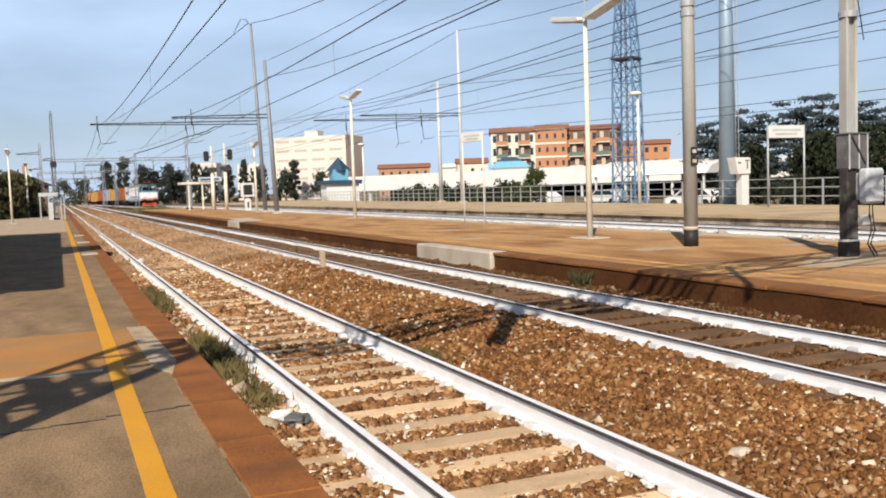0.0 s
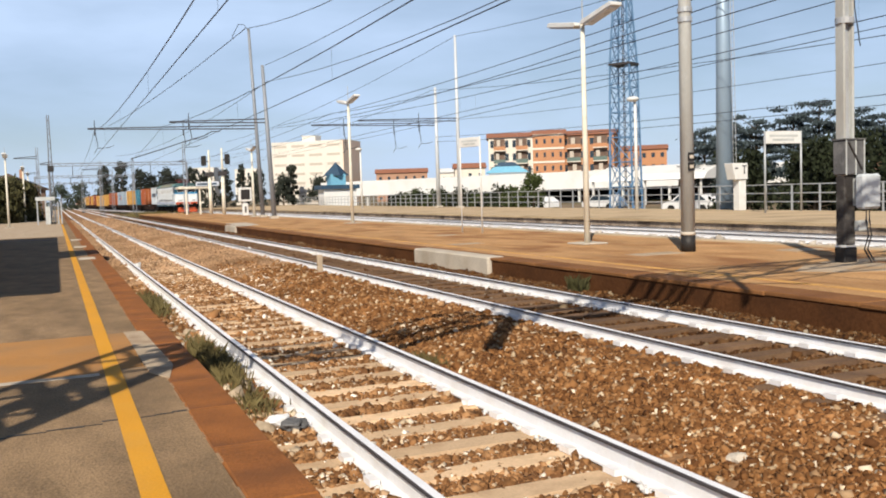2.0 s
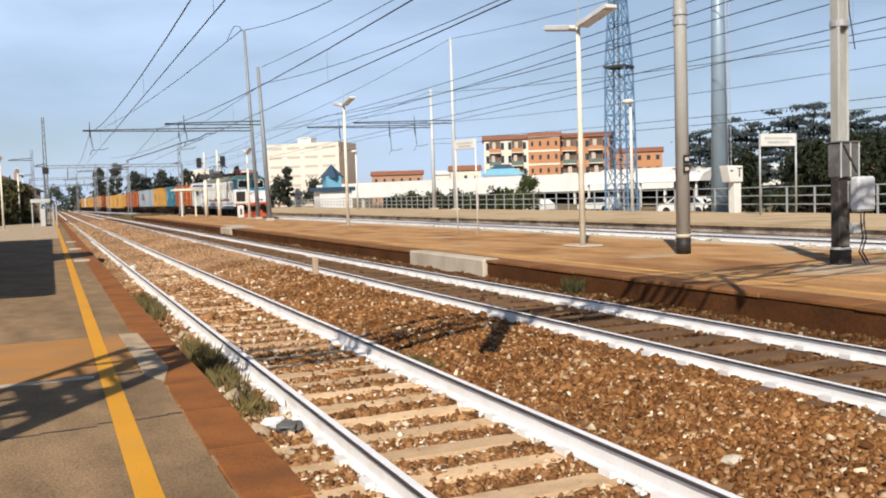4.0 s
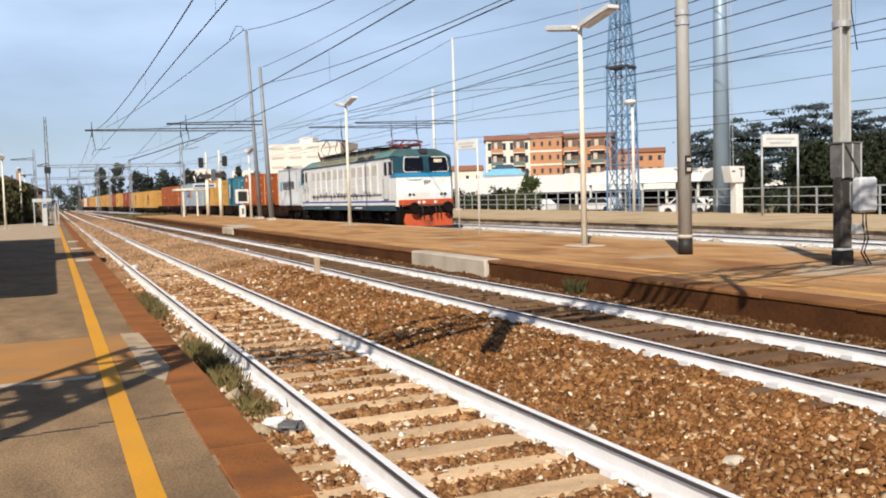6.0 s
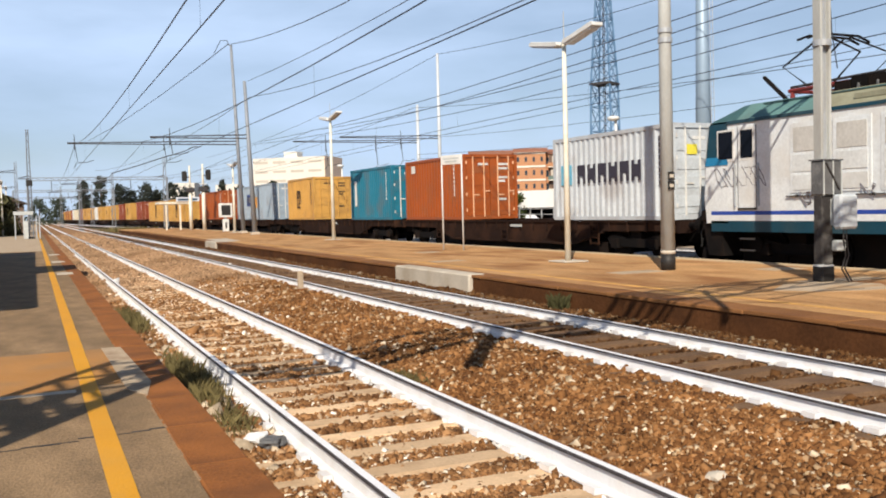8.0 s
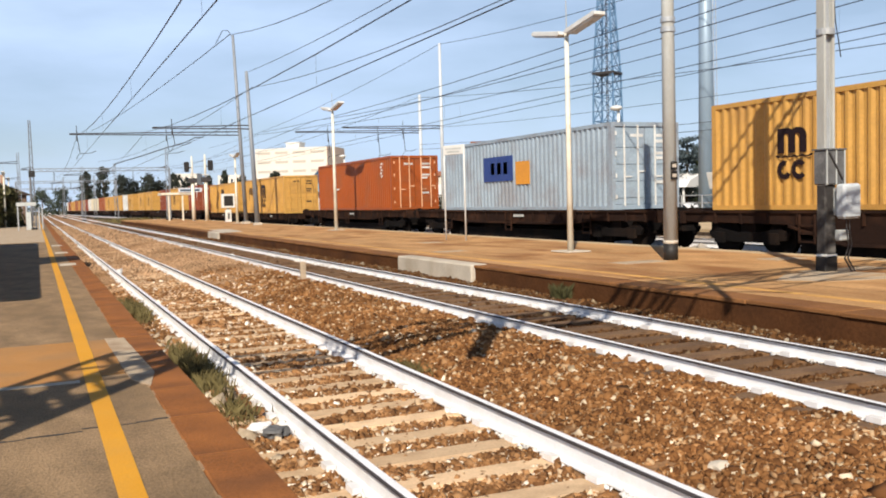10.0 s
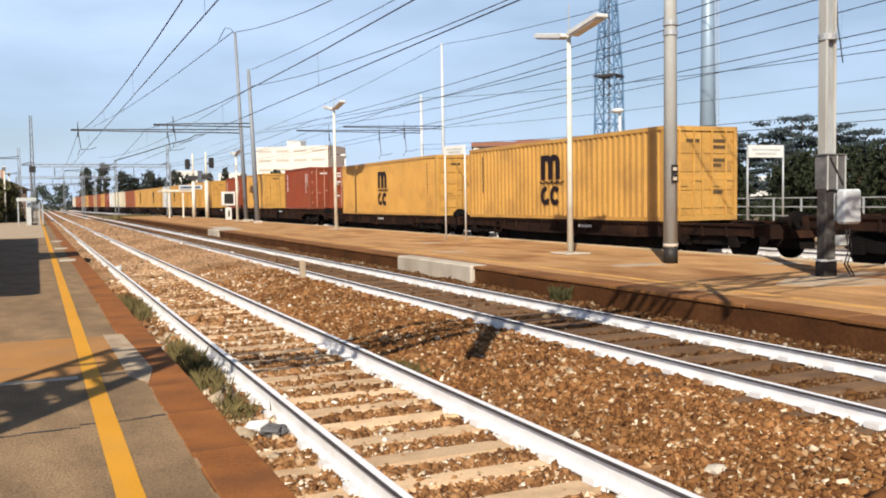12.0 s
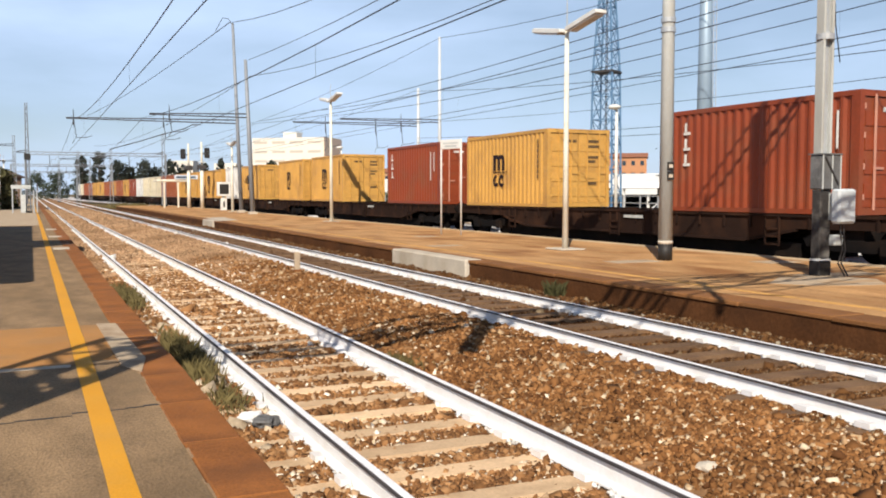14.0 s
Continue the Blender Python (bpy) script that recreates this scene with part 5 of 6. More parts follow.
paint("box_teal", (0.014, 0.155, 0.235))
paint("box_grey", (0.49, 0.53, 0.565))
paint("box_blue", (0.29, 0.36, 0.43))
paint("box_red", (0.225, 0.042, 0.013))
paint("box_rust", (0.27, 0.07, 0.022))
paint("box_cream", (0.62, 0.55, 0.40))
paint("box_white", (0.62, 0.62, 0.60))
paint("bar_dark", (0.035, 0.03, 0.045), amount=0.0)
paint("bar_navy", (0.02, 0.05, 0.22), amount=0.0)
paint("bar_light", (0.68, 0.67, 0.64), amount=0.0)
paint("bar_brown", (0.10, 0.06, 0.025), amount=0.0)
paint("rod_orange", (0.68, 0.38, 0.22), amount=0.1)
paint("rod_red", (0.46, 0.22, 0.16), amount=0.1)
paint("bar_cyan", (0.15, 0.45, 0.62), amount=0.0)
paint("bar_amber", (0.70, 0.30, 0.03), amount=0.0)
paint("wagon_brown", (0.022, 0.012, 0.009), 0.85, (0.07, 0.032, 0.018), 0.6)
paint("bogie_black", (0.008, 0.007, 0.007), 0.85, (0.03, 0.018, 0.012), 0.5)
paint("loco_white", (0.69, 0.725, 0.74), 0.5, (0.58, 0.55, 0.50), 0.5)
paint("loco_teal", (0.003, 0.045, 0.075), 0.45, (0.05, 0.07, 0.07), 0.4)
paint("loco_blue", (0.02, 0.06, 0.33), 0.4, (0.1, 0.1, 0.12), 0.2)
paint("loco_azure", (0.015, 0.20, 0.40), 0.4, (0.1, 0.1, 0.12), 0.2)
paint("loco_roof", (0.27, 0.265, 0.185), 0.7, (0.17, 0.15, 0.095), 0.85)
paint("roof_teal", (0.12, 0.235, 0.225), 0.6, (0.10, 0.13, 0.12), 0.6)
paint("roof_dark", (0.05, 0.115, 0.12), 0.6, (0.04, 0.05, 0.05), 0.6)
paint("loco_orange", (0.44, 0.070, 0.018), 0.55, (0.045, 0.02, 0.014), 0.95)
paint("loco_red", (0.20, 0.022, 0.02), 0.6, (0.05, 0.03, 0.025), 0.7)
paint("bar_lemon", (0.68, 0.60, 0.06), amount=0.0)
paint("bar_mark", (0.020, 0.012, 0.014), amount=0.0)
paint("cab_glass", (0.006, 0.008, 0.014), 0.3, amount=0.0)
paint("loco_panel", (0.64, 0.665, 0.665), 0.6, (0.46, 0.43, 0.38), 0.5)
paint("loco_grille", (0.54, 0.53, 0.50), 0.7, (0.25, 0.22, 0.18), 0.5)
paint("graffiti", (0.12, 0.11, 0.13), amount=0.0)
HALF = 1.22
BED, LOW = 1.17, 0.94
TALL = 2.59


def corrugated(bm, x, y0, y1, z0, z1, deep, out, pitch=0.28):
    """A corrugated wall in the plane x, ribs standing upright; out: the way it faces."""
    n = max(int(round((y1 - y0) / pitch)), 1)
    p = (y1 - y0) / n
    line = []
    for k in range(n):
        y = y0 + k * p
        line += [(y, 0), (y + 0.26 * p, 0), (y + 0.5 * p, -deep), (y + 0.76 * p, -deep)]
    line.append((y1, 0))
    lo = [bm.verts.new((x + out * d, y, z0)) for y, d in line]
    hi = [bm.verts.new((x + out * d, y, z1)) for y, d in line]
    for i in range(len(line) - 1):
        bm.faces.new((lo[i], lo[i + 1], hi[i + 1], hi[i]))


def container(L, mat, label, marks=(), door_marks=True, rods="box_white", writing="box_white"):
    """A freight container, its door end at y = 0, running to y = L. marks: (y from the door end, z, width, height, material) on the side, of plain bars."""
    t = thing("freight_container", label, "container", group="containers on the train")
    bm = bmesh.new()
    corrugated(bm, -HALF + 0.01, 0.16, L - 0.16, 0.11, TALL - 0.11, 0.045, -1)
    part("side_wall", bm, mat, t)
    bm = bmesh.new()
    corrugated(bm, HALF - 0.01, 0.16, L - 0.16, 0.11, TALL - 0.11, 0.036, 1)
    part("side_wall", bm, mat, t)
    bm = bmesh.new()
    for x in (-HALF, HALF - 0.12):
        for y in (0, L - 0.16):
            box(bm, x, x + 0.12, y, y + 0.16, 0, TALL)
        for z in (0, TALL - 0.11):
            box(bm, x + 0.002, x + 0.10, 0.16, L - 0.16, z, z + 0.11)
    for y in (0.003, L - 0.12):
        box(bm, -HALF + 0.12, HALF - 0.12, y, y + 0.11, 0.002, 0.15)
        box(bm, -HALF + 0.12, HALF - 0.12, y, y + 0.11, TALL - 0.13, TALL - 0.002)
    part("frame", bm, mat, t)
    boxpart("roof", (-HALF + 0.1, HALF - 0.1, 0.1, L - 0.1, TALL - 0.05, TALL - 0.02), mat, t)
    boxpart("floor", (-HALF + 0.1, HALF - 0.1, 0.1, L - 0.1, 0.05, 0.12), "bogie_black", t)
    boxpart("end_wall", (-HALF + 0.12, HALF - 0.12, L - 0.09, L - 0.06, 0.15, TALL - 0.13), mat, t)
    for sx in (-1, 1):
        bm = bmesh.new()
        x0, x1 = (-HALF + 0.125, -0.012) if sx < 0 else (0.012, HALF - 0.125)
        box(bm, x0, x1, 0.045, 0.08, 0.16, TALL - 0.14)
        d = part("door", bm, mat, t)
        for z in (0.35, 0.85, 1.35, 1.85):
            boxpart("door_panel", (x0 + 0.06, x1 - 0.06, 0.025, 0.0448, z, z + 0.30), mat, d)
        for u in (0.3, 0.75):
            x = x0 + (x1 - x0) * u
            bm = bmesh.new()
            rod(bm, (x, 0.005, 0.1), (x, 0.005, TALL - 0.08), 0.030, 0.030, 6)
            part("lock_bar", bm, rods, d, "pale lock bar")
            boxpart("lock_handle", (x - 0.02, x + 0.26, -0.008, 0.012, 0.95 if u < 0.5 else 1.1, 1.0 if u < 0.5 else 1.15), rods, d)
        xh = x0 + 0.01 if sx < 0 else x1 - 0.07
        for z in (0.32, 0.95, 1.6, 2.2):
            boxpart("hinge", (xh, xh + 0.06, 0.02, 0.044, z, z + 0.12), rods, d)
        if door_marks:
            for z, w in ((2.15, 0.45), (1.98, 0.5), (1.62, 0.42), (1.48, 0.3), (0.75, 0.35)):
                if sx > 0 or z > 2:
                    boxpart("bar", (x0 + 0.45 - 0.1 * sx, x0 + 0.45 + w - 0.1 * sx, 0.012, 0.022, z, z + 0.09), writing, d, "bar of writing")
    for y, z, w, h, m in marks:
        boxpart("bar", (-HALF - 0.006, -HALF + 0.006, y, y + w, z, z + h), m, t, "painted bar")
    return t


def block_row(y_end, z, n, size, m, gap=0.22):
    """A row of n notched blocks, in place of a company name."""
    out = []
    for k in range(n):
        y = y_end - (k + 1) * size * (1 + gap)
        out += [(y, z, size * 0.28, size * 1.25, m), (y + size * 0.66, z, size * 0.28, size * 1.25, m), (y + size * 0.28, z + size * (0.25 if k % 2 else 0.5), size * 0.38, size * 0.75, m)]
    return out


def arc_strip(bm, cy, cz, r, w, a0, a1, x0, x1, n=10, tall=1.0):
    """A curved band of width w round (cy, cz), from angle a0 to a1, standing between x0 and x1."""
    rings = []
    for k in range(n + 1):
        a = radians(a0 + (a1 - a0) * k / n)
        rings.append([bm.verts.new((x, cy + q * math.cos(a), cz + q * tall * math.sin(a))) for x, q in ((x0, r - w / 2), (x0, r + w / 2), (x1, r + w / 2), (x1, r - w / 2))])
    for p, q in zip(rings, rings[1:]):
        for i in range(4):
            bm.faces.new((p[i], p[(i + 1) % 4], q[(i + 1) % 4], q[i]))
    bm.faces.new(rings[0][::-1])
    bm.faces.new(rings[-1])


def stacked_mark(t, y, z, s, m):
    """A three-legged arched sign over a wavy line and two curls: a shipping company's sign as plain shapes, 1.45 s wide and 1.66 s high from its foot at z."""
    x0, x1 = -HALF - 0.008, -HALF + 0.004
    for k in range(3):
        c = y + (0.20 + 0.47 * k) * s
        boxpart("painted_leg", (x0, x1, c - 0.135 * s, c + 0.135 * s, z + 0.86 * s, z + (1.42 if k < 2 else 1.66) * s), m, t, "dark painted bar")
    curves = [("painted_arch", y + (0.435 + 0.47 * k) * s, z + 1.40 * s, 0.235 * s, 0.27 * s, 0, 180, 0.72) for k in range(2)]
    curves += [("painted_wave", y + (0.05 + 0.36 * k) * s, z + 0.80 * s, 0.18 * s, 0.10 * s, 180, 360, 0.4) for k in range(4)]
    curves += [("painted_curl", y + 0.38 * s, z + 0.32 * s, 0.235 * s, 0.17 * s, -140, 140, 1.0),
               ("painted_curl", y + 1.0 * s, z + 0.32 * s, 0.225 * s, 0.17 * s, -150, 110, 1.0)]
    for k, (nm, cy, cz, r, w, a0, a1, tall) in enumerate(curves):
        bm = bmesh.new()
        arc_strip(bm, cy, cz, r, w, a0, a1, x0 + 0.0004 * (k + 1), x1, 9, tall)
        part(nm, bm, m, t, "dark curved stroke")


def side_numbers(L, m, y=0.9):
    return [(y, 2.15 - 0.17 * k, 0.075, 0.12, m) for k in range(8)]


def bogie(t, y):
    b = new("bogie")
    b.parent = t
    b.matrix_basis = pose(0, y, 0)
    bm = bmesh.new()
    for x in (-1.05, 0.97):
        prism(bm, [(-1.35, 0.62), (-1.1, 0.75), (-0.4, 0.62), (0.4, 0.62), (1.1, 0.75), (1.35, 0.62), (1.25, 0.45), (0.5, 0.38), (-0.5, 0.38), (-1.25, 0.45)], x, x + 0.08, "x")
    box(bm, -1.0, 1.0, -0.25, 0.25, 0.5, 0.85)
    part("bogie_frame", bm, "bogie_black", b, "black bogie frame")
    for dy in (-0.9, 0.9):
        bm = bmesh.new()
        for x in (-0.82, 0.69):
            rod(bm, (x, dy, 0.46), (x + 0.13, dy, 0.46), 0.46, 0.46, 20)
        rod(bm, (-0.95, dy, 0.46), (0.95, dy, 0.46), 0.08, 0.08, 8)
        for x in (-1.14, 1.02):
            box(bm, x, x + 0.12, dy - 0.15, dy + 0.15, 0.35, 0.62)
        part("wheelset", bm, "bogie_black", b, "black steel wheelset")
    return b


def container_wagon(L, belly, bed=1.17):
    """A flat wagon, its leading end at y = 0; belly: how deep the side sills hang in the middle; bed: the height of its deck."""
    t = thing("container_wagon", "dark brown flat container wagon on two bogies", "freight wagon", group="wagons of the train")
    a, b = 0.62, L - 0.62
    for x in (-1.18, 1.08):
        bm = bmesh.new()
        prism(bm, [(a, bed - 0.02), (b, bed - 0.02), (b, bed - 0.3), (b - 3.6, bed - 0.34), (b - 5.2, bed - belly), (a + 5.2, bed - belly), (a + 3.6, bed - 0.34), (a, bed - 0.3)], x + 0.03, x + 0.07, "x")
        sill = part("side_sill", bm, "wagon_brown", t)
        bm = bmesh.new()
        for u, v in ((-0.04, 0.0), ):
            box(bm, x - 0.02, x + 0.12, a, b, bed - 0.075, bed - 0.01)
        prism(bm, [(a + 3.6, bed - 0.34), (a + 5.2, bed - belly), (b - 5.2, bed - belly), (b - 3.6, bed - 0.34), (b - 3.6, bed - 0.40), (b - 5.2, bed - belly - 0.06), (a + 5.2, bed - belly - 0.06), (a + 3.6, bed - 0.40)], x - 0.02, x + 0.12, "x")
        part("flange", bm, "wagon_brown", sill)
        n = int((L - 1.6) / 0.9)
        bm = bmesh.new()
        box(bm, x - 0.015, x + 0.115, -0.03, 0.03, bed - 0.34, bed - 0.075)
        rib = part("rib", bm, "wagon_brown", sill)
        rib.matrix_basis = pose(0, a + 0.5, 0)
        for k in range(1, n):
            again(rib, (0, a + 0.5 + 0.9 * k, 0))
    for k in (0.22, 0.5, 0.78):
        bm = bmesh.new()
        for dy in (-0.22, 0.22):
            box(bm, -1.23, -1.19, L * k + dy - 0.02, L * k + dy + 0.02, 0.42, bed - 0.1)
        for z in (0.44, 0.62, 0.8):
            box(bm, -1.23, -1.19, L * k - 0.22, L * k + 0.22, z, z + 0.035)
        part("step_ladder", bm, "wagon_brown", t)
    bm = bmesh.new()
    for k in range(int(L / 2.2)):
        y = a + 0.3 + k * 2.2
        box(bm, -1.1, 1.1, y, y + 0.16, bed - 0.25, bed - 0.05)
    box(bm, -0.3, 0.3, a, b, bed - 0.62, bed - 0.08)
    part("centre_sill", bm, "bogie_black", t)
    boxpart("air_tank", (0.35, 0.95, L * 0.3, L * 0.42, 0.4, 0.85), "bogie_black", t, "", 0.1)
    boxpart("brake_cylinder", (-0.95, -0.45, L * 0.55, L * 0.64, 0.45, 0.85), "bogie_black", t, "", 0.1)
    # solid black box added to close the shaded gap under the wagon
    boxpart("brake_rigging", (-0.9, 0.9, 4.3, L - 4.3, 0.14, 0.50), "bogie_black", t)
    for y, s in ((a, -1), (b, 1)):
        boxpart("headstock", (-1.25, 1.25, min(y, y + 0.12 * s), max(y, y + 0.12 * s), bed - 0.35, bed - 0.02), "wagon_brown", t)
        for x in (-0.87, 0.87):
            bm = bmesh.new()
            rod(bm, (x, y + 0.1 * s, 1.02), (x, y + 0.5 * s, 1.02), 0.09, 0.09, 10)
            rod(bm, (x, y + 0.5 * s, 1.02), (x, y + 0.58 * s, 1.02), 0.22, 0.22, 14)
            part("buffer", bm, "bogie_black", t)
        bm = bmesh.new()
        rod(bm, (0, y + 0.1 * s, 0.98), (0, y + 0.62 * s, 0.93), 0.05, 0.05, 8)
        part("coupling", bm, "bogie_black", t)
    boxpart("plate", (-1.20, -1.186, L * 0.44, L * 0.48, bed - 0.24, bed - 0.16), "cab_grey", t, "pale bar of writing")
    bogie(t, 2.75)
    bogie(t, L - 2.75)
    return t


# ---- locomotive: nose at y = 0, running back to y = LL ----
LL = 19.8
HW = 1.48
lo = thing("electric_locomotive", "white and teal electric locomotive with orange buffer beam and graffiti", "locomotive")


# side bands, from the bottom up
for name, z0, z1, m, grow in (("skirt", 0.90, 1.16, "loco_teal", 0.0), ("lower_band", 1.16, 1.30, "loco_white", 0.002), ("blue_stripe", 1.30, 1.39, "loco_blue", 0.004), ("side", 1.39, 3.46, "loco_white", 0.0), ("cornice", 3.46, 3.54, "loco_teal", 0.03)):
    bm = bmesh.new()
    y = 1.6 if z0 > 1.35 else 1.0
    box(bm, -HW - grow, HW + grow, y, LL - y, z0, z1)
    part(name, bm, m, lo)


def cab_loft(levels, grow=0.0, back=1.6):
    """The cab's shell: at each (z, y of the face) a plan with cut corners and a shallow keel in the middle."""
    bm = bmesh.new()
    rings = []
    for z, y in levels:
        g = grow
        plan = [(-HW - g, back), (-HW - g, y + 0.27), (-1.27 - g, y - g), (-0.10, y - 0.07 - g), (0.10, y - 0.07 - g), (1.27 + g, y - g), (HW + g, y + 0.27), (HW + g, back)]
        rings.append([bm.verts.new((px, py, z)) for px, py in plan])
    for r, s in zip(rings, rings[1:]):
        for i in range(8):
            bm.faces.new((r[i], r[(i + 1) % 8], s[(i + 1) % 8], s[i]))
    bm.faces.new(rings[0][::-1])
    bm.faces.new(rings[-1])
    return bm


def face_y(z):
    return 0.56 + (z - 2.50) * 0.16


def cab_end(flip):
    """The cab's front, with its raked windscreens; flip: at the rear end."""
    def place(bm):
        if flip:
            for v in bm.verts:
                v.co = Vector((-v.co.x, LL - v.co.y, v.co.z))
        return bm
    face = part("cab_front", place(cab_loft([(1.10, 0.57), (1.75, 0.50), (2.50, 0.56), (3.42, face_y(3.42))])), "loco_white", lo)
    band = part("windscreen_band", place(cab_loft([(2.50, 0.56), (3.50, face_y(3.50))], 0.008)), "loco_teal", lo, "dark teal band round the windscreens")
    part("azure_stripe", place(cab_loft([(2.50, 0.56), (2.70, face_y(2.70))], 0.016)), "loco_azure", band, "bright blue stripe below the windscreens")
    for sx in (-1, 1):
        for grow, m, nm in ((0.04, "bar_light", "window_frame"), (0.0, "cab_glass", "windscreen")):
            bm = bmesh.new()
            d = 0.065 if grow else 0.075
            o = grow
            pts = [(0.22 - o, 2.77 - o), (1.16 + o, 2.77 - o), (1.25 + o, 2.85), (1.19 + o, 3.37), (1.12 + o, 3.45 + o), (0.20 - o, 3.45 + o), (0.13 - o, 3.37), (0.14 - o, 2.85)]
            f0 = [bm.verts.new((sx * x * 0.92, face_y(z) - d, z)) for x, z in pts]
            f1 = [bm.verts.new((sx * x * 0.92, face_y(z) + 0.03, z)) for x, z in pts]
            bm.faces.new(f0)
            bm.faces.new(f1)
            for i in range(8):
                bm.faces.new((f0[i], f0[(i + 1) % 8], f1[(i + 1) % 8], f1[i]))
            part(nm, place(bm), m, band)
        bm = bmesh.new()
        rod(bm, (sx * 0.35, face_y(2.72) - 0.09, 2.72), (sx * 0.95, face_y(3.0) - 0.09, 3.0), 0.014, 0.01, 5)
        part("wiper", place(bm), "dark_steel", band)
        for dx in (0.72, 0.92):
            bm = bmesh.new()
            rod(bm, (sx * dx, 0.47, 1.66), (sx * dx, 0.60, 1.66), 0.075, 0.075, 14)
            hl = part("headlight", place(bm), "bar_dark", face, "dark round lamp")
            bm = bmesh.new()
            rod(bm, (sx * dx, 0.462, 1.66), (sx * dx, 0.472, 1.66), 0.045, 0.045, 12)
            part("lens", place(bm), "window_glass", hl)
    bm = bmesh.new()
    for k in range(3):
        box(bm, -0.17 + 0.12 * k, -0.10 + 0.12 * k, 0.44, 0.56, 2.12 + 0.05 * k, 2.34)
    part("emblem", place(bm), "cab_dark", face, "dark grey emblem")
    bm = bmesh.new()
    tube(bm, [(-1.1, 0.54, 2.44), (-0.9, 0.48, 2.38), (-0.4, 0.46, 2.38), (-0.2, 0.50, 2.44)], 0.016)
    part("handrail", place(bm), "galv", face)
    bm = bmesh.new()
    prism(bm, [(-1.30, 0.42), (1.30, 0.42), (1.42, 0.60), (1.42, 1.2), (-1.42, 1.2), (-1.42, 0.60)], 1.14, 1.42, "z")
    soften(bm, 0.03)
    bb = part("buffer_beam", place(bm), "bogie_black" if flip else "loco_orange", lo, "" if flip else "scuffed orange buffer beam")
    if not flip:
        for x in (-0.55, -0.30, 0.30):
            boxpart("bar", (x, x + 0.14, 0.408, 0.424, 1.22, 1.34), "bar_light", bb, "pale bar of writing")
    bm = bmesh.new()
    prism(bm, [(0.60, 1.14), (1.3, 1.14), (1.3, 0.3), (0.8, 0.3)], -1.4, 1.4, "x")
    part("apron", place(bm), "bogie_black", lo)
    bm = bmesh.new()
    prism(bm, [(-1.12, 0.74), (-0.40, 0.72), (-0.28, 0.60), (0.28, 0.60), (0.40, 0.72), (1.12, 0.74), (1.26, 0.40), (1.22, 0.10), (-1.22, 0.10), (-1.26, 0.40)], 0.50, 0.72, "y")
    for v in bm.verts:
        v.co.y -= (0.86 - v.co.z) * 0.25
    soften(bm, 0.03)
    part("snow_plough", place(bm), "bogie_black" if flip else "loco_orange", lo, "" if flip else "scuffed orange plough")
    for sx in (-1, 1):
        bm = bmesh.new()
        rod(bm, (sx * 0.87, 0.45, 1.04), (sx * 0.87, 0.08, 1.04), 0.12, 0.12, 12)
        rod(bm, (sx * 0.87, 0.08, 1.04), (sx * 0.87, 0.0, 1.04), 0.25, 0.25, 16)
        part("buffer", place(bm), "bogie_black", bb, "black buffer")
    for x in (-0.55, -0.35, 0.35, 0.55, 1.15):
        bm = bmesh.new()
        tube(bm, [(x, 0.42, 1.15), (x, 0.25, 0.85), (x + 0.05, 0.3, 0.50), (x + 0.10, 0.4, 0.7)], 0.028)
        part("hose", place(bm), "rubber", bb)
    bm = bmesh.new()
    rod(bm, (0, 0.42, 1.0), (0, 0.22, 0.98), 0.07, 0.07, 8)
    tube(bm, [(0, 0.2, 1.0), (0.03, 0.16, 0.7), (0, 0.24, 0.5)], 0.045)
    part("coupling", place(bm), "bogie_black", bb)
    bm = bmesh.new()
    box(bm, -0.20, 0.20, 0.80, 1.15, 3.60, 3.90)
    soften(bm, 0.05)
    rl = part("roof_lamp", place(bm), "bar_dark", lo, "dark roof headlight")
    for x in (-0.10, 0.10):
        bm = bmesh.new()
        rod(bm, (x, 0.78, 3.74), (x, 0.81, 3.74), 0.06, 0.06, 12)
        part("lens", place(bm), "dark_steel", rl)


cab_end(False)
cab_end(True)
boxpart("destination_panel", (0.42, 0.85, face_y(3.2) - 0.09, face_y(3.2) - 0.02, 3.20, 3.36), "box_cream", lo, "cream panel behind the windscreen")
# roof: sloping grey-green sides, flat top and equipment
bm = bmesh.new()
prism(bm, [(-HW, 3.54), (HW, 3.54), (1.0, 3.93), (-1.0, 3.93)], 4.3, LL - 4.3, "y")
part("roof", bm, "loco_roof", lo, "dirty olive-grey sloping roof")
for y0, y1 in ((1.9, 4.3), (LL - 4.3, LL - 1.9)):
    bm = bmesh.new()
    prism(bm, [(-HW, 3.54), (HW, 3.54), (1.0, 3.93), (-1.0, 3.93)], y0, y1, "y")
    part("roof", bm, "roof_teal", lo, "faded teal roof over the cab")
for flip in (0, 1):
    bm = bmesh.new()
    low = [bm.verts.new(p) for p in ((-1.27, 0.74, 3.50), (1.27, 0.74, 3.50), (HW, 1.0, 3.54), (HW, 1.92, 3.54), (-HW, 1.92, 3.54), (-HW, 1.0, 3.54))]
    high = [bm.verts.new(p) for p in ((-0.8, 1.25, 3.88), (0.8, 1.25, 3.88), (0.95, 1.62, 3.92), (1.0, 1.92, 3.928), (-1.0, 1.92, 3.928), (-0.95, 1.62, 3.92))]
    for i in range(6):
        bm.faces.new((low[i], low[(i + 1) % 6], high[(i + 1) % 6], high[i]))
    bm.faces.new(high)
    if flip:
        for v in bm.verts:
            v.co = Vector((-v.co.x, LL - v.co.y, v.co.z))
    part("roof_end", bm, "roof_dark", lo, "dark roof above the cab")
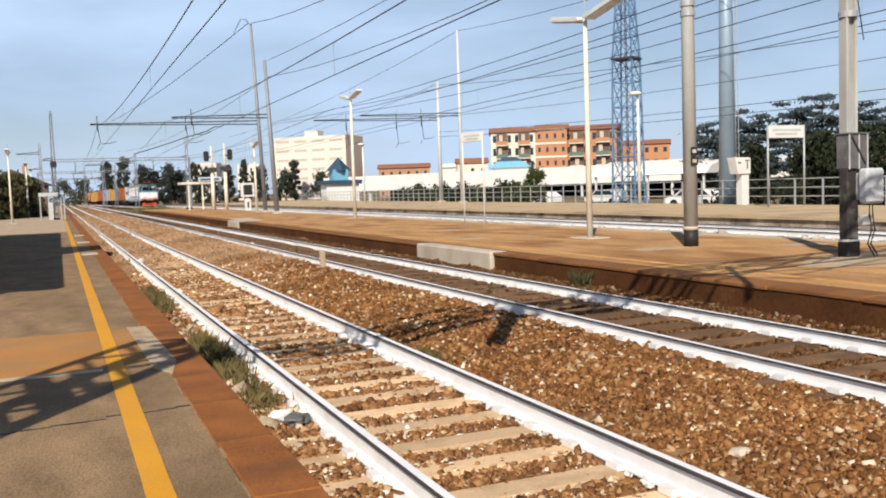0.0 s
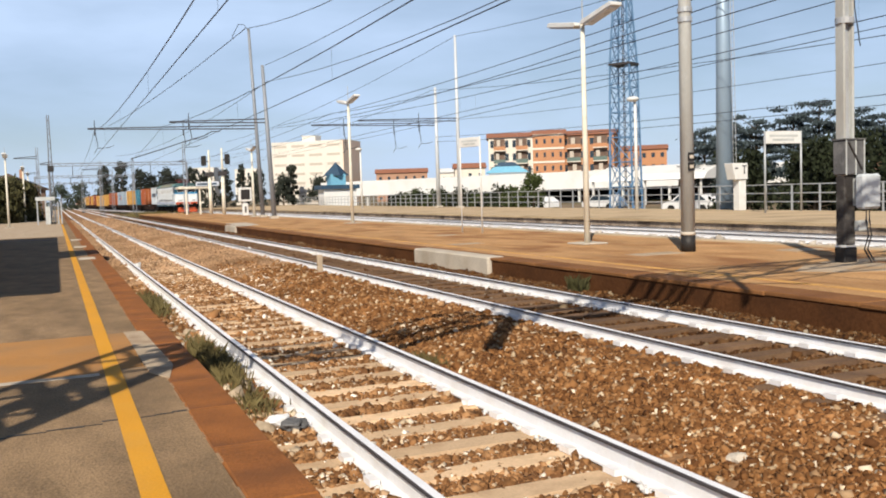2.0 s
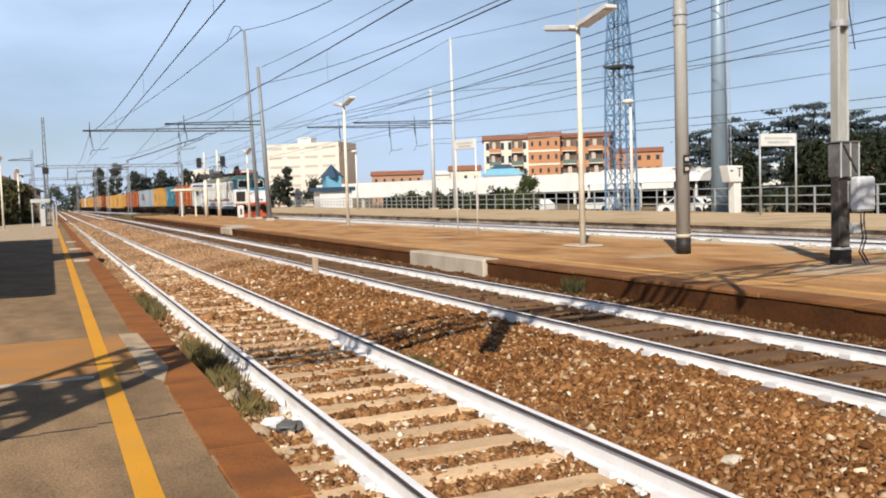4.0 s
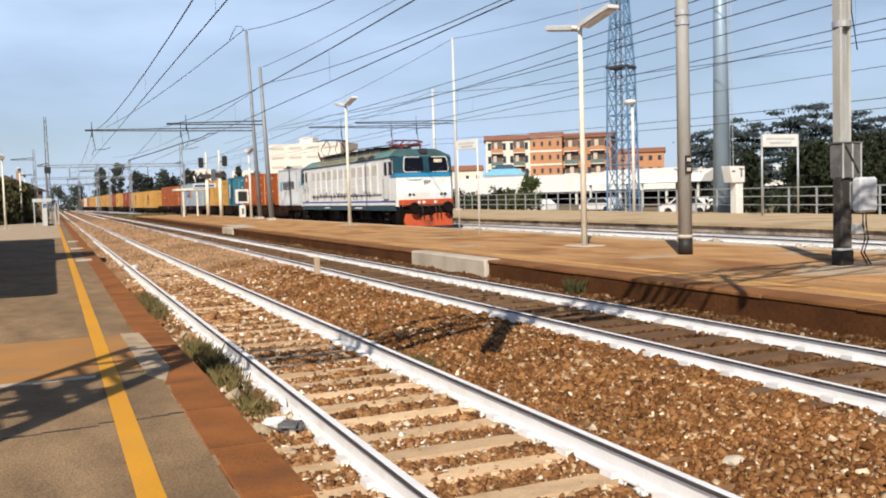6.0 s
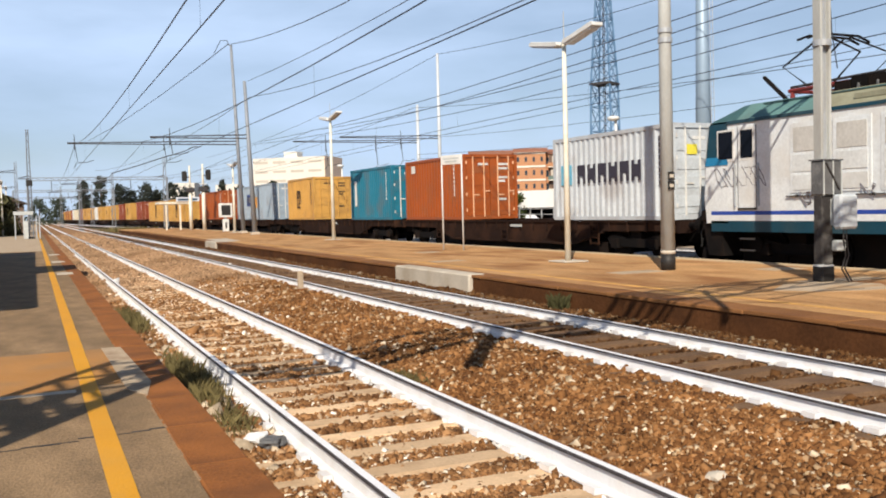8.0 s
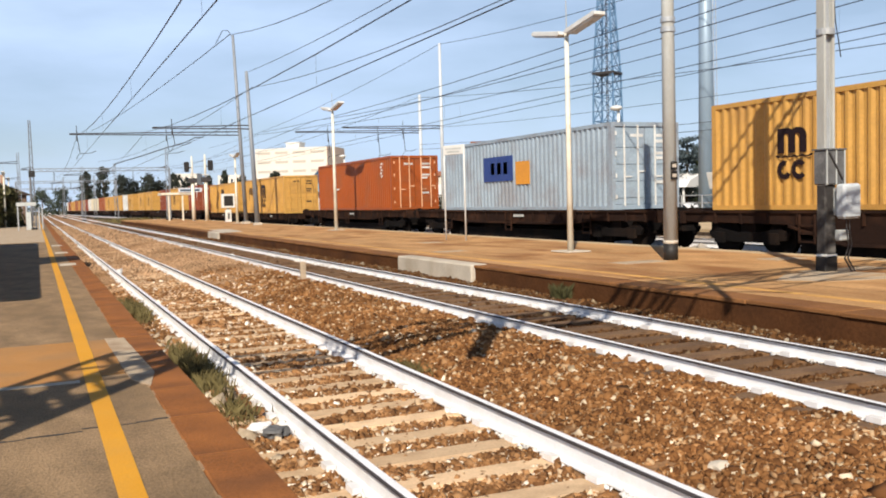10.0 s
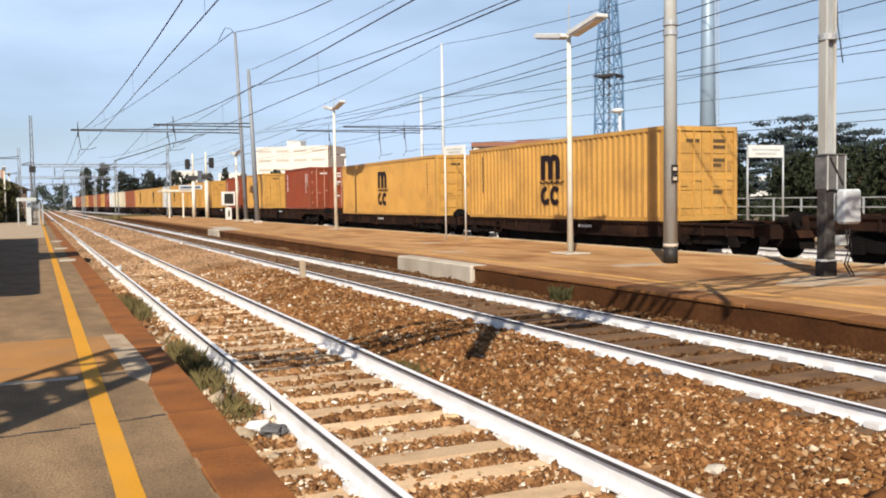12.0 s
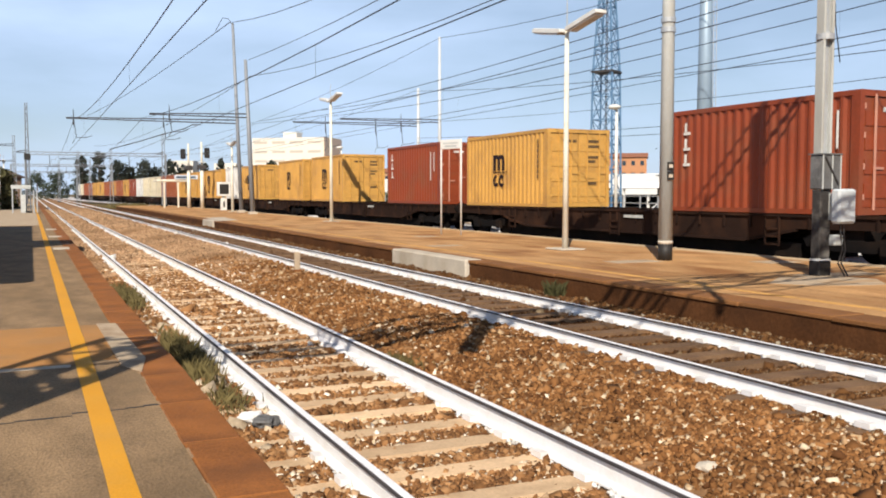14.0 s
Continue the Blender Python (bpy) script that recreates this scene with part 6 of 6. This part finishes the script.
for k in range(25):
    y = 4.6 + k * 0.44
    boxpart("resistor_box", (-0.85, 0.85, y, y + 0.41, 3.932, 4.15 + 0.03 * (k % 3)), "bogie_black", lo)
for k in range(22):
    bm = bmesh.new()
    rod(bm, (-0.92, 4.8 + k * 0.48, 3.93), (-0.92, 4.8 + k * 0.48, 4.04), 0.035, 0.02, 7)
    part("insulator", bm, "cab_dark", lo)
for x, h in ((-0.75, 4.28), (0.4, 4.32)):
    bm = bmesh.new()
    tube(bm, [(x, 2.4, h - 0.08), (x, 9, h), (x, 16.9, h - 0.08)], 0.03)
    part("roof_bus", bm, "dark_steel", lo)
# thin rails and cable runs along the roof slope
boxpart("roof_rail", (-1.11, -1.07, 2.4, LL - 2.4, 3.87, 3.90), "roof_dark", lo)
for k in range(1, 8):
    boxpart("roof_hatch", (-1.36, -1.08, 3.0 + 1.5 * k, 4.1 + 1.5 * k, 3.66, 3.76), "loco_roof", lo)


def pantograph(y, up, flip):
    bm = bmesh.new()
    s = -1 if flip else 1
    for x in (-0.5, 0.5):
        rod(bm, (x, y - 0.9, 4.16), (x, y + 0.9, 4.16), 0.05, 0.05, 8)
        rod(bm, (x, y - 0.8, 4.0), (x, y - 0.8, 4.16), 0.06, 0.04, 8)
        rod(bm, (x, y + 0.8, 4.0), (x, y + 0.8, 4.16), 0.06, 0.04, 8)
    for yy in (-0.9, 0.9):
        rod(bm, (-0.5, y + yy, 4.16), (0.5, y + yy, 4.16), 0.045, 0.045, 8)
    base = part("pantograph_base", bm, "loco_red", lo, "dark red pantograph frame")
    rise = 1.1 if up else 0.22
    m = "bogie_black" if up else "loco_red"
    for x in (-0.45, 0.45):
        for q in (-1, 1):
            bm = bmesh.new()
            tube(bm, [(x, y + 0.35 * q, 4.2), (x * 1.1, y + 1.1 * q, 4.2 + rise * 0.5), (x * 0.8, y + 0.06 * q, 4.2 + rise)], 0.026)
            part("pantograph_arm", bm, m, base)
    for dy in (-0.1, 0.2):
        bm = bmesh.new()
        tube(bm, [(-0.95, y + dy, 4.1 + rise), (-0.6, y + dy, 4.22 + rise), (0.6, y + dy, 4.22 + rise), (0.95, y + dy, 4.1 + rise)], 0.03)
        part("contact_strip", bm, m, base)


pantograph(3.3, False, False)
pantograph(16.3, True, True)
bm = bmesh.new()
tube(bm, [(-0.5, 17.3, 4.0), (-0.5, 18.0, 4.6)], 0.05)
part("horn_arm", bm, "bogie_black", lo)
# side: doors, cab windows, grilles, ribs
for sx in (-1, 1):
    X = sx * HW
    def lay(name, y0, y1, z0, z1, m, out, label="", parent=lo):
        a, b = sorted((X, X + sx * out))
        return boxpart(name, (a, b, y0, y1, z0, z1), m, parent, label)
    for y0, y1 in ((1.30, 1.78), (2.06, 2.44), (LL - 2.44, LL - 2.06), (LL - 1.78, LL - 1.30)):
        fr = lay("window_frame", y0 - 0.05, y1 + 0.05, 2.58, 3.34, "bar_light", 0.015, "white window frame")
        lay("cab_window", y0, y1, 2.64, 3.29, "cab_glass", 0.025, "dark cab window", fr)
    for y0, y1 in ((1.96, 2.54), (LL - 2.54, LL - 1.96)):
        dr = lay("cab_door", y0, y1, 1.42, 3.38, "loco_white", 0.008, "white cab door")
        lay("door_gap", y0 - 0.02, y0, 1.42, 3.38, "bar_dark", 0.010, "", dr)
        lay("door_gap", y1, y1 + 0.02, 1.42, 3.38, "bar_dark", 0.010, "", dr)
        lay("step_plate", y0, y1, 1.42, 1.47, "dark_steel", 0.03, "", dr)
        for z in (0.45, 0.72):
            lay("step", y0 + 0.05, y1 - 0.05, z, z + 0.04, "dark_steel", 0.03, "", dr)
        lay("grab_rail", y0 - 0.10, y0 - 0.07, 1.5, 2.5, "galv", 0.06)
        lay("grab_rail", y1 + 0.07, y1 + 0.10, 1.5, 2.5, "galv", 0.06)
    lay("small_hatch", 1.66, 1.98, 1.75, 2.05, "bar_light", 0.012)
    for k in range(11):
        y0 = 3.45 + k * 1.18
        fr = lay("panel_frame", y0, y0 + 0.95, 1.78, 3.30, "loco_white", 0.02)
        lay("grille", y0 + 0.10, y0 + 0.85, 2.68, 3.2, "loco_grille", 0.032, "grey ventilation grille", fr)
        lay("panel", y0 + 0.08, y0 + 0.87, 2.24, 2.6, "loco_panel", 0.034, "", fr)
        lay("panel", y0 + 0.08, y0 + 0.87, 1.84, 2.16, "loco_panel", 0.034, "", fr)
    lay("handrail", 3.0, 16.3, 1.70, 1.72, "dark_steel", 0.06)
    for k in range(14):
        lay("handrail_bracket", 3.0 + k, 3.03 + k, 1.68, 1.74, "dark_steel", 0.06)
    lay("bar", 6.2, 7.4, 0.99, 1.06, "bar_light", 0.012, "pale bar of writing")
    lay("bar", 12.3, 13.4, 0.99, 1.06, "bar_light", 0.012, "pale bar of writing")
# graffiti scrawl on the near side
rng = random.Random(5)
for k in range(16):
    y = 4.6 + k * 0.72 + rng.uniform(-0.2, 0.2)
    z = rng.uniform(1.55, 1.85)
    bm = bmesh.new()
    pts = []
    for i in range(9):
        a = i * rng.uniform(0.5, 0.9)
        pts.append((-HW - 0.034, y + 0.06 * i * rng.uniform(0.5, 1.1) + 0.14 * math.cos(a), z + 0.17 * math.sin(a * 1.4)))
    tube(bm, pts, 0.008 + 0.014 * rng.random(), 4)
    part("graffiti", bm, "graffiti", lo, "black graffiti scrawl")
for k in range(5):
    y = 17.2 + 0.3 * k
    bm = bmesh.new()
    tube(bm, [(-HW - 0.005, y + 0.25 * math.cos(a * 0.8 + k), 2.2 + 0.25 * math.sin(a * 1.1 + k)) for a in range(7)], 0.011, 4)
    part("graffiti", bm, "graffiti", lo, "dark graffiti scrawl")
# running gear
# underframe carried down near the rail to black out the gap beneath
boxpart("underframe", (-0.75, 0.75, 1.3, LL - 1.3, 0.08, 0.90), "bogie_black", lo)
for y, w in ((5.5, 1.2), (11.2, 1.2), (6.9, 0.5)):
    for sx in (-1, 1):
        boxpart("equipment_box", (min(sx * 0.8, sx * 1.22), max(sx * 0.8, sx * 1.22), y, y + w, 0.42, 0.88), "bogie_black", lo, "", 0.03)
for yb in (3.3, LL / 2, LL - 3.3):
    b = bogie(lo, yb)
    for dy in (-1.1, 1.1):
        bm = bmesh.new()
        rod(bm, (-1.16, dy, 0.6), (-1.1, dy, 0.6), 0.18, 0.18, 12)
        part("axle_box", bm, "bogie_black", b)

# ---- containers and wagons, by their distance behind the nose ----
Y = "box_yellow"
yellow20 = "yellow freight container with a dark company mark"
LOAD = []


def put(L, s, ob, bed=BED):
    LOAD.append((ob, s, L, bed + RAIL3))
    return ob


S20, S40 = 6.06, 12.19
c_grey = container(S20, "box_grey", "pale grey corrugated container with dark block marks", block_row(4.75, 1.12, 6, 0.46, "bar_dark") + [(4.95, 1.1, 0.62, 0.62, "bar_cyan")] + side_numbers(S20, "bar_dark", 0.5), rods="box_white")
boxpart("sticker", (-0.75, -0.38, 0.012, 0.024, 1.75, 2.02), "bar_lemon", c_grey, "yellow sticker")
put(S20, 19.7, c_grey)
put(S20, 32.6, container(S20, "box_orange", "orange-red freight container with white lock bars", [(4.9, 2.05, 0.42, 0.32, "bar_light")] + side_numbers(S20, "bar_light", 0.8), rods="rod_orange"))
put(S20, 40.45, container(S20, "box_teal", "teal freight container with a white upright mark", [(5.1, 0.7, 0.3, 1.3, "bar_light")] + side_numbers(S20, "bar_light", 0.7)))
c_y20 = container(S20, Y, yellow20, side_numbers(S20, "bar_brown", 0.6), rods=Y, writing="bar_brown")
stacked_mark(c_y20, 2.95, 0.68, 0.70, "bar_mark")
put(S20, 53.6, c_y20)
put(S40, 64.0, container(S40, "box_blue", "grey-blue freight container with a dark blue panel", [(6.1, 1.05, 2.3, 0.9, "bar_navy")] + [(6.5 + 0.5 * k, 1.3, 0.3, 0.42, "bar_light") for k in range(3)] + [(4.9, 0.9, 1.0, 0.8, "bar_amber")]))
put(S40, 82.2, container(S40, "box_orange", "rusty orange freight container with white lock bars", [(1.2 + 0.1 * (k % 2), 2.2 - 0.15 * k, 0.22, 0.1, "bar_light") for k in range(5)] + [(8.2, 1.1, 0.5, 0.1, "bar_light")], rods="rod_orange"))
c_y40 = container(S40, Y, "long yellow freight container with a dark company mark", side_numbers(S40, "bar_brown", 11.0), rods=Y, writing="bar_brown")
stacked_mark(c_y40, 5.4, 0.44, 1.0, "bar_mark")
put(S40, 102.9, c_y40, LOW)
c_y45 = container(13.0, Y, "extra long yellow freight container with a dark company mark", side_numbers(13.0, "bar_brown", 1.0), rods=Y, writing="bar_brown")
stacked_mark(c_y45, 6.0, 0.44, 1.0, "bar_mark")
put(13.0, 118.3, c_y45, LOW)
c_red = container(S20, "box_red", "dark red freight container with white marks", [(5.42, 2.0 - 0.4 * k, 0.08, 0.26, "bar_light") for k in range(3)] + [(5.28, 1.96 - 0.4 * k, 0.26, 0.07, "bar_light") for k in range(3)] + [(0.9, 1.0, 0.05, 1.2, "bar_light"), (0.55, 1.4, 0.05, 0.8, "bar_light")], rods="rod_red")
put(S20, 137.9, c_red)
c_rust = container(S40, "box_rust", "long rust-red corrugated freight container", side_numbers(S40, "bar_light", 0.8))
c_cream = container(S20, "box_cream", "cream corrugated freight container on a wagon", side_numbers(S20, "bar_dark", 0.8))
c_white = container(S20, "box_white", "white corrugated freight container on a wagon", side_numbers(S20, "bar_dark", 0.8))
put(S20, 198.5, c_white)
put(S40, 231.0, c_rust)
put(S20, 246.0, c_cream)
for L, ob, places in ((S40, c_y40, (206.5, 219.5, 308.0)), (S20, c_y20, (150.3, 171.9, 179.9, 192.0, 275.0, 290.0, 322.0)), (S20, c_red, (159.0, 268.0, 328.5)), (S40, c_rust, (281.6, 296.0, 336.0)), (S20, c_cream, (253.0, 350.0)), (S20, c_white, (260.0, 357.0))):
    for s in places:
        put(L, s, copy_thing(ob, pose(0, 0, 0)))
WAGONS = [(18.9, 39.6, 0.72), (39.6, 61.4, 0.72), (61.4, 79.7, 0.42), (79.7, 98.6, 0.42), (98.6, 116.75, 0.40), (116.75, 135.4, 0.40), (135.4, 157.6, 0.62), (157.6, 179.2, 0.62)]
w_far = container_wagon(20.6, 0.62)
for s0, s1, belly in WAGONS:
    LOAD.append((container_wagon(s1 - s0, belly, LOW if 98 < s0 < 130 else BED), s0, s1 - s0, RAIL3))
for k in range(9):
    LOAD.append((w_far if k == 0 else copy_thing(w_far, pose(0, 0, 0)), 179.2 + 20.6 * k, 20.6, RAIL3))
LOAD.append((lo, -0.9, LL, RAIL3))


def vehicle_rows(s, L, z):
    """Where a vehicle or load stands from start to end: s metres behind the nose, L long."""
    rows = []
    for k in range(29):
        t = 0.5 * k
        y0 = nose(t) + s
        y1 = y0 + L
        turn = math.degrees(math.atan2(-(bend(y1) - bend(y0)), L))
        rows.append((t, pose(T3 + bend(y0), y0, z, 0, 0, turn)))
    return rows


def motions():
    for ob, s, L, z in LOAD:
        walk(ob, vehicle_rows(s, L, z))


# ---- sleepers and ballast ----
def sleepers(t, cx, top, mat, first, step, n, tall=1.0):
    seat = top - 0.168 * tall
    bm = bmesh.new()
    prism(bm, [(-0.13, -0.12), (0.13, -0.12), (0.115, 0.0), (-0.115, 0.0)], -1.25, 1.25, "x")
    s0 = part("sleeper", bm, mat, t)
    s0.matrix_basis = pose(cx, first, seat)
    rng = random.Random(9)
    for k in range(1, n):
        again(s0, (cx + rng.uniform(-0.02, 0.02), first + k * step, seat + rng.uniform(-0.008, 0.004)), rng.uniform(-0.6, 0.6))
    bm = bmesh.new()
    for sx in (-0.7525, 0.7525):
        for d in (-0.11, 0.11):
            box(bm, sx + d - 0.035, sx + d + 0.035, -0.07, 0.07, 0.0, 0.045)
    f0 = part("rail_clip", bm, "rail_white", t, "white-splashed rail clips")
    f0.matrix_basis = pose(cx, first, seat + 0.002)
    for k in range(1, min(n, 40)):
        again(f0, (cx, first + k * step, seat + 0.002))


sleepers(track_1, T1, RAIL1, "sleeper", 2.17, 0.58, 70)
sleepers(track_2, T2, RAIL2, "sleeper_wood", 3.0, 0.6, 90, 0.74)


def stones(regions, seed, name, mat, label):
    """Angular stones strewn over the plan's stretches (x0, x1, y0, y1, per square metre, size, height function)."""
    rng = np.random.default_rng(seed)
    ico = np.array([(x, y, z) for z in (-0.62, 0.62) for y in (-0.8, 0.8) for x in (-0.8, 0.8)])
    tri = np.array([(0, 2, 1), (1, 2, 3), (4, 5, 6), (5, 7, 6), (0, 1, 4), (1, 5, 4), (2, 6, 3), (3, 6, 7), (0, 4, 2), (2, 4, 6), (1, 3, 5), (3, 7, 5)])
    allv = []
    for x0, x1, y0, y1, per, size, height, keep in regions:
        n = int((x1 - x0) * (y1 - y0) * per)
        c = np.stack([rng.uniform(x0, x1, n), rng.uniform(y0, y1, n)], 1)
        c = c[np.array([keep(x, y, r) for (x, y), r in zip(c, rng.random(n))])]
        n = len(c)
        z = np.array([height(x, y) for x, y in c])
        s = size * np.exp(rng.normal(0, 0.28, n))
        v = ico[None] + rng.uniform(-0.42, 0.42, (n, 8, 3))
        v = v * (rng.uniform(0.6, 1.35, (n, 1, 3)) * s[:, None, None])
        q = rng.normal(size=(n, 4))
        q /= np.linalg.norm(q, axis=1, keepdims=True)
        w, a, b, d = q.T
        R = np.stack([np.stack([1 - 2 * (b * b + d * d), 2 * (a * b - d * w), 2 * (a * d + b * w)], -1), np.stack([2 * (a * b + d * w), 1 - 2 * (a * a + d * d), 2 * (b * d - a * w)], -1), np.stack([2 * (a * d - b * w), 2 * (b * d + a * w), 1 - 2 * (a * a + b * b)], -1)], 1)
        v = np.einsum("nij,nkj->nki", R, v)
        v[:, :, 0] += c[:, None, 0]
        v[:, :, 1] += c[:, None, 1]
        v[:, :, 2] += (z + rng.uniform(-0.2, 0.55, n) * s)[:, None]
        allv.append(v)
    v = np.concatenate(allv)
    n = len(v)
    f = (tri[None] + 8 * np.arange(n)[:, None, None]).reshape(-1, 3)
    me = bpy.data.meshes.new(name)
    me.vertices.add(n * 8)
    me.vertices.foreach_set("co", v.reshape(-1).astype(np.float32))
    me.loops.add(len(f) * 3)
    me.loops.foreach_set("vertex_index", f.reshape(-1).astype(np.int32))
    me.polygons.add(len(f))
    me.polygons.foreach_set("loop_start", np.arange(0, len(f) * 3, 3, dtype=np.int32))
    me.update(calc_edges=True)
    me.materials.append(M[mat])
    return tagged(new(name, me), label, "ballast", kind="stuff")


def off_rails(x, y, r):
    for cx in (T1, T2):
        for s in (-0.7525, 0.7525):
            if abs(x - cx - s) < 0.10:
                return False
    if abs(x - T1) < 1.27 and y < 13.5:
        near = abs((y - 2.17 + 0.29) % 0.58 - 0.29) < 0.085
        return not near or r < (0.45 if y > 11 else 0.02 if x < 1.95 else 0.08)
    if abs(x - T2) < 1.27:
        return not abs((y - 3.0 + 0.3) % 0.6 - 0.3) < 0.12 or r < 0.06
    return True


def wide(x, y, r):
    return off_rails(x, y, r) and x < 1.6 + 1.25 * y


def lot(test, cut):
    return lambda x, y, r: test(x, y) and cut(x, y, r)


def paled_far(x, y):
    """Where the stones turn to the paler far colour, in uneven patches."""
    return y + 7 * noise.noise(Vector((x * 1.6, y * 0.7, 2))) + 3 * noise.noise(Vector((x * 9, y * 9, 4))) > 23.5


def ballast_lot(test, seed, mat, label):
    stones([
        (1.27, 8.3, 2.6, 7.0, 1750, 0.0180, ballast_height, lot(test, wide)),
        (1.27, 8.3, 7.0, 13.0, 1100, 0.0210, ballast_height, lot(test, wide)),
        (1.27, 8.3, 13.0, 30.0, 600, 0.024, ballast_height, lot(test, lambda x, y, r: off_rails(x, y, r) and not paled_far(x, y))),
    ], seed, "ballast_stones", mat, label)


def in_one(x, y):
    """Dusty stones: the first track's bed, and with distance, painted paler, between the tracks."""
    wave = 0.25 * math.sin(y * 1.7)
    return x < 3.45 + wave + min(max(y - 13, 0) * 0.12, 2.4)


def in_two(x, y):
    """Dark stones: oily between the second track's rails, then on to the platform wall."""
    return x > T2 - 0.66 + 0.04 * math.sin(y * 3.1)


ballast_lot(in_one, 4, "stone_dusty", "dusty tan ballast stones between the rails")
ballast_lot(in_two, 5, "stone_oily", "dark oily ballast stones between the rails")
ballast_lot(lambda x, y: not in_one(x, y) and not in_two(x, y), 7, "stone", "loose angular ballast stones, rust-brown with some pale ones")
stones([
    (1.27, 8.3, 14.0, 30.0, 520, 0.025, ballast_height, lambda x, y, r: paled_far(x, y) and off_rails(x, y, r) and not in_two(x, y)),
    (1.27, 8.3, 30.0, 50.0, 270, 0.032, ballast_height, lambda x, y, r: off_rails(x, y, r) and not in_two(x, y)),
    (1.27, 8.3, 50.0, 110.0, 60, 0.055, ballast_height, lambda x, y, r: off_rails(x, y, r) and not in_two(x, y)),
], 15, "ballast_stones", "stone_far", "tan ballast, paled with distance, along the tracks")
stones([(T2 - 0.66, 8.3, 24.0, 60.0, 220, 0.032, ballast_height, off_rails)], 16, "ballast_stones", "stone_oily", "dark oily ballast stones between the rails")
# lime splashed over the stones along the rails; farther off it paints their bloom
M["limed_stone"] = material("limed_stone", (0.72, 0.71, 0.70), 0.9, vary=0.12, fine=30, bump=0, per="island", stain=(0.42, 0.34, 0.26), stain_amount=0.5, stain_scale=3, spec=0.1)
limed = []
for cx, top, tall in ((T1, RAIL1, 1.0), (T2, RAIL2, 0.74)):
    for sx in (-0.7525, 0.7525):
        for side in (-1, 1):
            edge = cx + sx + side * 0.10
            for y0, y1, per, size in ((2.6, 9.0, 900, 0.017), (9.0, 22.0, 700, 0.022), (22.0, 50.0, 220, 0.034)):
                limed.append((edge - 0.03, edge + 0.03, y0, y1, per, size, lambda x, y, h=top - 0.175 * tall: h, lambda x, y, r: r < 0.35 + 0.8 * noise.noise(Vector((x * 4, y * 1.1, 5)))))
stones(limed, 17, "limed_stones", "limed_stone", "ballast stones splashed white, painting the rails' bloom farther off")
M["stone_pale"] = material("pale_stone", (0.46, 0.41, 0.35), 0.9, vary=0.3, bump=0, per="island", spec=0.1)
stones([(15.0, 16.0, 8, 45, 45, 0.07, lambda x, y: -0.04 + 0.13 * (1 - abs(x - 15.3) / 0.7), lambda x, y, r: True), (17.75, 19.35, 8, 55, 60, 0.05, lambda x, y: -0.075, lambda x, y, r: True)], 6, "ballast_stones", "stone_pale", "pale ballast stones beside the far tracks")
M["rubble"] = material("pale_rubble", (0.44, 0.35, 0.25), 0.9, vary=0.35, fine=30, bump=0.2, per="island", spec=0.1)
stones([(1.30, 1.74, 3.0, 6.4, 6, 0.045, ballast_height, lambda x, y, r: True), (1.30, 1.74, 6.4, 14, 6, 0.05, ballast_height, lambda x, y, r: True)], 12, "rubble", "rubble", "pale broken concrete rubble beside the platform edge")
bm = bmesh.new()
bmesh.ops.create_icosphere(bm, subdivisions=2, radius=0.13)
for v in bm.verts:
    v.co *= 1 + 0.35 * noise.noise(v.co * 9)
    v.co.z *= 0.5
rk = part("pale_stone", bm, "pale_concrete")
rk.location = (4.1, 4.72, -0.09)
rk.scale = (0.75, 0.6, 0.7)
tagged(rk, "large pale stone lying among the ballast", "stone")

motions()
